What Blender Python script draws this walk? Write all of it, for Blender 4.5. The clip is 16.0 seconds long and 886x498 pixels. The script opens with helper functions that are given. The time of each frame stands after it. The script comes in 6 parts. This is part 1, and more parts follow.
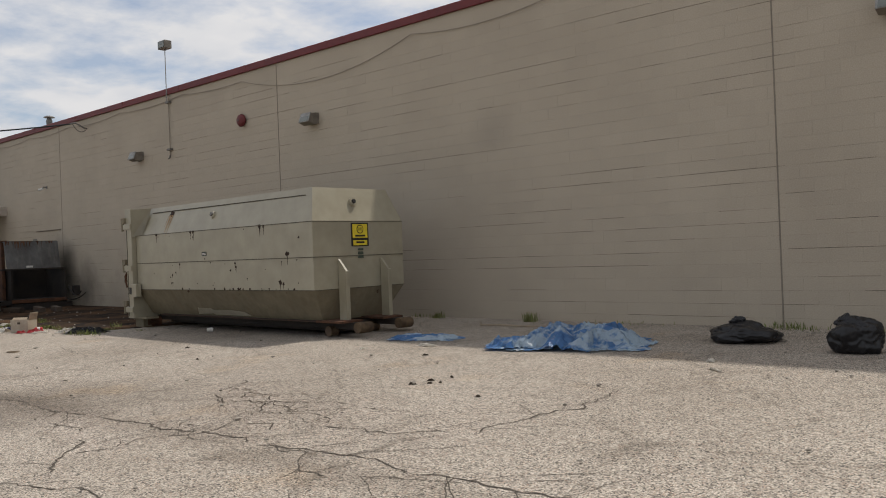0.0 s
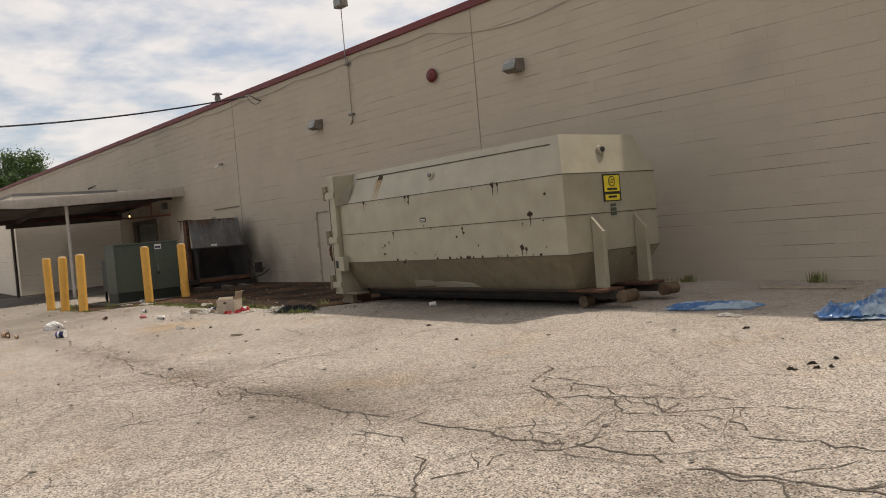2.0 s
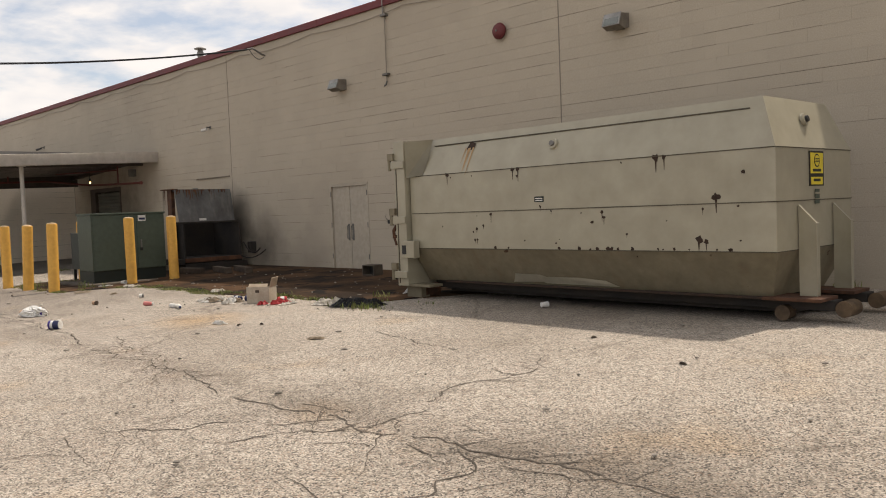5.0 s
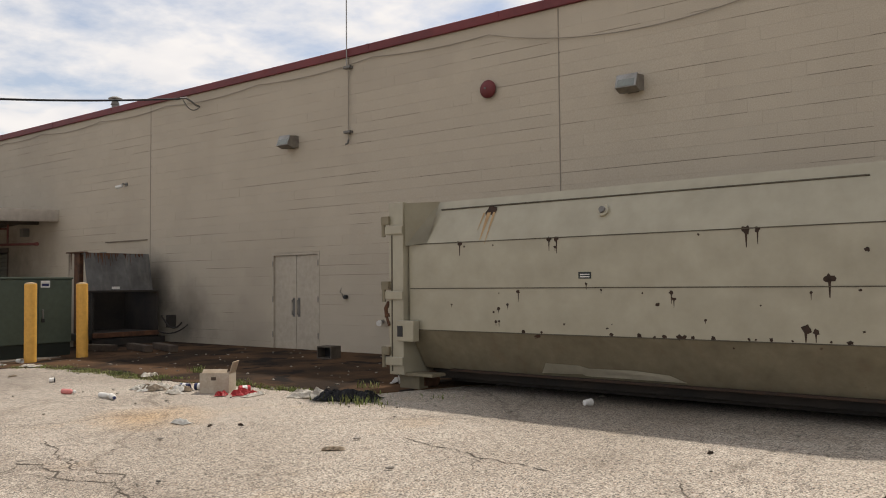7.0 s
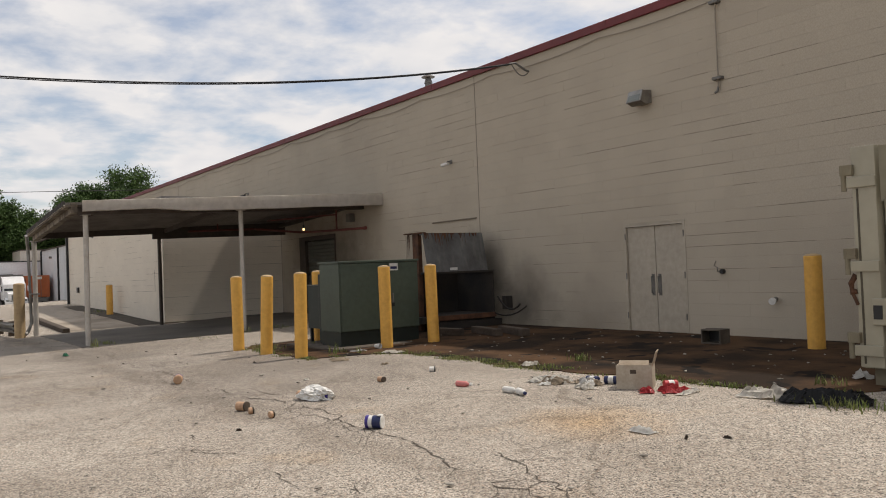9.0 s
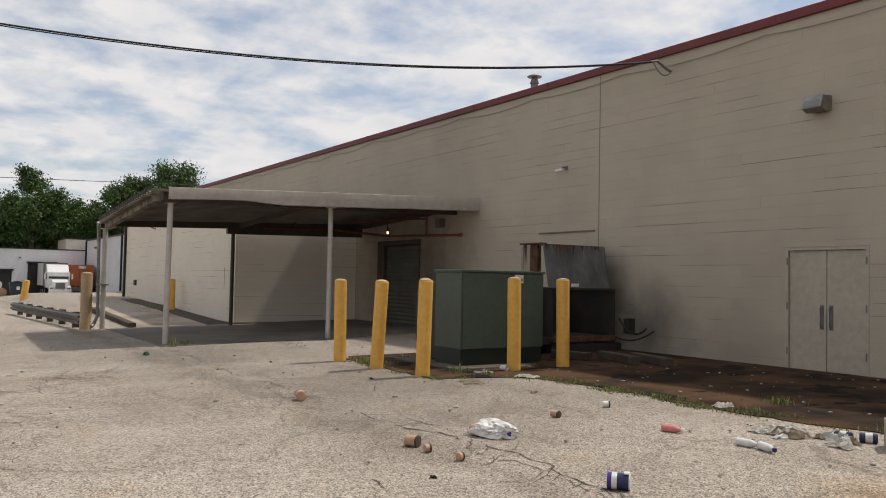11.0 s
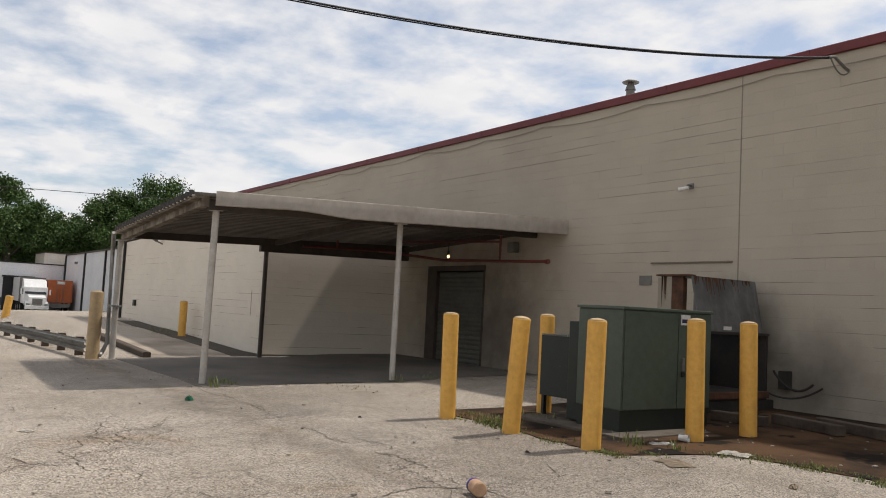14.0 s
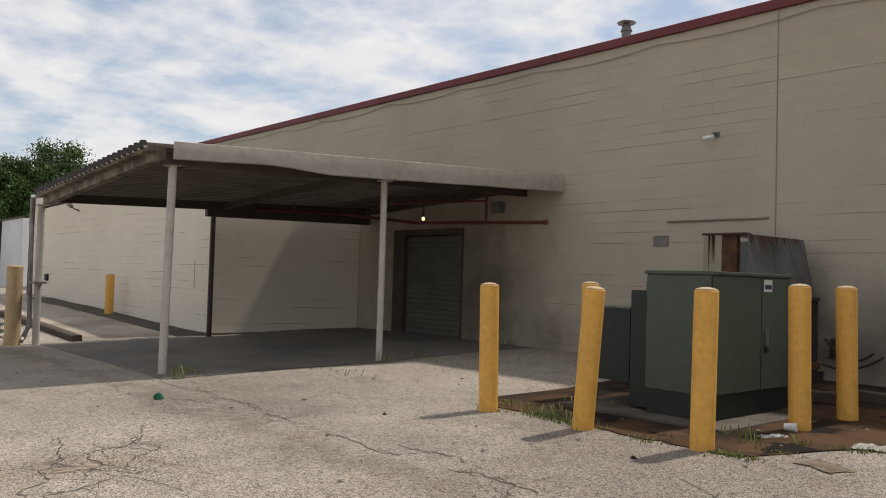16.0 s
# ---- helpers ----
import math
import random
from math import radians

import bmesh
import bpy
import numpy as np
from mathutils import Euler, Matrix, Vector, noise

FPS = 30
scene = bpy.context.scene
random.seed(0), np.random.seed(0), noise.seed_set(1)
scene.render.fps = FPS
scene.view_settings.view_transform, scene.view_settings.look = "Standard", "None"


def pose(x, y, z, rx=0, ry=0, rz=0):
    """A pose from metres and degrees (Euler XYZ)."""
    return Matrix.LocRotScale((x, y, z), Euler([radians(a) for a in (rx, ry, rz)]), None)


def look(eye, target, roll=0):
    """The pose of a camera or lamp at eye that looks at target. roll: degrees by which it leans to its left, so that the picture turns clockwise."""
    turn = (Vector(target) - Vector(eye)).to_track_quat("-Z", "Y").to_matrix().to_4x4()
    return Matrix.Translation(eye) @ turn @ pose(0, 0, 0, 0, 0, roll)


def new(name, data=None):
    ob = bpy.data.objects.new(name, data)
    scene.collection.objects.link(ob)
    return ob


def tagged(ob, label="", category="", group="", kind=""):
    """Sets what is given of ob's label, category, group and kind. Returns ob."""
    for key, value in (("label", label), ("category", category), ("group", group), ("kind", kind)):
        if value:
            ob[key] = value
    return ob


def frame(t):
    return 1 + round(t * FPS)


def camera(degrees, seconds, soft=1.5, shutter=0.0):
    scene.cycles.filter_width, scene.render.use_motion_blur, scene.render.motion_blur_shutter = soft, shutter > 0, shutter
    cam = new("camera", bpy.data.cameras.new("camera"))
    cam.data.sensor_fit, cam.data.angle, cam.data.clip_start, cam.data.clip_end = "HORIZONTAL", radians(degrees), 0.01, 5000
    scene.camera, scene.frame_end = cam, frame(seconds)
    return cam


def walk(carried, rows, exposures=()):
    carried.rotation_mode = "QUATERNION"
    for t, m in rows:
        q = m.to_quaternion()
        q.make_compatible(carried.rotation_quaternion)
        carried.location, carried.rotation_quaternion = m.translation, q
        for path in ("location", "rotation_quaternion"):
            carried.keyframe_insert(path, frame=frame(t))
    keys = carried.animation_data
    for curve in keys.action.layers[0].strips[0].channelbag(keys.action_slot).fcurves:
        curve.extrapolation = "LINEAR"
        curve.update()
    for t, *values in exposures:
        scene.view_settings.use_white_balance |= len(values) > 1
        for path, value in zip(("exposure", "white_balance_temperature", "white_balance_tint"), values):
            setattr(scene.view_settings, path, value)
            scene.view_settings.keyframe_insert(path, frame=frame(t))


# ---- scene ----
cam = camera(56.7, 16.0, 1.0)
PATH = [
    (0, (-0.35, 0.442, 1.356), (-1.667, 1.947, 1.362), -2.2),
    (0.5, (-0.979, 0.477, 1.345), (-2.354, 1.929, 1.343), -2.3),
    (1, (-1.641, 0.48, 1.343), (-3.079, 1.87, 1.327), -3.3),
    (1.5, (-2.28, 0.472, 1.327), (-3.808, 1.761, 1.279), -4.2),
    (2, (-3.0, 0.461, 1.347), (-4.538, 1.739, 1.292), -4.9),
    (2.5, (-3.603, 0.479, 1.319), (-5.095, 1.809, 1.257), -4.7),
    (3, (-4.259, 0.429, 1.328), (-5.789, 1.715, 1.252), -4.1),
    (3.2, (-4.478, 0.412, 1.332), (-6.019, 1.684, 1.244), -4.0),
    (5.3, (-7.228, 0.387, 1.4), (-8.6, 1.841, 1.325), -1.8),
    (5.5, (-7.461, 0.418, 1.389), (-8.783, 1.918, 1.342), -1.7),
    (6, (-8.13, 0.539, 1.389), (-9.331, 2.137, 1.45), -0.6),
    (6.5, (-8.752, 0.631, 1.402), (-9.927, 2.247, 1.496), -1.1),
    (6.9, (-9.304, 0.729, 1.396), (-10.502, 2.328, 1.487), -0.6),
    (7, (-9.441, 0.756, 1.395), (-10.652, 2.345, 1.481), -0.5),
    (7.5, (-10.081, 0.757, 1.395), (-11.412, 2.248, 1.475), -1.0),
    (8, (-10.788, 0.793, 1.407), (-12.279, 2.121, 1.511), -1.0),
    (8.5, (-11.441, 0.742, 1.404), (-13.033, 1.949, 1.495), -1.3),
    (9, (-12.102, 0.696, 1.409), (-13.744, 1.837, 1.455), -2.3),
    (9.5, (-12.729, 0.538, 1.398), (-14.428, 1.592, 1.417), -1.9),
    (9.7, (-12.966, 0.479, 1.391), (-14.693, 1.487, 1.403), -1.6),
    (11.8, (-15.548, 0.12, 1.426), (-17.208, 1.231, 1.533), 2.4),
    (12, (-15.82, 0.11, 1.427), (-17.493, 1.201, 1.54), 2.2),
    (12.5, (-16.504, 0.069, 1.447), (-18.214, 1.101, 1.57), 1.4),
    (13, (-17.201, 0.08, 1.436), (-18.874, 1.168, 1.564), 1.8),
    (13.5, (-17.788, 0.016, 1.437), (-19.441, 1.134, 1.573), 2.9),
    (14, (-18.491, -0.023, 1.448), (-20.141, 1.098, 1.594), 3.0),
    (14.5, (-19.196, -0.047, 1.425), (-20.896, 1.001, 1.53), 3.4),
    (15, (-19.867, -0.049, 1.44), (-21.561, 1.012, 1.508), 3.2),
    (15.5, (-20.513, -0.044, 1.431), (-22.158, 1.092, 1.494), 2.4),
    (16, (-21.135, -0.008, 1.448), (-22.651, 1.293, 1.519), 1.7),
]
walk(cam, [(t, look(eye, target, roll)) for t, eye, target, roll in PATH], [(0, -0.6, 6430, 11), (0.5, -0.46, 6530, 11), (1.2, -0.46, 6680, 12), (2.5, -0.36, 6930, 13), (5.0, -0.22, 6930, 13), (6.0, -0.3, 6730, 12), (7.5, -0.3, 6730, 12), (8.2, -0.52, 6630, 12), (8.6, -0.58, 6630, 12), (9.1, -0.42, 6630, 12), (12.5, -0.52, 6480, 11), (14.5, -0.32, 6480, 11), (16, -0.42, 6480, 11)])

# ---- world and sun ----
SUN = Vector((0.05, 0.56, 1.0)).normalized()
world = bpy.data.worlds.new("sky")
scene.world = world
world.use_nodes = True
wn, wl = world.node_tree.nodes, world.node_tree.links
wn.clear()
sky = wn.new("ShaderNodeTexSky")
sky.sky_type, sky.sun_disc = "NISHITA", False
sky.sun_elevation, sky.sun_rotation = math.asin(SUN.z), math.atan2(SUN.x, SUN.y)
sky_bg = wn.new("ShaderNodeBackground")
sky_bg.inputs[1].default_value = 0.15
wl.new(sky.outputs[0], sky_bg.inputs[0])
tc = wn.new("ShaderNodeTexCoord")
sep = wn.new("ShaderNodeSeparateXYZ")
wl.new(tc.outputs["Generated"], sep.inputs[0])
lift = wn.new("ShaderNodeMath")
lift.operation, lift.inputs[1].default_value = "ADD", 0.16
wl.new(sep.outputs[2], lift.inputs[0])
floor_z = wn.new("ShaderNodeMath")
floor_z.operation, floor_z.inputs[1].default_value = "MAXIMUM", 0.08
wl.new(lift.outputs[0], floor_z.inputs[0])
comb = wn.new("ShaderNodeCombineXYZ")
for i in (0, 1):
    dv = wn.new("ShaderNodeMath")
    dv.operation = "DIVIDE"
    wl.new(sep.outputs[i], dv.inputs[0])
    wl.new(floor_z.outputs[0], dv.inputs[1])
    wl.new(dv.outputs[0], comb.inputs[i])
cloud = wn.new("ShaderNodeTexNoise")
cloud.inputs["Scale"].default_value, cloud.inputs["Detail"].default_value, cloud.inputs["Roughness"].default_value = 3.3, 8, 0.55
cloud.inputs["Distortion"].default_value = 0.1
wl.new(comb.outputs[0], cloud.inputs["Vector"])
cover = wn.new("ShaderNodeValToRGB")
cover.color_ramp.elements[0].position, cover.color_ramp.elements[1].position = 0.36, 0.58
cover.color_ramp.elements[0].color = (0.28, 0.28, 0.28, 1)
wl.new(cloud.outputs[0], cover.inputs[0])
tone = wn.new("ShaderNodeTexNoise")
tone.inputs["Scale"].default_value, tone.inputs["Detail"].default_value = 5.0, 7
wl.new(comb.outputs[0], tone.inputs["Vector"])
tone_ramp = wn.new("ShaderNodeValToRGB")
tone_ramp.color_ramp.elements[0].position, tone_ramp.color_ramp.elements[0].color = 0.3, (0.87, 0.885, 0.91, 1)
tone_ramp.color_ramp.elements[1].position, tone_ramp.color_ramp.elements[1].color = 0.62, (1.0, 0.99, 0.98, 1)
wl.new(tone.outputs[0], tone_ramp.inputs[0])
cloud_bg = wn.new("ShaderNodeBackground")
cloud_bg.inputs[1].default_value = 1.14
wl.new(tone_ramp.outputs[0], cloud_bg.inputs[0])
wmix = wn.new("ShaderNodeMixShader")
wl.new(cover.outputs[0], wmix.inputs[0])
wl.new(sky_bg.outputs[0], wmix.inputs[1])
wl.new(cloud_bg.outputs[0], wmix.inputs[2])
wout = wn.new("ShaderNodeOutputWorld")
wl.new(wmix.outputs[0], wout.inputs[0])

sun_data = bpy.data.lights.new("sun", "SUN")
sun_data.energy, sun_data.angle, sun_data.color = 4.4, radians(2.0), (1.0, 0.94, 0.85)
sun = new("sun", sun_data)
sun.matrix_world = look(SUN * 80, (0, 0, 0))


# ---- materials ----
def material(name, base, dark=None, rough=0.7, metal=0.0, grain=25.0, patch=1.2, bump=0.15, mix=(0.35, 0.7), spec=0.4, streak=None, vary=0.0, speck=None, alpha=None, grime_shade=None):
    """A node material: a base colour, a darker one in patches of about 1/patch m, grain and relief.
    streak: (colour, amount) runs down the surface; speck: (colour, scale, threshold) small spots; vary: spread from piece to piece."""
    m = bpy.data.materials.new(name)
    m.use_nodes = True
    n, l = m.node_tree.nodes, m.node_tree.links
    b = n["Principled BSDF"]
    b.inputs["Roughness"].default_value, b.inputs["Metallic"].default_value = rough, metal
    b.inputs["Specular IOR Level"].default_value = spec
    dark = dark or tuple(c * 0.72 for c in base)
    co = n.new("ShaderNodeTexCoord").outputs["Object"]

    def noise_tex(scale, detail, vec=co, rough_=0.6):
        t = n.new("ShaderNodeTexNoise")
        t.inputs["Scale"].default_value, t.inputs["Detail"].default_value, t.inputs["Roughness"].default_value = scale, detail, rough_
        l.new(vec, t.inputs["Vector"])
        return t.outputs[0]

    def ramp(src, a, bb):
        r = n.new("ShaderNodeMapRange")
        r.inputs[1].default_value, r.inputs[2].default_value = a, bb
        l.new(src, r.inputs[0])
        return r.outputs[0]

    def mixed(fac, a, bb, kind="MIX"):
        x = n.new("ShaderNodeMix")
        x.data_type, x.blend_type = "RGBA", kind
        for s, v in ((x.inputs[0], fac), (x.inputs[6], a), (x.inputs[7], bb)):
            if isinstance(v, (int, float)):
                s.default_value = v
            elif isinstance(v, tuple):
                s.default_value = (*v, 1)
            else:
                l.new(v, s)
        return x.outputs[2]

    col = mixed(ramp(noise_tex(patch, 6), *mix), base, dark)
    g = noise_tex(grain, 4)
    col = mixed(ramp(g, 0.3, 0.75), col, mixed(1.0, col, (0.80, 0.79, 0.77), "MULTIPLY"))
    if streak:
        mp = n.new("ShaderNodeMapping")
        mp.inputs["Scale"].default_value = (1, 1, 0.09)
        l.new(co, mp.inputs[0])
        col = mixed(ramp(noise_tex(streak[2] if len(streak) > 2 else 3.0, 7, mp.outputs[0]), 0.52, 0.52 + 0.5 / max(streak[1], 0.05)), col, streak[0])
    if speck:
        col = mixed(ramp(noise_tex(speck[1], 3), speck[2], speck[2] + 0.03), col, speck[0])
    # noisy round blotches: wall grime, and shade put into the colour
    if grime_shade:
        for where, radius, tint, amount in grime_shade:
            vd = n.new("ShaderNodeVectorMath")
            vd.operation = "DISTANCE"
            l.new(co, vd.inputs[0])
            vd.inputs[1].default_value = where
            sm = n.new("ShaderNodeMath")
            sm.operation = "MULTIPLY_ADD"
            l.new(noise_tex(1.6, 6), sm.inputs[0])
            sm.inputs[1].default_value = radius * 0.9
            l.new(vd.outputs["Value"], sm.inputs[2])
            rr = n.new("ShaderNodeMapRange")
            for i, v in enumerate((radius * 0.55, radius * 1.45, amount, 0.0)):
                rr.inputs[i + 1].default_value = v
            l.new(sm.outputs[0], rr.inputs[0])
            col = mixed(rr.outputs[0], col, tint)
    if vary:
        oi = n.new("ShaderNodeObjectInfo")
        gi = n.new("ShaderNodeNewGeometry")
        ad = n.new("ShaderNodeMath")
        ad.operation = "ADD"
        l.new(oi.outputs["Random"], ad.inputs[0])
        l.new(gi.outputs["Random Per Island"], ad.inputs[1])
        fr = n.new("ShaderNodeMath")
        fr.operation = "FRACT"
        l.new(ad.outputs[0], fr.inputs[0])
        mr = n.new("ShaderNodeMapRange")
        mr.inputs[3].default_value, mr.inputs[4].default_value = 1 - vary, 1 + vary
        l.new(fr.outputs[0], mr.inputs[0])
        hs = n.new("ShaderNodeHueSaturation")
        l.new(mr.outputs[0], hs.inputs["Value"])
        l.new(col, hs.inputs["Color"])
        col = hs.outputs[0]
    l.new(col, b.inputs["Base Color"])
    if bump:
        bp = n.new("ShaderNodeBump")
        bp.inputs["Strength"].default_value, bp.inputs["Distance"].default_value = bump, 0.02
        l.new(g, bp.inputs["Height"])
        l.new(bp.outputs[0], b.inputs["Normal"])
    if alpha is not None:
        b.inputs["Alpha"].default_value = alpha
    return m


def asphalt_material(name, pale, mid, dark, crack=True):
    """Worn aggregate: pale and dark stones in a binder, stained patches, some painted-in shade, a net of hairline
    cracks.
    """
    m = bpy.data.materials.new(name)
    m.use_nodes = True
    n, l = m.node_tree.nodes, m.node_tree.links
    b = n["Principled BSDF"]
    b.inputs["Roughness"].default_value, b.inputs["Specular IOR Level"].default_value = 0.85, 0.3
    co = n.new("ShaderNodeTexCoord").outputs["Object"]

    def tex(kind, scale, **kw):
        t = n.new(kind)
        t.inputs["Scale"].default_value = scale
        for k, v in kw.items():
            t.inputs[k].default_value = v
        l.new(co, t.inputs["Vector"])
        return t

    def ramp(src, a, bb, lo=0.0, hi=1.0):
        r = n.new("ShaderNodeMapRange")
        for i, v in enumerate((a, bb, lo, hi)):
            r.inputs[i + 1].default_value = v
        l.new(src, r.inputs[0])
        return r.outputs[0]

    def mixed(fac, a, bb, kind="MIX"):
        x = n.new("ShaderNodeMix")
        x.data_type, x.blend_type = "RGBA", kind
        for s, v in ((x.inputs[0], fac), (x.inputs[6], a), (x.inputs[7], bb)):
            if isinstance(v, (int, float)):
                s.default_value = v
            elif isinstance(v, tuple):
                s.default_value = (*v, 1)
            else:
                l.new(v, s)
        return x.outputs[2]

    stones = tex("ShaderNodeTexVoronoi", 95.0)
    fine = tex("ShaderNodeTexVoronoi", 210.0)
    coarse = tex("ShaderNodeTexVoronoi", 34.0)
    sc = n.new("ShaderNodeSeparateColor")
    l.new(stones.outputs["Color"], sc.inputs[0])
    sf = n.new("ShaderNodeSeparateColor")
    l.new(fine.outputs["Color"], sf.inputs[0])
    sg = n.new("ShaderNodeSeparateColor")
    l.new(coarse.outputs["Color"], sg.inputs[0])
    col = mixed(ramp(sc.outputs[0], 0.2, 0.9), mid, pale)
    col = mixed(ramp(sc.outputs[1], 0.77, 0.83, 0, 0.9), col, dark)
    col = mixed(ramp(sc.outputs[2], 0.88, 0.92, 0, 0.6), col, (0.42, 0.29, 0.21))
    col = mixed(ramp(sg.outputs[0], 0.80, 0.86, 0, 0.22), col, dark)
    col = mixed(ramp(sg.outputs[1], 0.84, 0.90, 0, 0.22), col, (0.56, 0.50, 0.42))
    col = mixed(ramp(sf.outputs[0], 0.5, 0.9, 0, 0.6), col, mixed(1.0, col, (0.4, 0.385, 0.37), "MULTIPLY"))
    blotch = tex("ShaderNodeTexNoise", 9.0, Detail=6.0, Roughness=0.72)
    col = mixed(ramp(blotch.outputs[0], 0.47, 0.66, 0, 0.28), col, mixed(1.0, col, (0.62, 0.60, 0.57), "MULTIPLY"))
    big = tex("ShaderNodeTexNoise", 0.33, Detail=7.0, Roughness=0.62)
    col = mixed(ramp(big.outputs[0], 0.42, 0.72, 0, 0.75), col, mixed(1.0, col, (0.66, 0.63, 0.60), "MULTIPLY"))
    rust = tex("ShaderNodeTexNoise", 0.9, Detail=5.0)
    col = mixed(ramp(rust.outputs[0], 0.60, 0.78, 0, 0.5), col, mixed(1.0, col, (1.05, 0.86, 0.62), "MULTIPLY"))
    # local tints; the one at (-13.2, 9.5) also paints in the container's shadow
    for where, radius, tint, amount in (((-24.5, 6.2, 0.0), 5.0, (0.62, 0.61, 0.61), 0.9), ((-13.2, 9.5, 0.05), 2.5, (0.58, 0.56, 0.54), 0.85), ((-9.3, 4.0, -0.1), 1.7, (0.55, 0.53, 0.51), 0.75), ((-12.0, 4.2, -0.1), 1.0, (0.6, 0.58, 0.56), 0.7), ((-17.5, 6.0, 0.0), 0.8, (1.05, 0.82, 0.55), 0.8), ((-30.5, 5.0, -0.1), 4.6, (0.66, 0.66, 0.67), 0.9), ((-36.5, 2.5, -0.1), 3.6, (0.7, 0.69, 0.68), 0.85)):
        vd = n.new("ShaderNodeVectorMath")
        vd.operation = "DISTANCE"
        l.new(co, vd.inputs[0])
        vd.inputs[1].default_value = where
        sm = n.new("ShaderNodeMath")
        sm.operation = "MULTIPLY_ADD"
        l.new(tex("ShaderNodeTexNoise", 1.1, Detail=6.0).outputs[0], sm.inputs[0])
        sm.inputs[1].default_value = radius * 1.1
        l.new(vd.outputs["Value"], sm.inputs[2])
        col = mixed(ramp(sm.outputs[0], radius * 0.6, radius * 1.6, amount, 0.0), col, mixed(1.0, col, tint, "MULTIPLY"))
    # the old paving seam: a ragged soiled band along the lot
    sxyz = n.new("ShaderNodeSeparateXYZ")
    l.new(co, sxyz.inputs[0])
    wav = n.new("ShaderNodeMath")
    wav.operation = "MULTIPLY_ADD"
    l.new(tex("ShaderNodeTexNoise", 0.7, Detail=7.0, Roughness=0.65).outputs[0], wav.inputs[0])
    wav.inputs[1].default_value = -1.6
    l.new(sxyz.outputs[1], wav.inputs[2])
    off = n.new("ShaderNodeMath")
    off.operation, off.inputs[1].default_value = "SUBTRACT", 3.3
    l.new(wav.outputs[0], off.inputs[0])
    dist = n.new("ShaderNodeMath")
    dist.operation = "ABSOLUTE"
    l.new(off.outputs[0], dist.inputs[0])
    col = mixed(ramp(dist.outputs[0], 0.03, 0.34, 0.55, 0.0), col, mixed(1.0, col, (0.60, 0.57, 0.54), "MULTIPLY"))
    # hairline cracks: the edges of a warped cell pattern, broken up by a slow noise
    warp = tex("ShaderNodeTexNoise", 1.6, Detail=7.0, Roughness=0.65)
    wv = n.new("ShaderNodeVectorMath")
    wv.operation = "MULTIPLY_ADD"
    l.new(warp.outputs["Color"], wv.inputs[0])
    wv.inputs[1].default_value = (0.75, 0.75, 0.0)
    l.new(co, wv.inputs[2])
    for scale, reach, lo, hi in ((0.62, 0.010, 0.42, 0.52), (1.5, 0.013, 0.52, 0.60)):
        cell = n.new("ShaderNodeTexVoronoi")
        cell.feature = "DISTANCE_TO_EDGE"
        cell.inputs["Scale"].default_value = scale
        l.new(wv.outputs[0], cell.inputs["Vector"])
        some = n.new("ShaderNodeMath")
        some.operation = "MULTIPLY"
        soil = n.new("ShaderNodeMath")
        soil.operation = "MAXIMUM"
        l.new(ramp(cell.outputs["Distance"], reach * 0.35, reach, 0.5, 0.0), soil.inputs[0])
        l.new(ramp(cell.outputs["Distance"], 0.0, reach * 7, 0.12, 0.0), soil.inputs[1])
        l.new(soil.outputs[0], some.inputs[0])
        l.new(ramp(tex("ShaderNodeTexNoise", 0.45 + scale * 0.2, Detail=3.0).outputs[0], lo, hi), some.inputs[1])
        col = mixed(some.outputs[0], col, mixed(1.0, col, (0.34, 0.31, 0.28), "MULTIPLY"))
    height = ramp(stones.outputs["Distance"], 0.0, 0.6, 1.0, 0.0)
    bp = n.new("ShaderNodeBump")
    bp.inputs["Strength"].default_value, bp.inputs["Distance"].default_value = 0.06, 0.002
    l.new(height, bp.inputs["Height"])
    l.new(bp.outputs[0], b.inputs["Normal"])
    l.new(col, b.inputs["Base Color"])
    return m


M_ASPHALT = asphalt_material("worn asphalt", (0.64, 0.57, 0.48), (0.29, 0.256, 0.212), (0.06, 0.054, 0.047))
M_CRACK = material("crack fill", (0.12, 0.103, 0.086), grain=60, bump=0.3, rough=0.95, spec=0.1)
M_APRON = material("stained concrete", (0.095, 0.055, 0.031), (0.030, 0.021, 0.015), rough=0.95, grain=40, patch=0.75, bump=0.12, mix=(0.40, 0.60), spec=0.08, speck=((0.016, 0.013, 0.011), 1.3, 0.58))
M_DARKSLAB = material("dark concrete", (0.21, 0.187, 0.16), (0.12, 0.108, 0.095), rough=0.85, grain=45, patch=0.5, bump=0.12)
M_CONCRETE = material("pale concrete", (0.43, 0.37, 0.30), (0.20, 0.165, 0.13), rough=0.85, grain=35, patch=0.6, bump=0.1)
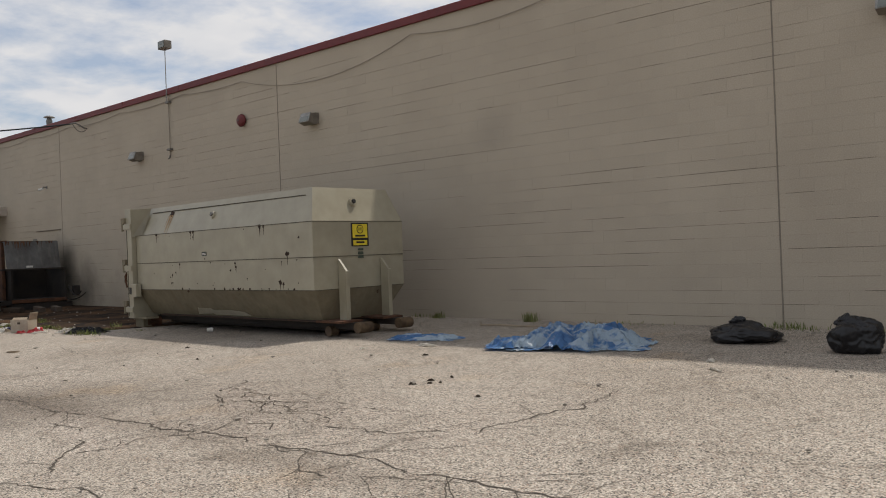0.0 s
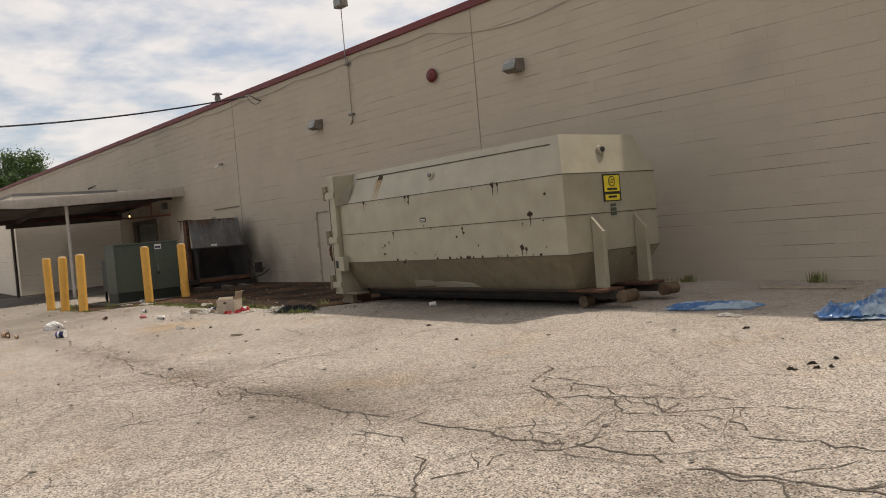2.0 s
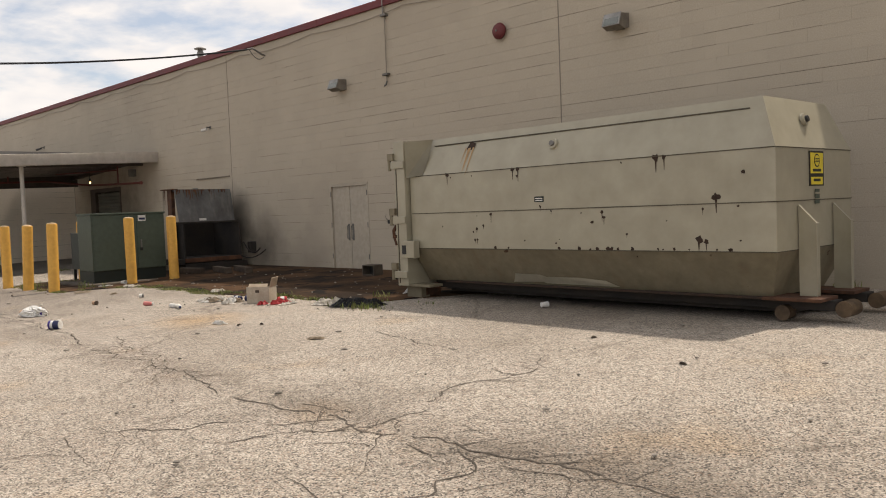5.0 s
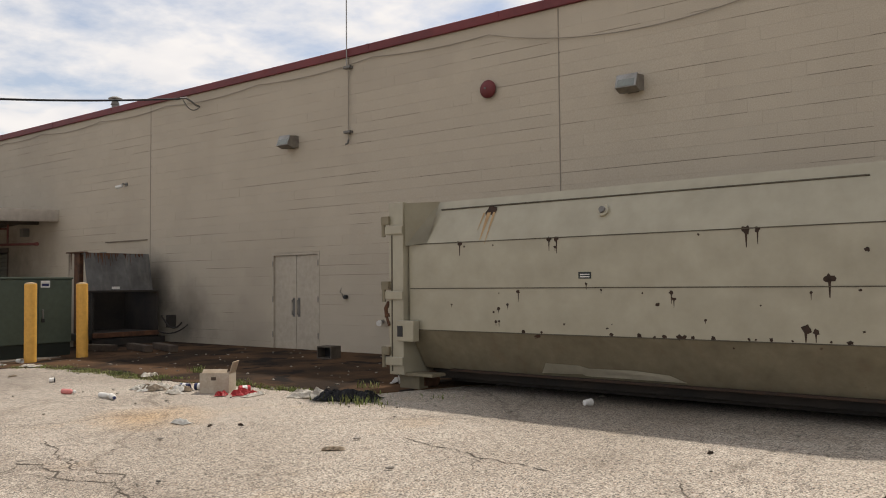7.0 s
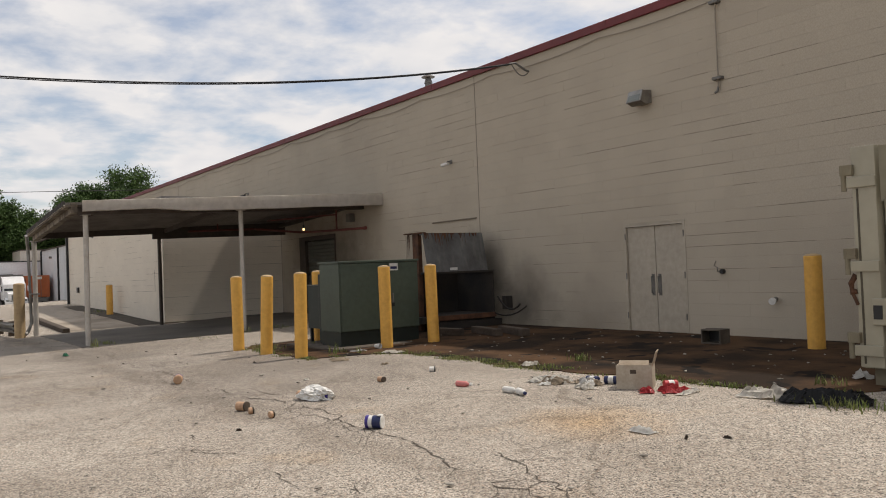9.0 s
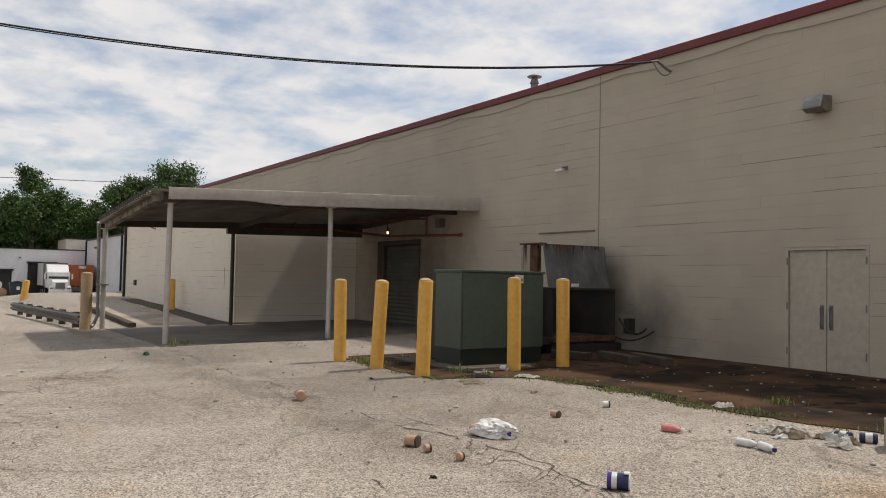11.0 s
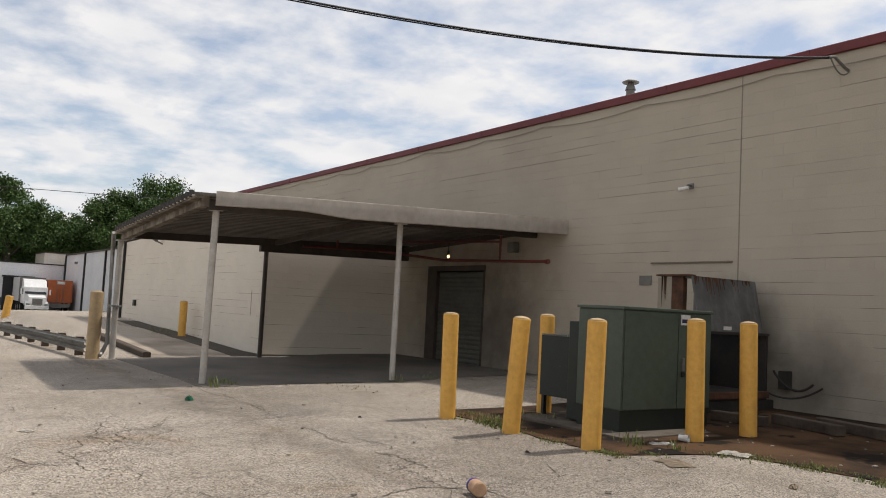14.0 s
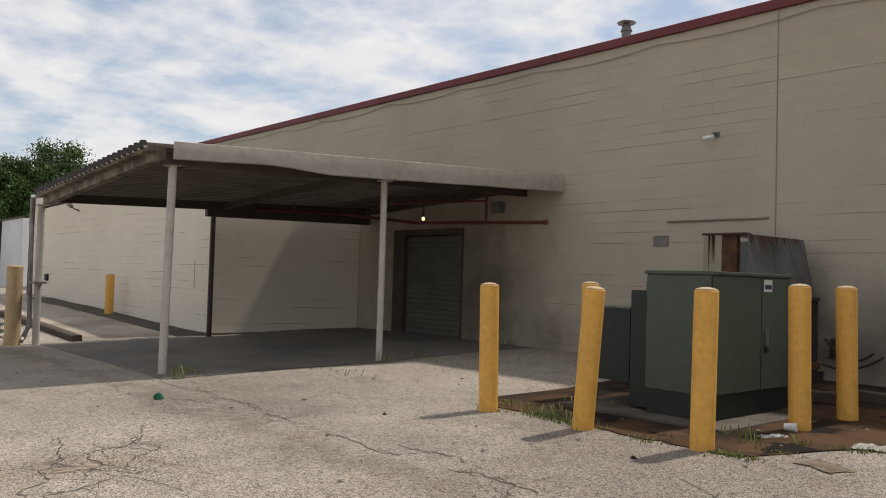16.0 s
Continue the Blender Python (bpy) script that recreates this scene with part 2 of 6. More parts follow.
# the last three blotches paint the canopy's shade, with grime, onto the wall
M_BLOCK = material("painted block", (0.49, 0.43, 0.345), (0.43, 0.375, 0.30), rough=0.75, grain=55, patch=0.45, bump=0.22, spec=0.25, streak=((0.36, 0.31, 0.245), 0.35, 1.2), vary=0.02, grime_shade=(((-26.1, 12.6, 0.5), 1.2, (0.07, 0.06, 0.052), 0.7), ((-27.6, 12.6, 1.2), 1.2, (0.08, 0.07, 0.06), 0.8), ((-9.7, 12.6, 3.55), 0.55, (0.33, 0.29, 0.235), 0.6), ((-24.0, 12.6, 0.0), 1.2, (0.2, 0.17, 0.14), 0.5), ((-36.0, 12.6, 1.2), 2.8, (0.10, 0.08, 0.062), 0.85), ((-34.2, 12.6, 1.0), 2.3, (0.12, 0.098, 0.075), 0.8), ((-32.3, 12.6, 0.2), 1.0, (0.16, 0.13, 0.10), 0.6)))
M_WINGPAINT = material("pale painted block", (0.80, 0.725, 0.615), (0.75, 0.675, 0.57), rough=0.75, grain=55, patch=0.45, bump=0.2, spec=0.25, vary=0.02)
M_MORTAR = material("grimy joint", (0.23, 0.195, 0.155), rough=0.95, grain=60, bump=0.1, spec=0.1)
M_SEALANT = material("joint sealant", (0.27, 0.235, 0.19), rough=0.8)
M_RED = material("red coping paint", (0.17, 0.028, 0.03), (0.12, 0.022, 0.025), rough=0.55, grain=12, patch=0.8, bump=0.04)
M_DOOR = material("painted steel door", (0.47, 0.415, 0.335), (0.42, 0.37, 0.30), rough=0.5, grain=8, patch=1.5, bump=0.03)
M_CREAM = material("cream enamel", (0.36, 0.33, 0.245), (0.335, 0.305, 0.225), rough=0.3, spec=0.6, grain=3, patch=0.9, bump=0.01, streak=((0.36, 0.30, 0.20), 0.16, 5.0), speck=((0.07, 0.03, 0.015), 4.6, 0.735))
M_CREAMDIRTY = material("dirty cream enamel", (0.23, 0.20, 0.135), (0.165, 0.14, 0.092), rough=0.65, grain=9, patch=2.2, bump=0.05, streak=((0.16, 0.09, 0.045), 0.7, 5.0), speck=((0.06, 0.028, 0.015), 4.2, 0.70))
M_RUST = material("rusted steel", (0.13, 0.058, 0.03), (0.045, 0.025, 0.017), rough=0.9, grain=30, patch=5, bump=0.25)
M_DARKSTEEL = material("near-black steel", (0.022, 0.02, 0.019), (0.045, 0.035, 0.028), rough=0.8, grain=20, patch=2, bump=0.1)
M_HOOD = material("weathered zinc", (0.16, 0.16, 0.16), (0.085, 0.083, 0.08), rough=0.55, metal=0.2, grain=12, patch=1.6, bump=0.05, streak=((0.42, 0.38, 0.33), 0.45, 5.0))
M_YELLOW = material("faded yellow paint", (0.78, 0.43, 0.085), (0.68, 0.365, 0.075), rough=0.6, grain=14, patch=3, bump=0.06, speck=((0.16, 0.09, 0.04), 9.0, 0.74), streak=((0.42, 0.26, 0.08), 0.4, 8.0))
M_TANPAINT = material("faded tan paint", (0.50, 0.36, 0.20), (0.38, 0.27, 0.15), rough=0.7, grain=14, patch=3, bump=0.06, speck=((0.14, 0.08, 0.04), 8.0, 0.7))
M_GREEN = material("dull green enamel", (0.072, 0.094, 0.070), (0.062, 0.08, 0.062), rough=0.5, grain=10, patch=1.2, bump=0.02)
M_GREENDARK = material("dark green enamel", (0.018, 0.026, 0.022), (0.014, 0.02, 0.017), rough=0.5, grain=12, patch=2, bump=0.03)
M_FASCIA = material("beige metal flashing", (0.76, 0.70, 0.62), (0.68, 0.61, 0.53), rough=0.35, grain=6, patch=0.8, bump=0.03, streak=((0.45, 0.38, 0.31), 0.12, 2.5))
M_DECK = material("dull roof deck", (0.20, 0.175, 0.15), (0.12, 0.10, 0.085), rough=0.6, metal=0.1, grain=14, patch=1.5, bump=0.05)
M_DECKPALE = material("pale deck metal", (0.55, 0.5, 0.43), (0.34, 0.29, 0.24), rough=0.6, grain=12, patch=4, bump=0.05)
M_POST = material("chalky post paint", (0.52, 0.485, 0.44), (0.42, 0.385, 0.34), rough=0.6, grain=20, patch=4, bump=0.06, speck=((0.16, 0.08, 0.04), 9.0, 0.73))
M_BROWN = material("brown beam paint", (0.085, 0.065, 0.052), (0.05, 0.038, 0.03), rough=0.65, grain=18, patch=3, bump=0.06)
M_STAINBEAM = material("stained eave", (0.26, 0.22, 0.17), (0.09, 0.07, 0.05), rough=0.8, grain=20, patch=2.4, bump=0.08, mix=(0.42, 0.6))
M_PIPERED = material("red pipe paint", (0.16, 0.035, 0.028), (0.10, 0.03, 0.025), rough=0.6, grain=16, patch=4, bump=0.04)
M_GALV = material("galvanised steel", (0.36, 0.355, 0.34), (0.22, 0.21, 0.195), rough=0.5, metal=0.55, grain=12, patch=4, bump=0.05)
M_WHITEWALL = material("white painted wall", (0.74, 0.75, 0.76), (0.62, 0.63, 0.65), rough=0.7, grain=6, patch=0.25, bump=0.05, streak=((0.5, 0.5, 0.5), 0.3, 0.8))
M_BLACK = material("black paint", (0.02, 0.02, 0.021), rough=0.5, grain=20, bump=0.05)
M_GREY = material("mid grey metal", (0.20, 0.19, 0.175), rough=0.5, metal=0.2, grain=20, bump=0.03)
M_WHITE = material("white plastic", (0.78, 0.77, 0.74), (0.62, 0.60, 0.56), rough=0.5, grain=20, patch=8, bump=0.04)
M_PAPER = material("creased paper", (0.78, 0.75, 0.69), (0.60, 0.55, 0.47), rough=0.9, grain=30, patch=14, bump=0.1)
M_CARD = material("damp cardboard", (0.42, 0.345, 0.255), (0.30, 0.235, 0.165), rough=0.9, grain=30, patch=6, bump=0.08)
# the pale patches are painted glints on the tarpaulin's folds
M_TARP = material("blue tarpaulin", (0.12, 0.29, 0.60), (0.56, 0.69, 0.80), rough=0.25, grain=60, patch=3.6, bump=0.05, mix=(0.45, 0.54), streak=((0.46, 0.60, 0.74), 0.3, 2.6), spec=0.6)
M_BAG = material("black plastic film", (0.012, 0.012, 0.014), (0.02, 0.02, 0.022), rough=0.3, grain=30, patch=8, bump=0.2, spec=0.35)
M_REDPL = material("red plastic", (0.55, 0.04, 0.045), rough=0.5, grain=20, bump=0.04)
M_PINK = material("faded pink film", (0.62, 0.24, 0.22), (0.68, 0.55, 0.50), rough=0.5, grain=20, patch=12, bump=0.2)
M_TAN = material("tan plastic", (0.52, 0.33, 0.20), (0.40, 0.24, 0.14), rough=0.45, grain=20, patch=12, bump=0.03)
M_PURPLE = material("purple plastic", (0.055, 0.035, 0.24), rough=0.35, grain=20, bump=0.02)
M_NAVY = material("navy label", (0.02, 0.028, 0.10), rough=0.4, grain=20, bump=0.0)
M_LEAFY = material("leaves", (0.085, 0.145, 0.038), (0.040, 0.075, 0.022), rough=0.6, grain=2.0, patch=0.35, bump=0, vary=0.3, spec=0.25)
M_WEED = material("weeds", (0.15, 0.20, 0.055), (0.22, 0.20, 0.085), rough=0.7, grain=4.0, patch=3, bump=0, vary=0.35, spec=0.2)
M_BARK = material("bark", (0.09, 0.07, 0.052), rough=0.9, grain=10, patch=3, bump=0.4)
M_WOOD = material("rotting timber", (0.10, 0.075, 0.055), (0.05, 0.036, 0.028), rough=0.9, grain=30, patch=4, bump=0.2)
M_ORANGE = material("orange trailer paint", (0.43, 0.115, 0.035), (0.34, 0.09, 0.03), rough=0.5, grain=6, patch=1, bump=0.03, streak=((0.25, 0.08, 0.04), 0.4, 2.0))
M_TRUCK = material("white truck paint", (0.80, 0.80, 0.80), (0.72, 0.72, 0.72), rough=0.3, grain=6, patch=1, bump=0)
M_TYRE = material("tyre rubber", (0.018, 0.018, 0.018), rough=0.85, grain=40, bump=0.1)
M_GLASS = material("dark glass", (0.01, 0.012, 0.014), rough=0.08, grain=10, bump=0, spec=0.6)
M_STICKER = material("yellow sign vinyl", (0.75, 0.60, 0.04), (0.66, 0.52, 0.04), rough=0.4, grain=10, bump=0)
M_LENS = material("lamp lens", (0.23, 0.25, 0.23), (0.15, 0.165, 0.15), rough=0.15, grain=30, bump=0.05, spec=0.7)
M_LAMPHOUSE = material("lamp housing", (0.22, 0.195, 0.16), (0.14, 0.12, 0.10), rough=0.6, grain=20, patch=8, bump=0.04)
M_SOIL = material("dark soil", (0.05, 0.042, 0.034), (0.09, 0.075, 0.055), rough=0.95, grain=18, patch=3, bump=0.4)
M_ROOF = material("gravel roof", (0.30, 0.28, 0.26), rough=0.9, grain=40, bump=0.2)
M_CABLE = material("painted cable", (0.33, 0.29, 0.235), (0.25, 0.22, 0.18), rough=0.7, grain=30, bump=0.02)
M_BULB = bpy.data.materials.new("lit bulb")
M_BULB.use_nodes = True
M_BULB.node_tree.nodes["Principled BSDF"].inputs["Emission Color"].default_value = (1.0, 0.62, 0.25, 1)
M_BULB.node_tree.nodes["Principled BSDF"].inputs["Emission Strength"].default_value = 4.0


# ---- mesh helpers ----
def obj(name, bm, mat, parent=None, label="", smooth=False):
    me = bpy.data.meshes.new(name)
    bmesh.ops.recalc_face_normals(bm, faces=bm.faces)
    for f in bm.faces:
        f.smooth = smooth
    bm.to_mesh(me)
    bm.free()
    me.materials.append(mat)
    ob = new(name, me)
    if parent:
        ob.parent = parent
    if label:
        ob["label"] = label
    return ob


def part(name, bm, mat, parent, label="", smooth=False):
    """One mesh under a thing or a part; its coordinates are those of the parent."""
    return obj(name, bm, mat, parent, label, smooth)


def thing(name, label, category, at=(0, 0, 0), turn=0.0, group="", kind=""):
    ob = new(name)
    ob.matrix_basis = pose(*at, 0, 0, turn)
    return tagged(ob, label, category, group, kind)


def box(x0, x1, y0, y1, z0, z1, bevel=0.0, bm=None):
    out = bm or bmesh.new()
    r = bmesh.ops.create_cube(out, size=1)
    for v in r["verts"]:
        v.co = Vector((x0 + (v.co.x + 0.5) * (x1 - x0), y0 + (v.co.y + 0.5) * (y1 - y0), z0 + (v.co.z + 0.5) * (z1 - z0)))
    if bevel:
        es = list({e for v in r["verts"] for e in v.link_edges})
        bmesh.ops.bevel(out, geom=es, offset=bevel, segments=2, affect="EDGES", profile=0.6)
    return out


def rod(p0, p1, r0, r1=None, seg=14, bm=None, cap=True):
    out = bm or bmesh.new()
    p0, p1 = Vector(p0), Vector(p1)
    r1 = r0 if r1 is None else r1
    m = Matrix.Translation((p0 + p1) / 2) @ (p1 - p0).to_track_quat("Z", "Y").to_matrix().to_4x4()
    bmesh.ops.create_cone(out, cap_ends=cap, segments=seg, radius1=r0, radius2=r1, depth=(p1 - p0).length, matrix=m)
    return out


def prism(profile, a, b, axis="x", bm=None):
    """A closed outline in the two other axes, drawn out along axis from a to b."""
    out = bm or bmesh.new()
    place = {"x": lambda t, p: (t, p[0], p[1]), "y": lambda t, p: (p[0], t, p[1]), "z": lambda t, p: (p[0], p[1], t)}[axis]
    lo = [out.verts.new(place(a, p)) for p in profile]
    hi = [out.verts.new(place(b, p)) for p in profile]
    k = len(profile)
    out.faces.new(lo)
    out.faces.new(hi[::-1])
    for i in range(k):
        out.faces.new((lo[i], hi[i], hi[(i + 1) % k], lo[(i + 1) % k]))
    return out


def tube(points, r, seg=8, bm=None):
    """A round bar through points."""
    out = bm or bmesh.new()
    pts = [Vector(p) for p in points]
    rings = []
    for i, p in enumerate(pts):
        d = (pts[min(i + 1, len(pts) - 1)] - pts[max(i - 1, 0)]).normalized()
        side = d.cross(Vector((0, 0, 1)))
        side = side.normalized() if side.length > 1e-4 else Vector((1, 0, 0))
        up = side.cross(d)
        rings.append([out.verts.new(p + r * (math.cos(2 * math.pi * k / seg) * side + math.sin(2 * math.pi * k / seg) * up)) for k in range(seg)])
    for a, b in zip(rings, rings[1:]):
        for k in range(seg):
            out.faces.new((a[k], a[(k + 1) % seg], b[(k + 1) % seg], b[k]))
    out.faces.new(rings[0])
    out.faces.new(rings[-1][::-1])
    return out


def sagging(a, b, sag, count=24):
    a, b = Vector(a), Vector(b)
    return [a.lerp(b, i / count) - Vector((0, 0, 4 * sag * (i / count) * (1 - i / count))) for i in range(count + 1)]


def lathe(profile, seg=20, bm=None, m=Matrix()):
    """A turned shape from (radius, height) pairs."""
    out = bm or bmesh.new()
    rings = [[out.verts.new(m @ Vector((r * math.cos(2 * math.pi * k / seg), r * math.sin(2 * math.pi * k / seg), z))) for k in range(seg)] for r, z in profile]
    for a, b in zip(rings, rings[1:]):
        for k in range(seg):
            out.faces.new((a[k], a[(k + 1) % seg], b[(k + 1) % seg], b[k]))
    out.faces.new(rings[0][::-1])
    out.faces.new(rings[-1])
    return out


def smoothstep(a, b, x):
    t = min(1.0, max(0.0, (x - a) / (b - a)))
    return t * t * (3 - 2 * t)


# ---- ground ----
def ground_z(x, y):
    """The lot falls away from the building, and far off; a ramp rises beyond the canopy."""
    z = 0.028 * (y - 7) if y < 7 else 0.011 * (y - 7)
    z = max(z, -0.35)
    z -= min(0.075, max(0.0, 0.0075 * (-x - 19))) * (1 - smoothstep(8.5, 11.0, y))
    if x < -39.2:
        rise = 0.30 * min(1.0, (-39.2 - x) / 8.8) + 0.14 * smoothstep(-48.0, -54.0, x)
        z += rise * smoothstep(4.5, 5.6, y) * (1 - smoothstep(-60, -90, x))
        z -= 0.0235 * min(64.0, max(0.0, -66 - x))
    return z + 0.006 * noise.noise((x * 0.35, y * 0.35, 0)) * smoothstep(14, 11, y)


def spaced(stops):
    """Coordinates from (start, step) runs, the last a plain end."""
    out = []
    for (a, step), nxt in zip(stops, stops[1:]):
        b = nxt[0]
        k = max(1, round((b - a) / step))
        out += [a + (b - a) * i / k for i in range(k)]
    return out + [stops[-1][0]]


def grid_surface(name, xs, ys, height, mat):
    verts = [(x, y, height(x, y)) for y in ys for x in xs]
    w = len(xs)
    faces = [(j * w + i, j * w + i + 1, (j + 1) * w + i + 1, (j + 1) * w + i) for j in range(len(ys) - 1) for i in range(w - 1)]
    me = bpy.data.meshes.new(name)
    me.from_pydata(verts, [], faces)
    me.polygons.foreach_set("use_smooth", [True] * len(me.polygons))
    me.materials.append(mat)
    return new(name, me)


xs = spaced([(-2500, 400), (-300, 30), (-130, 4), (-60, 1), (-50, 0.4), (12, 4), (60, 60), (300, 500), (2500, 0)])
ys = spaced([(-2500, 400), (-200, 25), (-20, 2), (-4, 0.4), (13, 3), (40, 40), (300, 500), (2500, 0)])
tagged(grid_surface("ground", xs, ys, ground_z, M_ASPHALT), "worn pale asphalt lot with cracks and stains", "ground", kind="structure")


def slab(name, x0, x1, edge, y1, lift_, mat, label, step=0.4):
    """A paved patch that follows the ground: from the line y = edge(x) to y1."""
    n_x, n_y = max(2, round((x1 - x0) / step)), 12
    verts, faces = [], []
    for i in range(n_x + 1):
        x = x0 + (x1 - x0) * i / n_x
        e = edge(x)
        for j in range(n_y + 1):
            y = e + (y1 - e) * j / n_y
            verts.append((x, y, ground_z(x, y) + lift_))
        verts.append((x, e - 0.01, ground_z(x, e) - 0.05))
    w = n_y + 2
    for i in range(n_x):
        a, b = i * w, (i + 1) * w
        for j in range(n_y):
            faces.append((a + j, b + j, b + j + 1, a + j + 1))
        faces.append((a + n_y + 1, b + n_y + 1, b, a))
    me = bpy.data.meshes.new(name)
    me.from_pydata(verts, [], faces)
    me.materials.append(mat)
    return tagged(new(name, me), label, "pavement", kind="structure")




def apron_edge(x):
    """The apron's ragged front edge: it juts out round the transformer and its bollards."""
    out = 8.08 - 1.25 * (1 - smoothstep(-25.0, -24.3, x)) + 0.35 * smoothstep(-28.2, -28.7, x)
    return out + 0.10 * math.sin(x * 1.3) + 0.10 * noise.noise((x * 1.7, 0, 0)) + 0.05 * noise.noise((x * 6, 2, 0)) + 2.0 * smoothstep(-16.9, -15.6, x)


slab("apron_pavement", -28.75, -15.6, apron_edge, 12.58, 0.012, M_APRON, "brown oil-stained concrete apron before the doors", 0.15)
slab("canopy_pavement", -39.2, -32.75, lambda x: 4.75 + 0.05 * noise.noise((x * 2, 3, 0)), 12.58, 0.012, M_DARKSLAB, "dark concrete slab under the canopy")
slab("ramp_pavement", -44.4, -39.25, lambda x: 5.6, 7.75, 0.012, M_CONCRETE, "pale stained concrete ramp pad beyond the canopy")
slab("soil_strip", -52.0, -39.25, lambda x: 7.66 + 0.1 * noise.noise((x, 0, 0)), 8.42, 0.02, M_SOIL, "dark soil strip along the wing wall")

# ---- walls ----
WALL_Y, WALL_TOP, COURSE, BLOCK = 12.6, 5.98, 0.2, 0.4
WING_X, WING_Y, WING_END, WING_TOP = -39.25, 8.45, -54.9, 4.0
BUILD_W, BUILD_E = -66.0, 16.0
DOOR = (-23.1, -21.65, 2.09)
DOCK = (-37.72, -35.1, 2.62)


def gap(u, k, seed=0.0):
    """How wide a bed joint shows: mostly painted shut, open in long broken runs."""
    v = noise.noise((u * 0.55 + seed, k * 3.7, 1.3)) + 0.6 * noise.noise((u * 1.3, k * 5.1, seed + 4.0))
    return 0.0009 + 0.0066 * smoothstep(0.04, 0.55, v)


def block_wall(parent, a, b, z0, z1, place, holes=(), seed=0.0, single=None, paint=None):
    """Blocks in running bond on the wall's face. place(u, depth, z) gives a point; single: the stretch of u and z whose blocks are pieces of their own."""
    paint = paint or M_BLOCK
    verts, faces = [], []
    shared = {}
    rows = int(round((z1 - z0) / COURSE))
    for k in range(rows):
        zb, zt = z0 + k * COURSE, z0 + (k + 1) * COURSE
        u = a - (BLOCK / 2 if k % 2 else 0)
        while u < b - 1e-6:
            ua, ub = max(u, a), min(u + BLOCK, b)
            u += BLOCK
            if ub - ua < 0.03:
                continue
            if any(ua < h[1] and ub > h[0] and zb < h[2] - 0.02 for h in holes):
                cuts = []
                for h in holes:
                    if ua < h[1] and ub > h[0] and zb < h[2] - 0.02:
                        if ua < h[0] - 0.02:
                            cuts.append((ua, h[0]))
                        if ub > h[1] + 0.02:
                            cuts.append((h[1], ub))
            else:
                cuts = [(ua, ub)]
            for ca, cb in cuts:
                g = gap((ca + cb) / 2, k, seed)
                head = 0.0003
                d = 0.012 + 0.0012 * noise.noise((ca * 3, k * 1.7, seed))
                lo, hi = zb + g, zt - 0.0004
                if single and single[0] < ca and cb < single[1] and single[2] <= zb and zt <= single[3] + 1e-6 and abs(cb - ca - BLOCK) < 1e-6:
                    key = round(g * 2000)
                    if key not in shared:
                        w, h2 = BLOCK - 2 * head, hi - lo
                        me = bpy.data.meshes.new("block")
                        pts = [Vector(place(q, dd, zz)) - Vector(place(0, 0, 0)) for q in (0, w) for dd in (0, 0.012) for zz in (0, h2)]
                        me.from_pydata(pts, [], [(0, 1, 3, 2), (4, 6, 7, 5), (2, 3, 7, 6), (0, 4, 5, 1), (1, 5, 7, 3), (0, 2, 6, 4)])
                        me.materials.append(paint)
                        shared[key] = me
                    ob = new("block", shared[key])
                    ob.location = Vector(place(ca + head, 0, lo))
                    ob.parent = parent
                    continue
                o = len(verts)
                for q in (ca + head, cb - head):
                    for dd in (0, d):
                        for zz in (lo, hi):
                            verts.append(place(q, dd, zz))
                faces += [(o + 2, o + 3, o + 7, o + 6), (o, o + 4, o + 5, o + 1), (o + 1, o + 5, o + 7, o + 3), (o, o + 2, o + 6, o + 4), (o, o + 1, o + 3, o + 2), (o + 4, o + 6, o + 7, o + 5)]
    me = bpy.data.meshes.new("blocks")
    me.from_pydata(verts, [], faces)
    me.materials.append(paint)
    ob = new("blocks", me)
    ob.parent = parent
    return tagged(ob, "painted beige concrete blocks", kind="stuff")


def core_with_holes(x0, x1, y0, y1, z0, z1, holes):
    bm, x = bmesh.new(), x0
    for h in sorted(holes):
        box(x, h[0], y0, y1, z0, z1, bm=bm)
        box(h[0], h[1], y0, y1, h[2], z1, bm=bm)
        x = h[1]
    box(x, x1, y0, y1, z0, z1, bm=bm)
    return bm


wall_main = tagged(obj("wall_main", core_with_holes(BUILD_W, BUILD_E, WALL_Y + 0.012, WALL_Y + 0.3, -0.6, WALL_TOP, [DOOR, DOCK]), M_MORTAR), "long beige painted concrete block wall of a low store", "wall", kind="structure")
wall_wing = tagged(obj("wall_wing", box(WING_END, WING_X - 0.012, WING_Y + 0.012, WING_Y + 0.3, -0.6, WING_TOP), M_MORTAR), "beige painted block wall of the projecting wing", "wall", kind="structure")
wall_wing_end = tagged(obj("wall_wing_end", box(WING_X - 0.3, WING_X - 0.012, WING_Y + 0.3, WALL_Y, -0.6, WING_TOP), M_MORTAR), "beige painted block side wall of the wing", "wall", kind="structure")
obj("wall_wing_far", box(WING_END, WING_END + 0.25, WING_Y + 0.3, WALL_Y + 0.012, -0.6, WING_TOP), M_BLOCK)["kind"] = "structure"
obj("roof_wing", box(WING_END, WING_X, WING_Y, WALL_Y + 0.012, WING_TOP, WING_TOP + 0.12), M_ROOF)["kind"] = "structure"
obj("wall_back", box(BUILD_W, BUILD_E, 42.0, 42.3, -2, WALL_TOP), M_BLOCK)["kind"] = "structure"
obj("wall_west", box(BUILD_W, BUILD_W + 0.3, WALL_Y + 0.3, 42.0, -2, WALL_TOP), M_BLOCK)["kind"] = "structure"
obj("wall_east", box(BUILD_E - 0.3, BUILD_E, WALL_Y + 0.3, 42.0, -2, WALL_TOP), M_BLOCK)["kind"] = "structure"
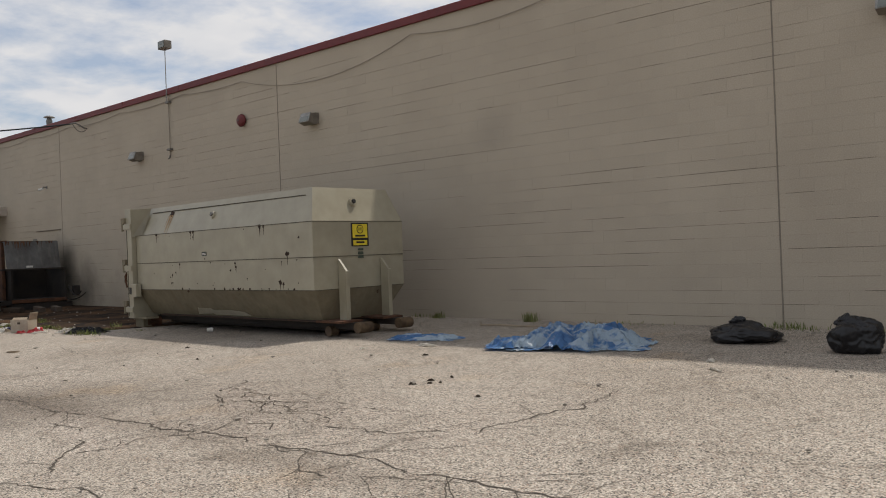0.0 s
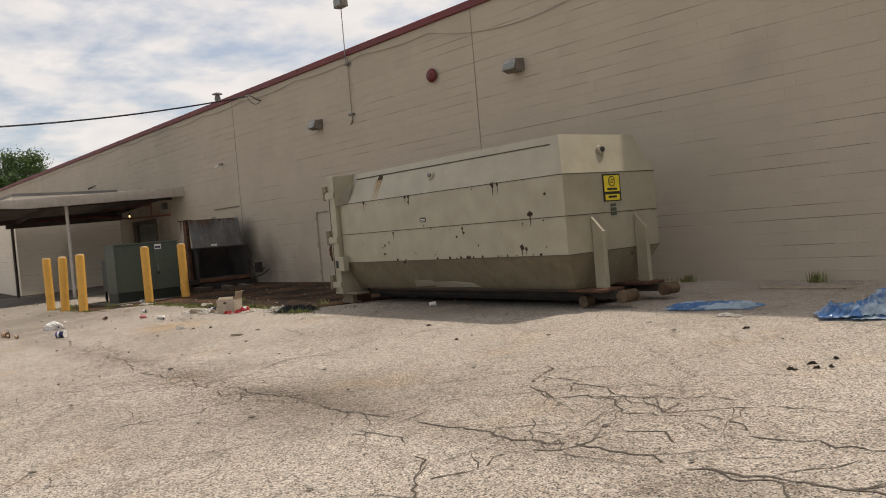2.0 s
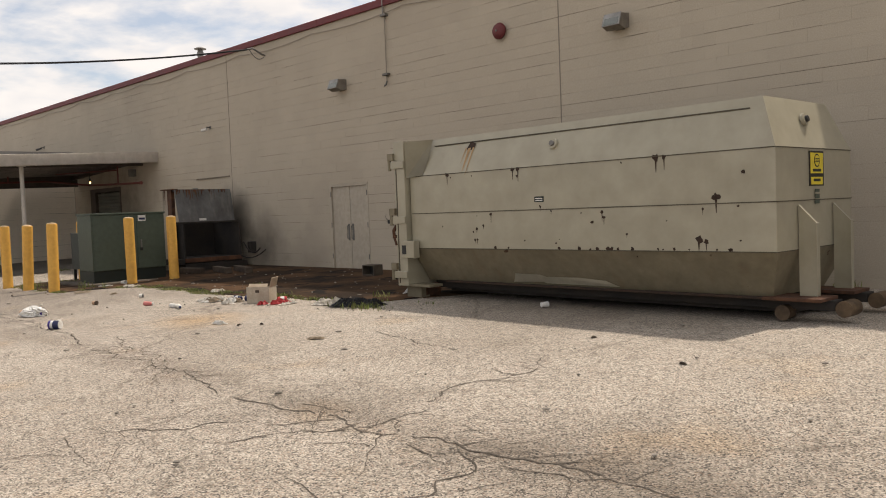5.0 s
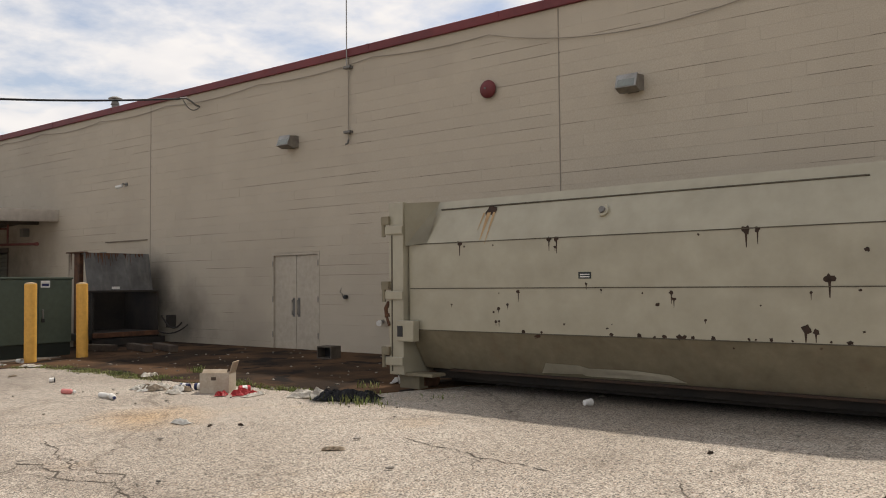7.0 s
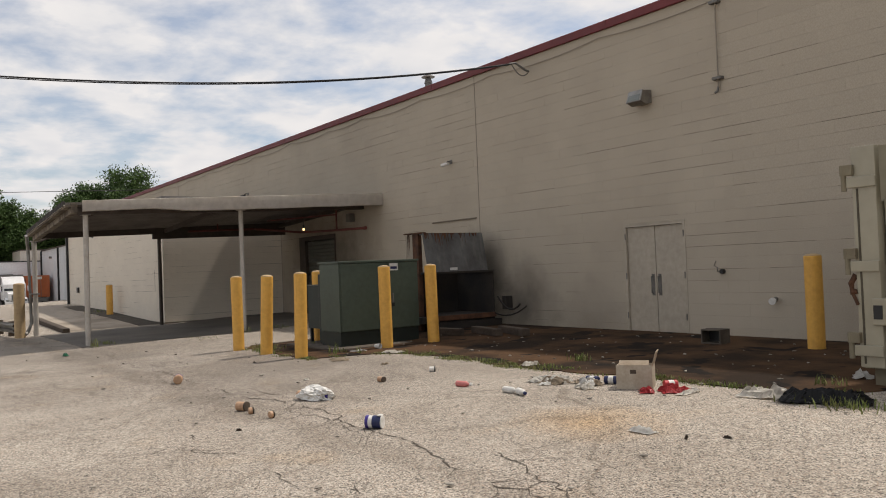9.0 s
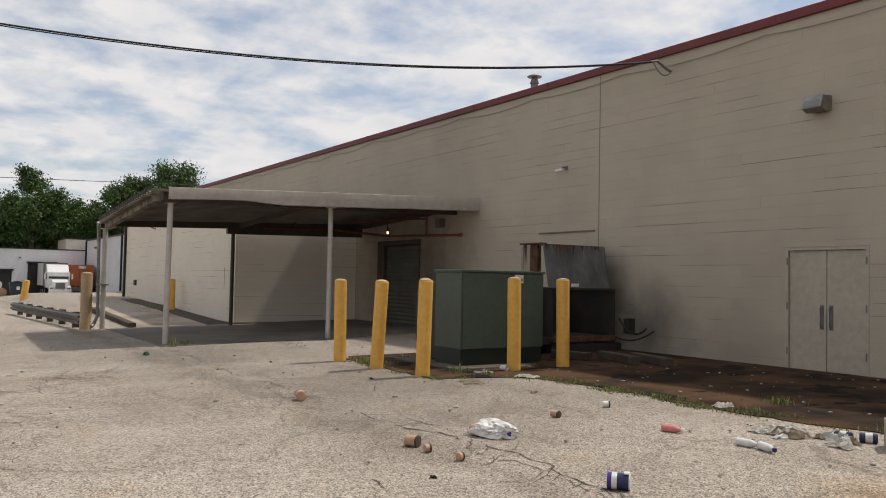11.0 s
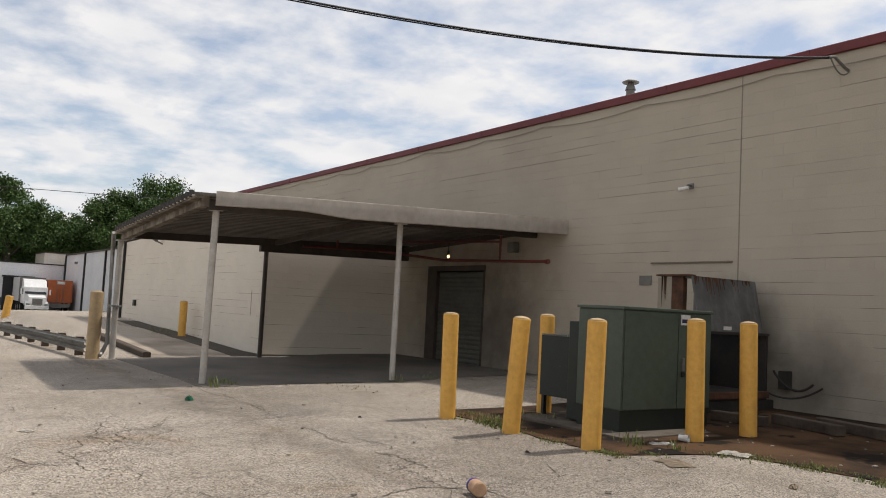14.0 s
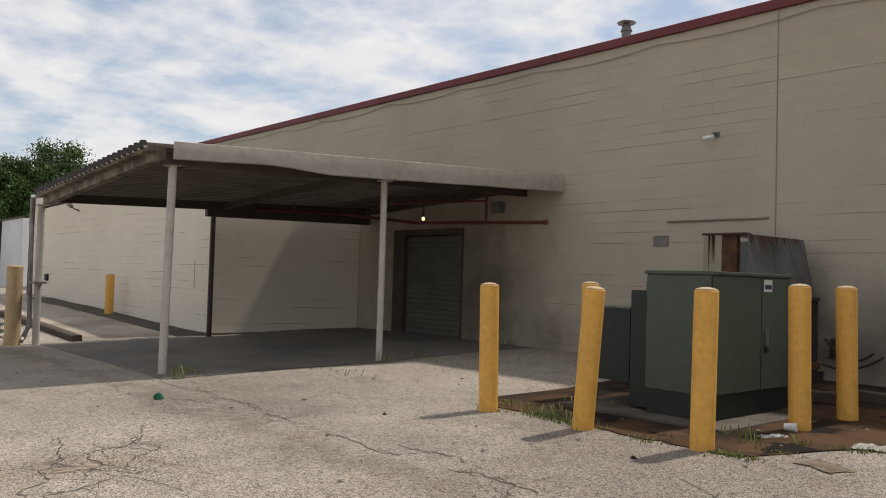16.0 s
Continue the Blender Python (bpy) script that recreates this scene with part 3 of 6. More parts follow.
obj("roof", box(BUILD_W, BUILD_E, WALL_Y + 0.3, 42.0, WALL_TOP - 0.35, WALL_TOP - 0.2), M_ROOF)["kind"] = "structure"

# coping with its drip edge, in lengths
coping = thing("coping", "dark red painted metal coping along the parapet", "trim", kind="structure")
x = BUILD_W
while x < BUILD_E:
    part("coping_length", prism([(WALL_Y - 0.05, WALL_TOP - 0.02), (WALL_Y - 0.06, WALL_TOP - 0.01), (WALL_Y - 0.055, WALL_TOP + 0.14), (WALL_Y - 0.03, WALL_TOP + 0.155), (WALL_Y + 0.34, WALL_TOP + 0.13), (WALL_Y + 0.34, WALL_TOP)], x, min(x + 3.04, BUILD_E)), M_RED, coping)
    part("coping_seam", box(x - 0.03, x + 0.03, WALL_Y - 0.064, WALL_Y - 0.04, WALL_TOP - 0.02, WALL_TOP + 0.145), M_RED, coping)
    x += 3.05

# vertical control joints
for jx in (-4.5, -16.03, -27.65, -39.3 + 11.62 * 4, 7.1, -50.9):
    obj("control_joint", box(jx - 0.011, jx + 0.011, WALL_Y - 0.004, WALL_Y + 0.02, 0.03, WALL_TOP - 0.03), M_SEALANT)["kind"] = "structure"

# ---- double door ----
d0, d1, dz = DOOR
door = thing("door_1", "closed beige painted steel double door with pull handles", "door", kind="structure")
part("door_frame", box(d0, d0 + 0.05, WALL_Y - 0.01, WALL_Y + 0.12, 0.05, dz), M_DOOR, door)
part("door_frame", box(d1 - 0.05, d1, WALL_Y - 0.01, WALL_Y + 0.12, 0.05, dz), M_DOOR, door)
part("door_head", box(d0 + 0.05, d1 - 0.05, WALL_Y - 0.01, WALL_Y + 0.12, dz - 0.05, dz), M_DOOR, door)
part("drip_cap", box(d0 - 0.02, d1 + 0.02, WALL_Y - 0.022, WALL_Y - 0.011, dz + 0.004, dz + 0.018, 0.003), M_DOOR, door)
obj("door_lintel", box(d0 - 0.02, d1 + 0.02, WALL_Y, WALL_Y + 0.2, dz, 2.2), M_BLOCK)["kind"] = "structure"
mid = (d0 + d1) / 2
for a, b, hx in ((d0 + 0.055, mid - 0.007, mid - 0.08), (mid + 0.007, d1 - 0.055, mid + 0.08)):
    leaf = part("door_leaf", box(a, b, WALL_Y + 0.035, WALL_Y + 0.085, 0.07, dz - 0.055, 0.004), M_DOOR, door)
    part("pull_handle", tube([(hx, WALL_Y + 0.04, 0.78), (hx, WALL_Y - 0.02, 0.79), (hx, WALL_Y - 0.02, 1.09), (hx, WALL_Y + 0.04, 1.1)], 0.012), M_GREY, leaf, "dull grey pull handle")
    part("handle_plate", box(hx - 0.035, hx + 0.035, WALL_Y + 0.029, WALL_Y + 0.036, 0.74, 1.14, 0.003), M_GREY, leaf)
    ex = a - 0.02 if a < mid - 0.3 else b + 0.02
    for hz in (0.3, 1.05, 1.8):
        part("hinge", rod((ex, WALL_Y - 0.012, hz), (ex, WALL_Y - 0.012, hz + 0.12), 0.012, seg=8), M_GREY, leaf)
# unseen black sheet added behind the leaves to keep their gaps dark
obj("door_room", box(d0 - 0.2, d1 + 0.2, WALL_Y + 0.6, WALL_Y + 0.7, -0.1, 2.4), M_BLACK)["kind"] = "structure"

# ---- dock door under the canopy ----
k0, k1, kz = DOCK
dock = thing("door_2", "shut roll-up dock door with a dark steel frame", "door", kind="structure")
part("jamb", box(k0, k0 + 0.44, WALL_Y - 0.02, WALL_Y + 0.2, 0.05, kz), M_BROWN, dock)
part("jamb", box(k1 - 0.06, k1, WALL_Y - 0.02, WALL_Y + 0.2, 0.05, kz), M_BROWN, dock)
part("lintel", box(k0 + 0.44, k1 - 0.06, WALL_Y - 0.02, WALL_Y + 0.2, kz - 0.14, kz), M_BROWN, dock)
M_DOCKDOOR = material("dark roll-up door", (0.13, 0.13, 0.11), (0.09, 0.09, 0.075), rough=0.5, grain=8, patch=1.5, bump=0.03)
z = 0.06
while z < kz - 0.16:
    part("slat", prism([(WALL_Y + 0.10, z), (WALL_Y + 0.075, z + 0.06), (WALL_Y + 0.10, z + 0.118), (WALL_Y + 0.13, z + 0.118), (WALL_Y + 0.13, z)], k0 + 0.44, k1 - 0.06), M_DOCKDOOR, dock)
    z += 0.12
# likewise an added, unseen black sheet behind the slats
obj("dock_room", box(k0 - 0.2, k1 + 0.2, WALL_Y + 0.6, WALL_Y + 0.7, -0.1, 3.0), M_BLACK)["kind"] = "structure"


# ---- roll-off compactor container ----
def container():
    X0, X1 = -16.42, -10.52
    t = thing("compactor_container", "cream painted steel waste container, chipped and rusting, on roll-off rails", "container")
    pivot = Matrix.Translation((X1, 8.94, 0))
    t.matrix_basis = pivot @ Matrix.Rotation(radians(-1.5), 4, "Z") @ pivot.inverted()
    y_lo, y_sh = 9.22, 8.92
    yc = 9.92

    def mirror(y):
        return 2 * yc - y
    zb, z1, z2, z3 = 0.29, 0.81, 1.92, 2.49
    bm = bmesh.new()
    lo = [bm.verts.new(p) for p in ((X0 + 0.08, y_lo + 0.03, zb), (X1 - 0.21, y_lo + 0.03, zb), (X1 - 0.21, mirror(y_lo + 0.03), zb), (X0 + 0.08, mirror(y_lo + 0.03), zb))]
    hi = [bm.verts.new(p) for p in ((X0 + 0.08, y_sh, z1), (X1, y_sh, z1), (X1, mirror(y_sh), z1), (X0 + 0.08, mirror(y_sh), z1))]
    for i in range(4):
        bm.faces.new((lo[i], lo[(i + 1) % 4], hi[(i + 1) % 4], hi[i]))
    bm.faces.new(lo)
    bm.faces.new(hi[::-1])
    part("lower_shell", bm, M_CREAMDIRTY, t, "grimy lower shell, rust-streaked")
    bm = prism([(y_sh, z1), (mirror(y_sh), z1), (mirror(y_sh), z2), (y_sh, z2)], X0 + 0.08, X1)
    part("side_shell", bm, M_CREAM, t)
    bm = bmesh.new()
    b0 = [(X0 + 0.08, y_sh, z2), (X1, y_sh, z2), (X1, mirror(y_sh), z2), (X0 + 0.08, mirror(y_sh), z2)]
    t0 = [(X0 + 0.08, y_sh + 0.22, z3 - 0.02), (X1 - 0.23, y_sh + 0.22, z3), (X1 - 0.23, mirror(y_sh + 0.16), z3), (X0 + 0.08, mirror(y_sh + 0.16), z3 - 0.02)]
    vb, vt = [bm.verts.new(p) for p in b0], [bm.verts.new(p) for p in t0]
    for i in range(4):
        bm.faces.new((vb[i], vb[(i + 1) % 4], vt[(i + 1) % 4], vt[i]))
    bm.faces.new(vt)
    bm.faces.new(vb[::-1])
    part("top_shell", bm, M_CREAM, t)
    # seams: rubbed strips where the plates meet
    for yy, zz in ((y_sh - 0.012, z2), (y_sh - 0.012, 1.345), (y_sh - 0.012, z1)):
        part("seam", box(X0 + 0.1, X1, yy + 0.004, yy + 0.02, zz - 0.006, zz + 0.005), M_SEAM, t)
        part("seam", box(X1 - 0.008, X1 + 0.010, y_sh, mirror(y_sh), zz - 0.005, zz + 0.004), M_SEAM, t)
    part("top_rail", prism([(y_sh + 0.158, z3 - 0.128), (y_sh + 0.162, z3 - 0.116), (y_sh + 0.185, z3 - 0.125), (y_sh + 0.18, z3 - 0.137)], X0 + 0.5, X1 - 0.35), M_SEAM, t)
    # rear door frame with hinges and latches
    frame_ = part("door_frame", box(X0 - 0.20, X0 + 0.05, y_sh - 0.09, mirror(y_sh - 0.09), 0.22, z3 - 0.01, 0.012), M_CREAM, t)
    for sgn, yy in ((1, y_sh - 0.1), (-1, mirror(y_sh - 0.1))):
        bm = bmesh.new()
        pts = [(X0 + 0.10, yy, 1.9), (X0 + 0.10, yy, z3 - 0.03), (X0 + 0.5, yy + 0.24 * sgn, z3 - 0.02), (X0 + 0.38, yy + 0.1 * sgn, 1.93)]
        vs = [bm.verts.new(p) for p in pts]
        bm.faces.new(vs)
        bmesh.ops.solidify(bm, geom=bm.faces[:], thickness=0.012)
        part("gusset", bm, M_CREAM, frame_)
    part("edge_trim", box(X0 - 0.155, X0 - 0.135, y_sh - 0.096, y_sh - 0.085, 0.26, 2.05), M_SEAM, frame_)
    for hz in (2.06, 1.20, 0.34):
        h = part("hinge", box(X0 - 0.24, X0 + 0.06, y_sh - 0.125, y_sh - 0.085, hz, hz + 0.11, 0.008), M_CREAM, frame_, "chipped hinge strap")
        part("hinge_pin", rod((X0 - 0.27, y_sh - 0.115, hz - 0.03), (X0 - 0.27, y_sh - 0.115, hz + 0.24), 0.028, seg=10), M_CREAMDIRTY, h)
        part("hinge_ear", box(X0 - 0.30, X0 - 0.17, y_sh - 0.14, y_sh - 0.08, hz + 0.13, hz + 0.24, 0.008), M_CREAMDIRTY, h)
    foot = part("corner_foot", box(X0 - 0.12, X0 + 0.22, y_sh + 0.02, y_sh + 0.2, 0.02, 0.24, 0.012), M_CREAMDIRTY, frame_, "grimy corner foot, green with algae")
    part("foot_plate", box(X0 - 0.18, X0 + 0.5, y_sh - 0.06, y_sh + 0.22, 0.21, 0.25, 0.006), M_CREAMDIRTY, foot)
    hook = part("chain_hook", tube([(X0 - 0.22, y_sh - 0.06, 1.17), (X0 - 0.26, y_sh - 0.09, 1.08), (X0 - 0.24, y_sh - 0.1, 0.98), (X0 - 0.2, y_sh - 0.09, 1.0)], 0.03), M_RUST, frame_, "rusty hook and chain end")
    part("chain_end", tube([(X0 - 0.24, y_sh - 0.1, 0.98), (X0 - 0.19, y_sh - 0.1, 0.86)], 0.018), M_RUST, hook)
    part("latch_box", box(X0 - 0.03, X0 + 0.26, y_sh - 0.14, y_sh - 0.02, 0.66, 0.93, 0.012), M_CREAM, frame_)
    part("latch_slot", box(X0 - 0.01, X0 + 0.08, y_sh - 0.146, y_sh - 0.139, 0.72, 0.86), M_BLACK, frame_)
    # sight ports
    for cx, cy, cz, ax in ((-13.55, y_sh + 0.10, 2.2, (0, -0.95, 0.3)), (X1 - 0.11, 9.88, 2.25, (0.97, 0, 0.24))):
        d = Vector(ax).normalized()
        p = Vector((cx, cy, cz))
        port = part("port", rod(p - d * 0.01, p + d * 0.03, 0.075, 0.07, 18), M_CREAM, t)
        part("port_bore", rod(p + d * 0.028, p + d * 0.055, 0.04, 0.035, 14), M_GREY if ax[1] else M_BLACK, port)
    # front uprights
    for yy in (9.44, 10.38):
        up = part("upright", prism([(X1 + 0.012, 0.305), (X1 + 0.2, 0.305), (X1 + 0.2, 1.10), (X1 + 0.012, 1.30)], yy - 0.022, yy + 0.022, "y"), M_CREAM, t, "steel plate upright with a slanted top, rusty at its foot")
        part("upright_flange", prism([(X1 + 0.2, 0.305), (X1 + 0.212, 0.305), (X1 + 0.212, 1.095), (X1 + 0.2, 1.10)], yy - 0.04, yy + 0.04, "y"), M_CREAM, up)
    # rails, rollers and floor skirt; the near-black steel paints in the shadow beneath
    for yy in (9.47, 10.38):
        rail = part("rail", box(X0 + 0.1, X1 + 0.4, yy - 0.1, yy + 0.12, 0.16, 0.27, 0.01), M_DARKSTEEL, t, "near-black roll-off rail")
        part("rail_plate", box(X0 + 0.55, X1 - 0.3, yy - 0.31, yy + 0.15, 0.272, 0.30, 0.006), M_RUSTDARK, rail)
        part("nose_plate", box(X1 - 0.298, X1 + 0.34, yy - 0.31, yy + 0.15, 0.268, 0.305, 0.006), M_RUST, rail, "rust-orange nose plate")
        part("nose_roller", rod((X1 + 0.5, yy - 0.12, 0.19), (X1 + 0.5, yy + 0.16, 0.19), 0.088, seg=18), M_ROLLER, rail)
        part("ground_roller", rod((X1 - 0.12, yy - 0.2, 0.125), (X1 - 0.12, yy - 0.04, 0.125), 0.085, seg=18), M_ROLLER, rail)
        part("rear_roller", rod((X0 + 0.12, yy - 0.43, 0.125), (X0 + 0.12, yy - 0.12, 0.125), 0.115, seg=18), M_RUST, rail)
    part("floor_plate", box(X0 + 0.3, X1 - 0.1, y_lo + 0.3, mirror(y_lo + 0.3), 0.10, 0.25), M_DARKSTEEL, t)
    bm = bmesh.new()
    vs = []
    for px, pz in ((-14.5, 0.325), (-13.95, 0.345), (-13.9, 0.325), (-12.7, 0.325), (-12.88, 0.40), (-13.3, 0.43), (-13.85, 0.42), (-13.95, 0.45), (-14.4, 0.455)):
        vs.append(bm.verts.new((px, y_lo + 0.03 - (y_lo + 0.03 - y_sh) * (pz - zb) / (z1 - zb) - 0.012, pz)))
    bmesh.ops.solidify(bm, geom=[bm.faces.new(vs)], thickness=0.004)
    part("patch_plate", bm, M_FRESH, t, "repainted pale patch")
    # signs on the front
    sign = part("warning_sign", box(X1 + 0.004, X1 + 0.010, 9.73, 10.11, 1.50, 1.89), M_BLACK, t, "yellow and black warning sign")
    part("sign_field", box(X1 + 0.010, X1 + 0.013, 9.755, 10.085, 1.64, 1.87), M_STICKER, sign)
    part("sign_field", box(X1 + 0.010, X1 + 0.013, 9.765, 10.075, 1.515, 1.60), M_STICKER, sign)
    part("sign_seal", rod((X1 + 0.012, 9.92, 1.785), (X1 + 0.015, 9.92, 1.785), 0.075, seg=20), M_BLACK, sign)
    part("sign_seal_disc", rod((X1 + 0.014, 9.92, 1.785), (X1 + 0.017, 9.92, 1.785), 0.06, seg=20), M_STICKER, sign)
    for k in range(3):
        part("text_bar", box(X1 + 0.0165, X1 + 0.0185, 9.87, 9.97, 1.765 + 0.018 * k, 1.774 + 0.018 * k), M_BLACK, sign)
    part("text_bar", box(X1 + 0.013, X1 + 0.015, 9.81, 10.03, 1.66, 1.69), M_BLACK, sign)
    part("text_bar", box(X1 + 0.013, X1 + 0.015, 9.83, 10.01, 1.55, 1.58), M_BLACK, sign)
    for zz, hh in ((1.43, 0.035), (1.36, 0.05), (1.30, 0.045)):
        part("sticker", box(X1 + 0.011, X1 + 0.0135, 9.86, 9.98, zz, zz + hh), M_GREEN, t, "small faded sticker")
    st = part("sticker", box(-13.82, -13.66, y_sh - 0.006, y_sh - 0.003, 1.445, 1.52), M_GREENDARK, t, "small green and white sticker")
    for k in range(2):
        part("text_bar", box(-13.80, -13.68, y_sh - 0.008, y_sh - 0.0055, 1.46 + 0.026 * k, 1.472 + 0.026 * k), M_WHITE, st)
    # chipped, rusting spots with their runs
    rng = random.Random(5)
    spots = [(-15.1, 2.30, 0.085), (-15.5, 1.905, 0.035), (-14.1, 1.905, 0.035), (-14.2, 1.905, 0.03), (-11.95, 1.905, 0.045), (-11.84, 1.905, 0.03), (-11.2, 1.42, 0.045), (-11.42, 0.95, 0.05), (-11.33, 0.92, 0.03), (-13.1, 0.83, 0.03), (-12.65, 0.83, 0.035)]
    for _ in range(46):
        spots.append((rng.uniform(X0 + 0.6, X1 - 0.3), rng.choice((rng.uniform(0.85, 1.35), rng.gauss(1.05, 0.12), z1 + 0.02, rng.uniform(1.3, 1.9))), rng.uniform(0.008, 0.026)))
    for sx, sz, r in spots:
        sy = y_sh - 0.0035 if z1 <= sz <= z2 else y_sh - 0.003 + 0.22 * (sz - z2) / (z3 - z2)
        bm = bmesh.new()
        k = 11
        ring = []
        for i in range(k):
            a = 2 * math.pi * i / k
            rr = r * rng.uniform(0.55, 1.2)
            dx, dz = 1.15 * rr * math.cos(a), rr * math.sin(a)
            yy = sy + (0.315 * dz if sz > z2 + 0.1 else 0)
            ring.append(bm.verts.new((sx + dx, yy, sz + dz)))
        bm.faces.new(ring)
        if r > 0.014 and rng.random() < 0.8:
            ln = r * rng.uniform(2, 4.5)
            w = r * 0.3
            zt = sz - r * 0.5
            zl = max(zt - ln, z1 + 0.01)
            if zl < zt - 0.02 and z1 < zt <= z2:
                bm.faces.new([bm.verts.new((sx + p, sy + 0.0008, q)) for p, q in ((-w, zt), (w, zt), (w * 0.3, zl), (-w * 0.3, zl))])
        part("rust_spot", bm, M_RUSTDARK, t)
    # the long rust run under the lid seam
    bm = bmesh.new()
    for sx, w, ln in ((-15.14, 0.03, 0.34), (-15.06, 0.018, 0.40), (-15.21, 0.012, 0.22)):
        zt, zl = 2.28, 2.28 - ln
        f = lambda q: y_sh - 0.0045 + 0.22 * (q - z2) / (z3 - z2)
        bm.faces.new([bm.verts.new((sx + p + q2, f(q), q)) for p, q, q2 in ((-w, zt, 0), (w, zt, 0), (w * 0.2, zl, -0.05), (-w * 0.2, zl, -0.05))])
    part("rust_run", bm, M_RUSTRUN, t)
    return t


M_SEAM = material("grimy weld seam", (0.10, 0.085, 0.06), (0.06, 0.05, 0.035), rough=0.8, grain=20, patch=4, bump=0.1)
M_ROLLER = material("worn roller steel", (0.15, 0.10, 0.055), (0.05, 0.032, 0.02), rough=0.7, grain=20, patch=6, bump=0.1)
M_RUSTDARK = material("dark scab rust", (0.055, 0.030, 0.019), (0.028, 0.019, 0.014), rough=0.9, grain=60, patch=12, bump=0.2)
M_FRESH = material("fresh cream paint", (0.60, 0.56, 0.45), (0.52, 0.48, 0.38), rough=0.4, grain=6, patch=2, bump=0.01)
M_RUSTRUN = material("rust run", (0.45, 0.30, 0.15), (0.33, 0.20, 0.10), rough=0.7, grain=10, patch=9, bump=0)
container()


# ---- bollards ----
def bollard(at, height, r, mat, label, lean=(0, 0), group=""):
    t = thing("bollard", label, "bollard", at, group=group)
    top = Vector((lean[0], lean[1], height))
    m = (top.normalized()).to_track_quat("Z", "Y").to_matrix().to_4x4()
    part("pipe", lathe([(r, -0.25), (r, height - 0.01), (r - 0.004, height)], 22, m=m), mat, t, smooth=False)
    part("cap", lathe([(r - 0.008, height), (r * 0.9, height + 0.012), (r * 0.5, height + 0.028), (0.004, height + 0.034)], 22, m=m), M_TANPAINT, t, "weathered concrete cap")
    return t


YL = "faded yellow painted steel bollard, chipped and grimy at its foot"
for at, h, lean in (((-28.06, 6.70), 1.46, (-0.03, 0.0)), ((-26.65, 6.70), 1.45, (0.10, 0.02)), ((-25.32, 6.79), 1.46, (0.0, 0.03)), ((-25.22, 8.47), 1.50, (-0.02, 0.0)), ((-25.16, 9.47), 1.47, (-0.03, 0.0)), ((-28.02, 8.46), 1.48, (0.0, 0.0))):
    bollard((*at, ground_z(*at)), h, 0.112, M_YELLOW, YL, lean, "bollards round the transformer")
bollard((-18.66, 11.6, ground_z(-18.66, 11.6) + 0.01), 1.31, 0.12, M_YELLOW, "stout yellow bollard before the block wall")
bollard((-39.2, 4.22, ground_z(-39.2, 4.22)), 1.58, 0.15, M_TANPAINT, "faded tan steel bollard at the guardrail's end")
bollard((-61.9, 4.9, ground_z(-61.9, 4.9)), 1.0, 0.17, M_YELLOW, "leaning yellow bollard beyond the guardrail", (0.0, 0.12))
bollard((-45.0, 8.05, ground_z(-45.0, 8.05)), 1.12, 0.12, M_YELLOW, "yellow bollard beside the wing wall")


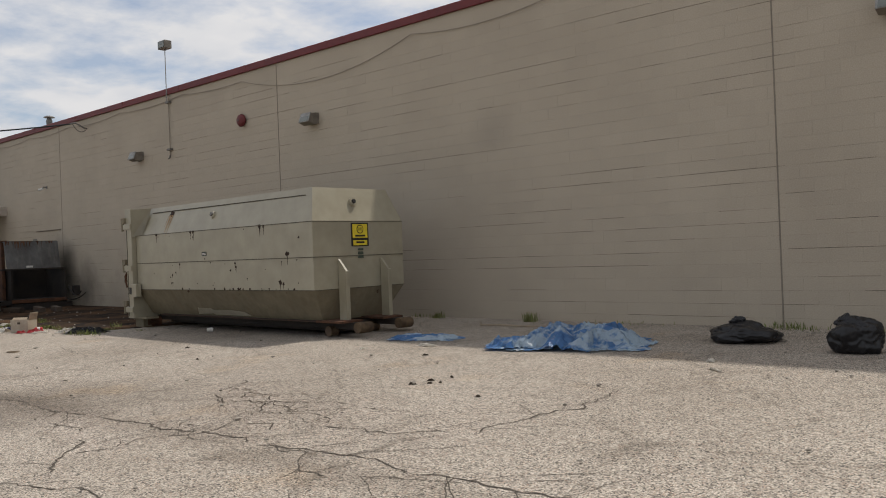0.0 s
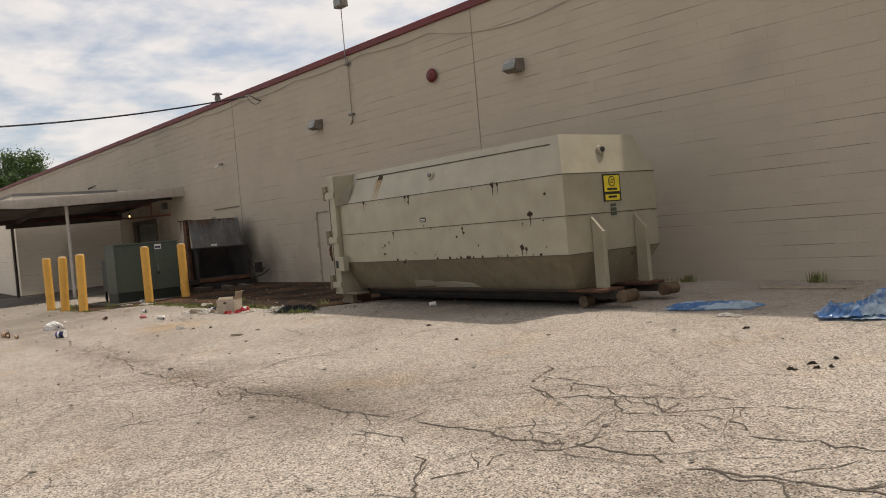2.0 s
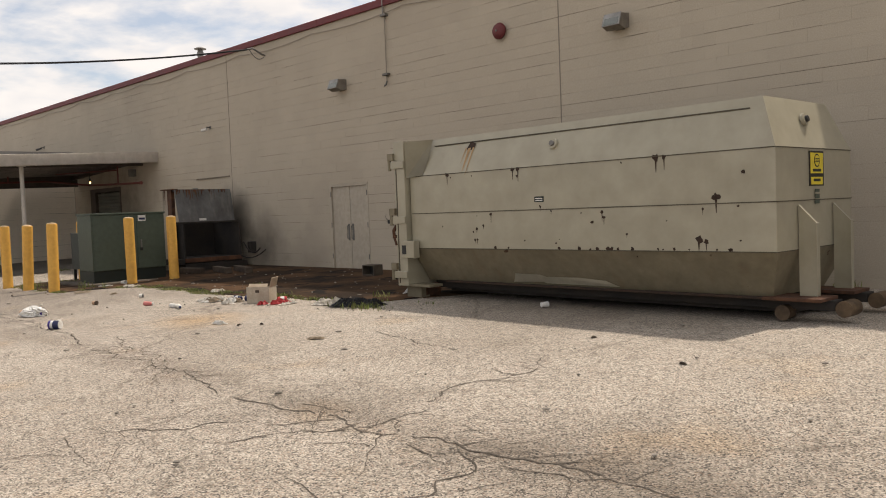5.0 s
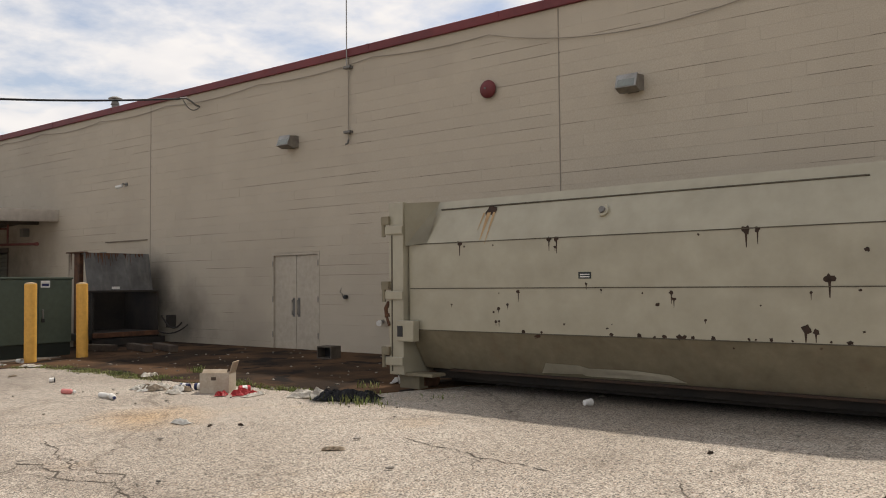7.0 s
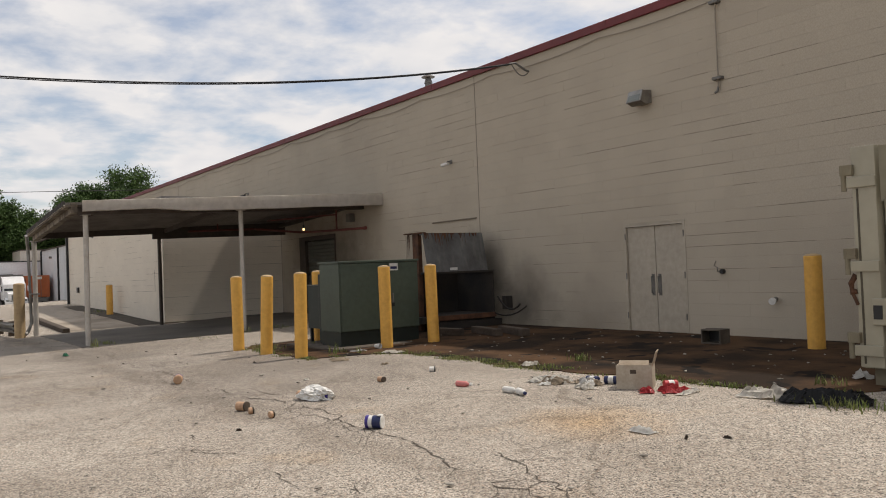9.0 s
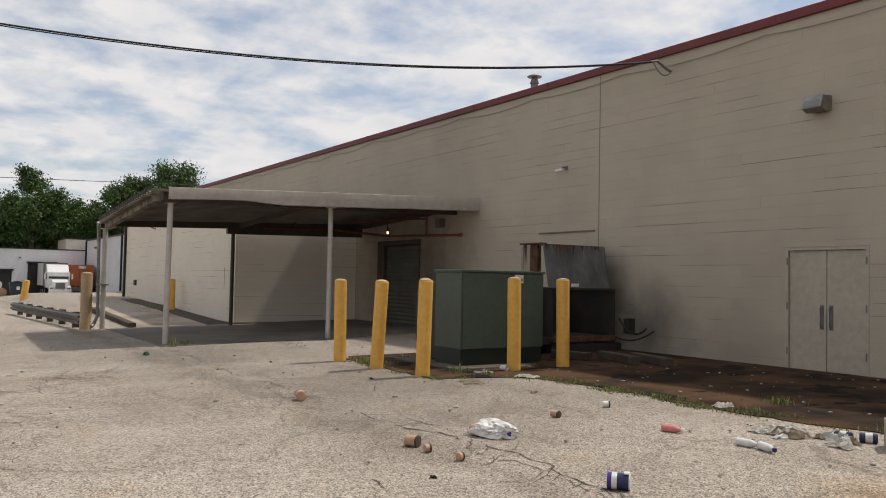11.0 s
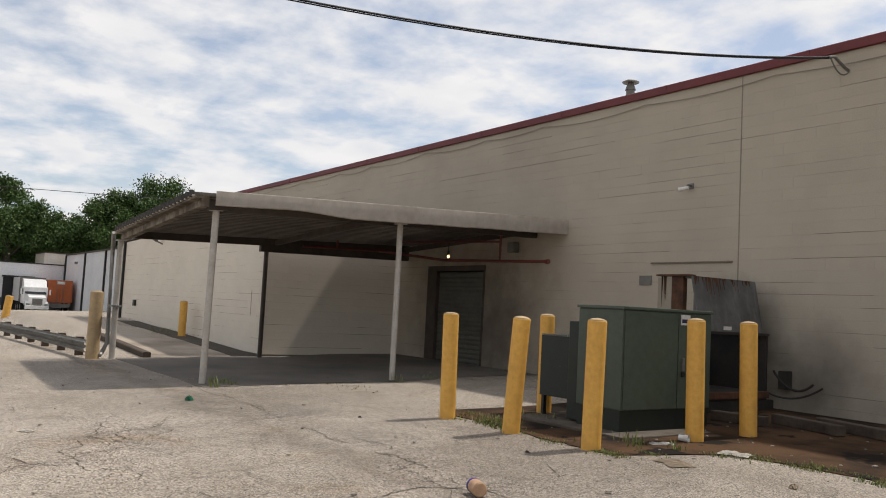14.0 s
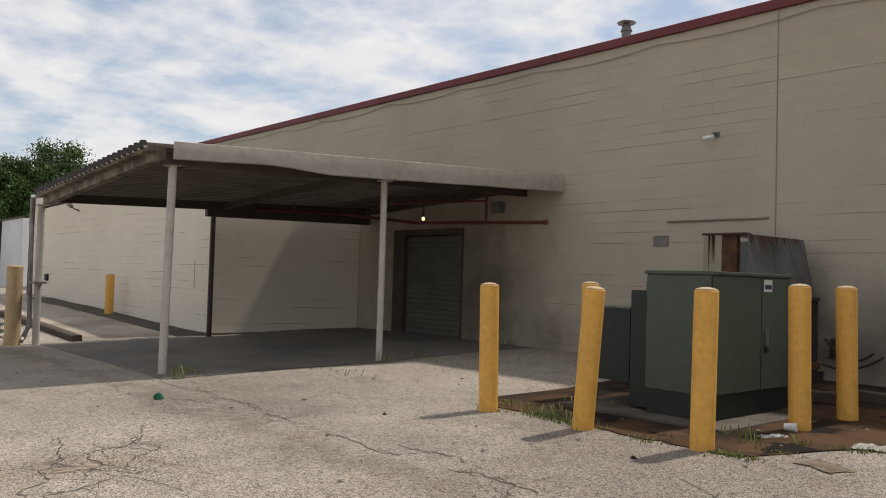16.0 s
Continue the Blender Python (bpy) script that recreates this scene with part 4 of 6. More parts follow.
# ---- transformer ----
def transformer():
    x0, x1, y0, y1, zt = -26.74, -25.93, 7.89, 9.66, 1.60
    t = thing("transformer", "dull green pad-mounted transformer cabinet with a padlocked door", "transformer")
    z0 = ground_z(-26.4, 8.6) + 0.035
    part("cabinet", box(x0, x1, y0, y1, z0 + 0.27, zt - 0.03, 0.012), M_GREEN, t)
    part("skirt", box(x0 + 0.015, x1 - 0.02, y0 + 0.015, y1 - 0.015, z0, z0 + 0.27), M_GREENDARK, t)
    part("lid", box(x0 - 0.02, x1 + 0.025, y0 - 0.025, y1 + 0.02, zt - 0.03, zt + 0.01, 0.008), M_GREEN, t)
    part("corner_post", box(x1 - 0.02, x1 + 0.006, y0 - 0.006, y0 + 0.02, z0 + 0.27, zt - 0.03, 0.003), M_GREEN, t)
    dr = part("door", box(x1 + 0.002, x1 + 0.014, y0 + 0.03, y0 + 1.055, z0 + 0.28, zt - 0.05, 0.004), M_GREEN, t)
    part("handle", box(x1 + 0.016, x1 + 0.05, y0 + 1.14, y0 + 1.17, z0 + 0.78, z0 + 0.96, 0.006), M_GREY, dr, "grey latch handle")
    part("padlock", box(x1 + 0.016, x1 + 0.045, y0 + 1.13, y0 + 1.19, z0 + 0.70, z0 + 0.77, 0.008), M_BLACK, dr)
    part("door", box(x1 + 0.002, x1 + 0.013, y0 + 1.075, y1 - 0.02, z0 + 0.28, zt - 0.05, 0.004), M_GREEN, t)
    part("label_sticker", box(x1 + 0.0145, x1 + 0.016, y0 + 1.11, y0 + 1.30, zt - 0.20, zt - 0.06), M_WHITE, t, "white and blue warning sticker")
    part("label_bar", box(x1 + 0.016, x1 + 0.0175, y0 + 1.13, y0 + 1.28, zt - 0.17, zt - 0.12), M_NAVY, t)
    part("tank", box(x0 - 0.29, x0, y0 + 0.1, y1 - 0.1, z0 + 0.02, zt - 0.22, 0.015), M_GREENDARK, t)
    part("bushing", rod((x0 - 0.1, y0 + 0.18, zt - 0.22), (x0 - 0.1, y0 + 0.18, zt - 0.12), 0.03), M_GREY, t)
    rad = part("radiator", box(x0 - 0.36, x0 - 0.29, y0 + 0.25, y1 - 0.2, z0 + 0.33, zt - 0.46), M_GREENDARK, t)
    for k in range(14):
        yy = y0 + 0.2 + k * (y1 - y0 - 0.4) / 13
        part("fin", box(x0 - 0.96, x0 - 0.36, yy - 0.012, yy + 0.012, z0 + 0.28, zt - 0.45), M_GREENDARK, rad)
    part("fin_top", box(x0 - 0.96, x0 - 0.29, y0 + 0.18, y1 - 0.18, zt - 0.445, zt - 0.43), M_GREENDARK, rad)
    for k in range(18):
        part("fin_weld", box(x0 - 0.95 + 0.036 * k, x0 - 0.935 + 0.036 * k, y0 + 0.172, y0 + 0.181, zt - 0.45, zt - 0.428), M_GALV, rad)
    part("radiator_leg", box(x0 - 0.93, x0 - 0.88, y0 + 0.2, y0 + 0.26, z0 - 0.02, z0 + 0.28), M_BLACK, rad)
    part("fin_rail", box(x0 - 0.965, x0 - 0.3, y0 + 0.185, y1 - 0.185, z0 + 0.7, z0 + 0.72), M_GREENDARK, rad)
    tagged(obj("transformer_pad", box(x0 - 1.0, x1 + 0.35, y0 - 0.3, y1 + 0.4, z0 - 0.2, z0, 0.015), M_CONCRETE_DIRTY), "grimy concrete pad under the transformer", "pad", kind="structure")


M_CONCRETE_DIRTY = material("grimy concrete", (0.13, 0.108, 0.085), (0.06, 0.05, 0.04), rough=0.9, grain=35, patch=2, bump=0.15)
transformer()


# ---- waste hopper against the wall ----
# beige darkened to hold the panel's shade; the streaks are real runs
M_PANEL = material("shade-toned beige panel", (0.36, 0.315, 0.25), (0.28, 0.24, 0.19), rough=0.75, grain=30, patch=1.2, bump=0.1, streak=((0.12, 0.08, 0.05), 0.4, 6.0))


def hopper():
    """A chute box against the wall: open towards the lot's end, a zinc hood over the opening."""
    t = thing("waste_hopper", "dark steel waste hopper with a rust-streaked zinc hood", "hopper")
    xw, xe, y0, y1, g = -28.2, -26.8, 10.2, 12.45, 0.06
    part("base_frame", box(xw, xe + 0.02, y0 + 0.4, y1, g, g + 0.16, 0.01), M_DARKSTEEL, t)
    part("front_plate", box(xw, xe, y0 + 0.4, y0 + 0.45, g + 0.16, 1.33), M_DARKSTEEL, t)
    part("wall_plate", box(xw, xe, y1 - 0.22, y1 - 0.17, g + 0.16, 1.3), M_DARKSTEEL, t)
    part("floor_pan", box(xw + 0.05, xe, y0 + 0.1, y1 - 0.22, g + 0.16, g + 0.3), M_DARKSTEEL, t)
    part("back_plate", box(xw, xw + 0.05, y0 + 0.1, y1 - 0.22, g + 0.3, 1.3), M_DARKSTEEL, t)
    part("sill", box(xe - 0.01, xe + 0.05, y0 + 0.4, y1 - 0.17, g + 0.20, g + 0.31, 0.01), M_RUST, t)
    hood = part("hood", prism([(xe + 0.02, 1.32), (xe + 0.035, 1.32), (xe - 0.15, 2.18), (xe - 0.17, 2.18)], y0 + 0.28, y1 - 0.36, "y"), M_HOOD, t, "weathered zinc hood panel, rust along its top edge")
    part("hood_lip", box(xe, xe + 0.05, y0 + 0.1, y1 - 0.2, 1.28, 1.325, 0.008), M_DARKSTEEL, hood)
    part("hood_cheek", prism([(xe + 0.02, 1.32), (xe - 0.15, 2.17), (xw, 2.17), (xw, 1.32)], y1 - 0.355, y1 - 0.34, "y"), M_HOOD, hood)
    part("hood_roof", box(-27.1, xe - 0.16, y0 + 0.3, y1 - 0.36, 2.14, 2.17), M_HOOD, hood)
    part("hood_tag", box(xe + 0.036, xe + 0.042, y0 + 0.85, y0 + 1.05, 1.35, 1.41), M_WHITE, hood)
    part("corner_post", box(-27.33, -27.1, 10.46, 10.56, g, 2.17, 0.008), M_RUST, t, "rust-streaked corner post")
    part("skirt_panel", box(-27.62, -27.33, 10.47, 10.52, g, 2.15), M_PANEL, t, "rust-streaked beige painted side panel, toned down for shade")
    part("top_flange", box(-27.62, xe - 0.15, 10.42, 10.58, 2.17, 2.20, 0.006), M_RUST, t, "rusted top flange")
    rng = random.Random(17)
    bm = bmesh.new()
    for _ in range(34):
        yy, ln, w = 10.52 + 1.5 * rng.random() ** 1.5, rng.uniform(0.04, 0.34) * rng.random() + 0.03, rng.uniform(0.006, 0.03)
        edge = [bm.verts.new((xe - 0.148 + 0.215 * dn + 0.003, yy + dy, 2.178 - dn)) for dn, dy in ((0, -w), (0, w), (ln, w * 0.25), (ln, -w * 0.25))]
        bm.faces.new(edge)
    part("rust_run", bm, M_RUST, hood, "dark rust runs from the top edge")["kind"] = "stuff"
    bm = bmesh.new()
    for _ in range(7):
        xx, ln, w = rng.uniform(-27.6, -27.34), rng.uniform(0.1, 0.5), rng.uniform(0.005, 0.015)
        bm.faces.new([bm.verts.new((xx + dx, 10.464, 2.17 - dn)) for dn, dx in ((0, -w), (0, w), (ln, w * 0.2), (ln, -w * 0.2))])
    part("rust_run", bm, M_RUST, t)["kind"] = "stuff"
    part("cable_box", box(xe + 0.12, xe + 0.26, y1 - 0.05, y1 + 0.14, 0.42, 0.72, 0.01), M_DARKSTEEL, t)
    part("hose", tube(sagging((xe + 0.1, 12.3, 0.72), (xe + 0.75, 12.4, 0.55), 0.2, 14), 0.02), M_DARKSTEEL, t)
    part("hose", tube(sagging((xe + 0.1, 12.2, 0.35), (xe + 0.85, 12.5, 0.5), 0.12, 14), 0.016), M_DARKSTEEL, t)


hopper()
tagged(obj("wall_flashing", box(-29.66, -27.76, WALL_Y - 0.03, WALL_Y, 2.56, 2.59, 0.006), M_MORTAR), "grimy metal flashing strip on the wall", "trim", kind="structure")
tagged(obj("wall_vent", box(-29.95, -29.64, WALL_Y - 0.02, WALL_Y + 0.005, 2.14, 2.33, 0.006), M_GREY), "small grey wall vent", "vent", kind="structure")


# ---- canopy ----
def canopy():
    t = thing("canopy", "low steel canopy with corrugated deck on thin posts", "canopy")

    def top(x, y):
        u = (-32.9 - x) / 6.4
        v = (y - 4.7) / 7.9
        return 3.27 - 0.36 * u + (0.21 + 0.06 * u) * v

    def front_x(y):
        return -32.92 + 0.82 * max(0.0, (y - 4.7) / 7.9)
    # corrugated deck: ribs run from the wall out to the eave
    bm = bmesh.new()
    prof, n_rib = [], 25
    for i in range(n_rib):
        for q, h in ((0.0, 0.0), (0.42, 0.0), (0.52, 0.075), (0.90, 0.075)):
            prof.append(((i + q) / n_rib, h))
    lines = []
    for vv in (0.0, 0.34, 0.67, 1.0):
        y = 4.45 + vv * (12.56 - 4.45)
        lines.append([bm.verts.new((front_x(y) - 0.03 - u * (5.75 + front_x(y) + 32.92), y, top(front_x(y) - u * 6.4, y) - 0.02 + h)) for u, h in prof])
    for a, b in zip(lines, lines[1:]):
        for i in range(len(prof) - 1):
            bm.faces.new((a[i], a[i + 1], b[i + 1], b[i]))
    bmesh.ops.solidify(bm, geom=bm.faces[:], thickness=0.006)
    part("roof_deck", bm, M_DECK, t, "dull corrugated steel deck")
    for i in range(n_rib):
        u = (i + 0.71) / n_rib
        xx = -32.95 - u * 5.75
        zz = top(-32.92 - u * 6.4, 4.45)
        part("rib_end", prism([(xx - 0.075, zz - 0.03), (xx - 0.05, zz + 0.085), (xx + 0.05, zz + 0.085), (xx + 0.075, zz - 0.03)], 4.385, 4.452, "y"), M_DARKSTEEL, t)
        part("rib_gap", box(xx + 0.08, xx + 0.15, 4.40, 4.452, zz - 0.035, zz - 0.005), M_DECKPALE, t)
    # fascia along the front edge, slightly buckled
    bm = bmesh.new()
    rows = []
    n_f = 24
    for i in range(n_f + 1):
        y = 4.80 + (12.58 - 4.80) * i / n_f
        xx = front_x(y) + 0.012 * noise.noise((y * 0.8, 0, 0))
        zt = top(front_x(y), y) + 0.075
        zb = zt - 0.255 + 0.025 * smoothstep(5.0, 6.2, y) - 0.095 * smoothstep(6.2, 7.6, y) + 0.012 * noise.noise((y * 0.9, 5, 0))
        rows.append([bm.verts.new(p) for p in ((xx - 0.03, y, zt + 0.01), (xx, y, zt), (xx, y, zb), (xx - 0.035, y, zb - 0.012))])
    for a, b in zip(rows, rows[1:]):
        for k in range(3):
            bm.faces.new((a[k], a[k + 1], b[k + 1], b[k]))
    bmesh.ops.solidify(bm, geom=bm.faces[:], thickness=0.004)
    part("fascia", bm, M_FASCIA, t, "beige metal fascia, slightly buckled")
    # eave beam, back beam, front beam, purlins
    part("eave_beam", prism([(-32.95, top(-32.9, 4.7) + 0.02), (-32.95, top(-32.9, 4.7) - 0.21), (-38.75, top(-39.3, 4.6) - 0.23), (-38.75, top(-39.3, 4.6) + 0.02)], 4.56, 4.70, "y"), M_STAINBEAM, t, "stained eave beam, paint gone in patches")
    part("gutter", prism([(-32.95, top(-32.9, 4.5) - 0.02), (-32.95, top(-32.9, 4.5) - 0.075), (-38.8, top(-39.3, 4.4) - 0.085), (-38.8, top(-39.3, 4.4) - 0.02)], 4.43, 4.555, "y"), M_STAINBEAM, t)
    part("front_beam", prism([(4.72, top(-33.1, 4.7) - 0.06), (4.72, top(-33.1, 4.7) - 0.24), (12.5, top(-33, 12.5) - 0.26), (12.5, top(-33, 12.5) - 0.06)], -33.2, -33.05, "x"), M_BROWN, t)
    part("back_beam", prism([(4.72, top(-38.8, 4.7) + 0.03), (4.72, top(-38.8, 4.7) - 0.2), (8.0, top(-38.8, 8.0) - 0.2), (8.0, top(-38.8, 8.0) - 0.36), (12.5, top(-38.8, 12.5) - 0.42), (12.5, top(-38.8, 12.5) + 0.03)], -38.8, -38.65, "x"), M_BROWN, t)
    for y in (8.4, 12.3):
        part("purlin", prism([(-33.2, top(-33.1, y) - 0.05), (-33.2, top(-33.1, y) - 0.17), (-38.7, top(-39.1, y) - 0.17), (-38.7, top(-39.1, y) - 0.05)], y - 0.05, y + 0.05, "y"), M_BROWN, t)
    # posts
    for (px, py), mat, r, lb in (((-33.3, 4.92), M_POST, 0.062, "chalky white pipe post"), ((-32.97, 8.72), M_POST, 0.06, "chalky white pipe post"), ((-39.2, 4.66), M_POST, 0.07, "chalky pipe post"), ((-38.9, 8.25), M_BROWN, 0.058, "brown steel post")):
        zt = top(px, py) - 0.22
        tx = px + (0.10 if mat is M_POST and px > -35 and py < 6 else 0)
        post = part("post", rod((px, py, ground_z(px, py) - 0.1), (tx, py, zt), r, seg=16), mat, t, lb)
        part("post_plate", box(tx - 0.12, tx + 0.12, py - 0.1, py + 0.1, zt - 0.012, zt + 0.012), mat, post)
        part("knee_brace", tube([(tx, py, zt - 0.05), (tx, py + 0.5, zt + 0.12)], 0.03), M_BROWN, post)
    dn = part("downspout", tube([(-38.9, 4.42, top(-39.3, 4.4) - 0.05), (-39.25, 4.5, 2.45), (-39.3, 4.55, 0.25), (-39.25, 4.45, 0.02), (-39.1, 4.36, -0.06)], 0.05, 10), M_GALV, t, "dented downspout")
    part("bracket", box(-39.35, -38.9, 4.5, 4.74, 1.1, 1.14), M_GALV, dn)
    # sprinkler pipe
    pz = 2.60
    run = part("sprinkler_pipe", tube([(-32.0, 11.9, pz), (-34.0, 11.9, pz + 0.05), (-36.0, 11.9, pz + 0.11), (-38.2, 11.2, pz + 0.36), (-38.3, 9.0, pz + 0.30)], 0.035), M_PIPERED, t, "dull red sprinkler pipe")
    part("end_cap", rod((-32.02, 11.9, pz), (-31.93, 11.9, pz), 0.05), M_PIPERED, run)
    part("riser", tube([(-33.65, 11.9, pz + 0.05), (-33.65, 11.9, pz + 0.72)], 0.028), M_PIPERED, run)
    part("riser", tube([(-38.1, 9.9, pz + 0.32), (-38.1, 9.9, pz + 0.62)], 0.025), M_PIPERED, run)
    part("branch", tube([(-33.65, 11.9, pz + 0.5), (-36.6, 11.0, pz + 0.52)], 0.024), M_PIPERED, run)


canopy()
lamp = thing("bulb_lamp", "small bare lit bulb under the canopy", "lamp")
part("socket", rod((-35.52, 11.72, 2.82), (-35.52, 11.72, 2.92), 0.03), M_BLACK, lamp)
part("bulb", lathe([(0.012, 2.74), (0.03, 2.76), (0.034, 2.78), (0.02, 2.815), (0.012, 2.825)], 14, m=Matrix.Translation((-35.52, 11.72, 0))), M_BULB, lamp, "glowing warm bulb", True)
part("stem", rod((-35.52, 11.72, 2.92), (-35.52, 11.72, 3.2), 0.012), M_BLACK, lamp)
hb = thing("speaker_box", "small dark box fixed high on the wall under the canopy", "box")
part("case", box(-34.05, -33.8, WALL_Y - 0.18, WALL_Y, 2.9, 3.15, 0.02), M_GREY, hb)

# ---- guardrail and kerbs ----
rail_t = thing("guardrail", "weathered steel guardrail on short posts", "guardrail")
ga, gb = Vector((-39.4, 4.12, 0)), Vector((-50.0, 3.35, 0))
bm = bmesh.new()
sect = [(0.0, 0.44), (0.0, 0.40), (-0.07, 0.38), (-0.07, 0.33), (0.0, 0.30), (0.0, 0.26), (-0.07, 0.24), (-0.07, 0.19), (0.0, 0.16), (0.0, 0.13)]
lines = []
for i in range(13):
    p = ga.lerp(gb, i / 12)
    gz = ground_z(p.x, p.y)
    lines.append([bm.verts.new((p.x, p.y + d, gz + h)) for d, h in sect])
for a, b in zip(lines, lines[1:]):
    for k in range(len(sect) - 1):
        bm.faces.new((a[k], a[k + 1], b[k + 1], b[k]))
bmesh.ops.solidify(bm, geom=bm.faces[:], thickness=0.006)
part("beam", bm, M_GALV, rail_t)
for i in range(6):
    p = ga.lerp(gb, (i + 0.6) / 6.2)
    gz = ground_z(p.x, p.y)
    part("rail_post", box(p.x - 0.08, p.x + 0.08, p.y + 0.02, p.y + 0.2, gz - 0.2, gz + 0.46, 0.01), M_WOOD, rail_t)
kerb = thing("kerb", "low dark concrete kerb along the ramp", "kerb", kind="structure")
bm = bmesh.new()
lines = []
for i in range(15):
    x = -39.3 - 6.4 * i / 14
    gz = ground_z(x, 5.6)
    lines.append([bm.verts.new((x, 5.4 + d, gz + h)) for d, h in ((0, -0.1), (0, 0.11), (0.03, 0.13), (0.19, 0.13), (0.2, 0.1), (0.2, -0.1))])
for a, b in zip(lines, lines[1:]):
    for k in range(5):
        bm.faces.new((a[k], a[k + 1], b[k + 1], b[k]))
bm.faces.new(lines[0])
bm.faces.new(lines[-1][::-1])
part("kerb_stone", bm, M_WOOD, kerb)


# ---- cracks in the asphalt ----
def crack(name, ax, ay, bx, by, width, wander, seed, branch=0.25):
    """A ragged open crack as a thin dark sliver just over the asphalt, with short side cracks."""
    rng = random.Random(seed)
    a, b = Vector((ax, ay, 0)), Vector((bx, by, 0))
    length = (b - a).length
    n_seg = max(6, int(length / 0.06))
    d = (b - a).normalized()
    side = Vector((-d.y, d.x, 0))
    bm = bmesh.new()

    def strip(points, w0, w1):
        prev = None
        for i, p in enumerate(points):
            q = points[min(i + 1, len(points) - 1)] - points[max(i - 1, 0)]
            s = Vector((-q.y, q.x, 0)).normalized()
            w = (w0 + (w1 - w0) * i / max(1, len(points) - 1)) * rng.uniform(0.35, 1.5)
            pair = [bm.verts.new((c.x, c.y, ground_z(c.x, c.y) + 0.004)) for c in (p + s * w, p - s * w)]
            if prev and noise.noise((p.x * 1.7, p.y * 1.7, seed)) > -0.22:
                bm.faces.new((prev[0], prev[1], pair[1], pair[0]))
            prev = pair
    pts = []
    for i in range(n_seg + 1):
        u = i / n_seg
        off = wander * (noise.noise((seed * 7.1, u * length * 0.55, 0)) + 0.45 * noise.noise((seed * 3.3, u * length * 1.9, 5)) + 0.22 * noise.noise((seed * 1.3, u * length * 5.5, 9))) * math.sin(math.pi * min(1, max(0.05, u)))
        pts.append(a + (b - a) * u + side * (off + rng.uniform(-0.018, 0.018)))
    strip(pts, width, width * 0.7)
    for p in pts[2:-2]:
        if rng.random() < branch * 0.06 * 3.4:
            ang = rng.choice((-1, 1)) * rng.uniform(0.5, 1.4)
            dd = Vector((d.x * math.cos(ang) - d.y * math.sin(ang), d.x * math.sin(ang) + d.y * math.cos(ang), 0))
            q, out = p.copy(), []
            for k in range(rng.randint(5, 13)):
                out.append(q.copy())
                q += dd * 0.1 + Vector((rng.uniform(-0.035, 0.035), rng.uniform(-0.035, 0.035), 0))
            strip(out, width * 0.55, width * 0.15)
    return tagged(obj(name, bm, M_CRACK), "ragged dark crack in the asphalt", "crack", kind="structure")


CRACKS = [(-4.28, 5.21, -4.19, 7.4), (-7.58, 5.53, -5.33, 5.62), (-6.74, 3.32, -6.39, 4.48), (-7.91, 5.32, -6.12, 5.61), (-10.19, 2.65, -10.34, 4.29),
          (-11.35, 4.57, -11.64, 6.37), (-11.78, 3.14, -11.2, 4.44), (-14.34, 6.58, -12.59, 6.22), (-24.85, 0.57, -24.24, 2.69), (-20.14, 3.18, -18.55, 3.19),
          (-24.24, 2.69, -24.44, 5.66), (-27.85, 2.25, -29.7, 3.28), (-31.1, 0.84, -30.87, 1.7), (-27.6, 1.2, -25.1, 2.4), (-29.5, 2.4, -26.6, 1.7), (-13.0, 2.4, -11.6, 3.9), (-32.2, 1.2, -30.9, 1.6), (-31.0, 1.5, -31.7, 2.5), (-29.2, 3.1, -27.9, 2.15), (-27.7, 2.3, -26.7, 0.9), (-32.8, 3.95, -30.4, 4.4),
          (-6.3, 2.95, -8.2, 3.78), (-6.56, 2.57, -5.2, 2.9), (-7.4, 5.3, -5.9, 5.15), (-5.9, 5.15, -4.6, 5.25), (-8.5, 6.2, -7.4, 5.3)]
for i, c in enumerate(CRACKS):
    crack("crack", *c, 0.0078, 0.55, 3.0 + i, 0.7)
SEAM = (4.75, 4.55, 4.5, 4.45, 3.8, 4.1, 4.4)
for i in range(6):
    crack("crack", -33.2 + 5.05 * i, SEAM[i], -28.1 + 5.05 * i, SEAM[i + 1], 0.0095, 0.4, 40.0 + i, 0.6)
    crack("crack", -32.4 + 5.05 * i, SEAM[i] + 0.22, -28.9 + 5.05 * i, SEAM[i + 1] - 0.12, 0.0065, 0.6, 140.0 + i, 0.6)
rng = random.Random(77)
for i in range(34):
    x, y, a = rng.uniform(-31, -2), rng.uniform(0.6, 4.2), rng.uniform(0, 3.1)
    ln = rng.uniform(0.5, 1.5)
    crack("crack", x, y, x + ln * math.cos(a), y + ln * math.sin(a), 0.004, 0.35, 90.0 + i, 0.5)


# ---- things on the wall ----
def flood(x, z, group="wall floodlights"):
    t = thing("floodlight", "boxy weathered wall floodlight with a glass front", "lamp", (x, WALL_Y, z), group=group)
    part("housing", prism([(0.0, 0.12), (-0.22, 0.10), (-0.30, -0.10), (-0.16, -0.15), (0.0, -0.12)], -0.17, 0.17), M_LAMPHOUSE, t)
    part("bezel", prism([(-0.225, 0.105), (-0.31, -0.105), (-0.325, -0.10), (-0.24, 0.115)], -0.17, 0.17), M_GALV, t)
    part("lens", prism([(-0.236, 0.085), (-0.317, -0.085), (-0.327, -0.085), (-0.246, 0.09)], -0.14, 0.14), M_LENS, t, "dusty glass lens")
    part("back_box", box(-0.09, 0.09, -0.02, 0.0, -0.14, 0.14, 0.01), M_LAMPHOUSE, t)


for fx, fz in ((-14.72, 4.47), (-22.44, 4.43), (-2.9, 4.40)):
    flood(fx, fz)
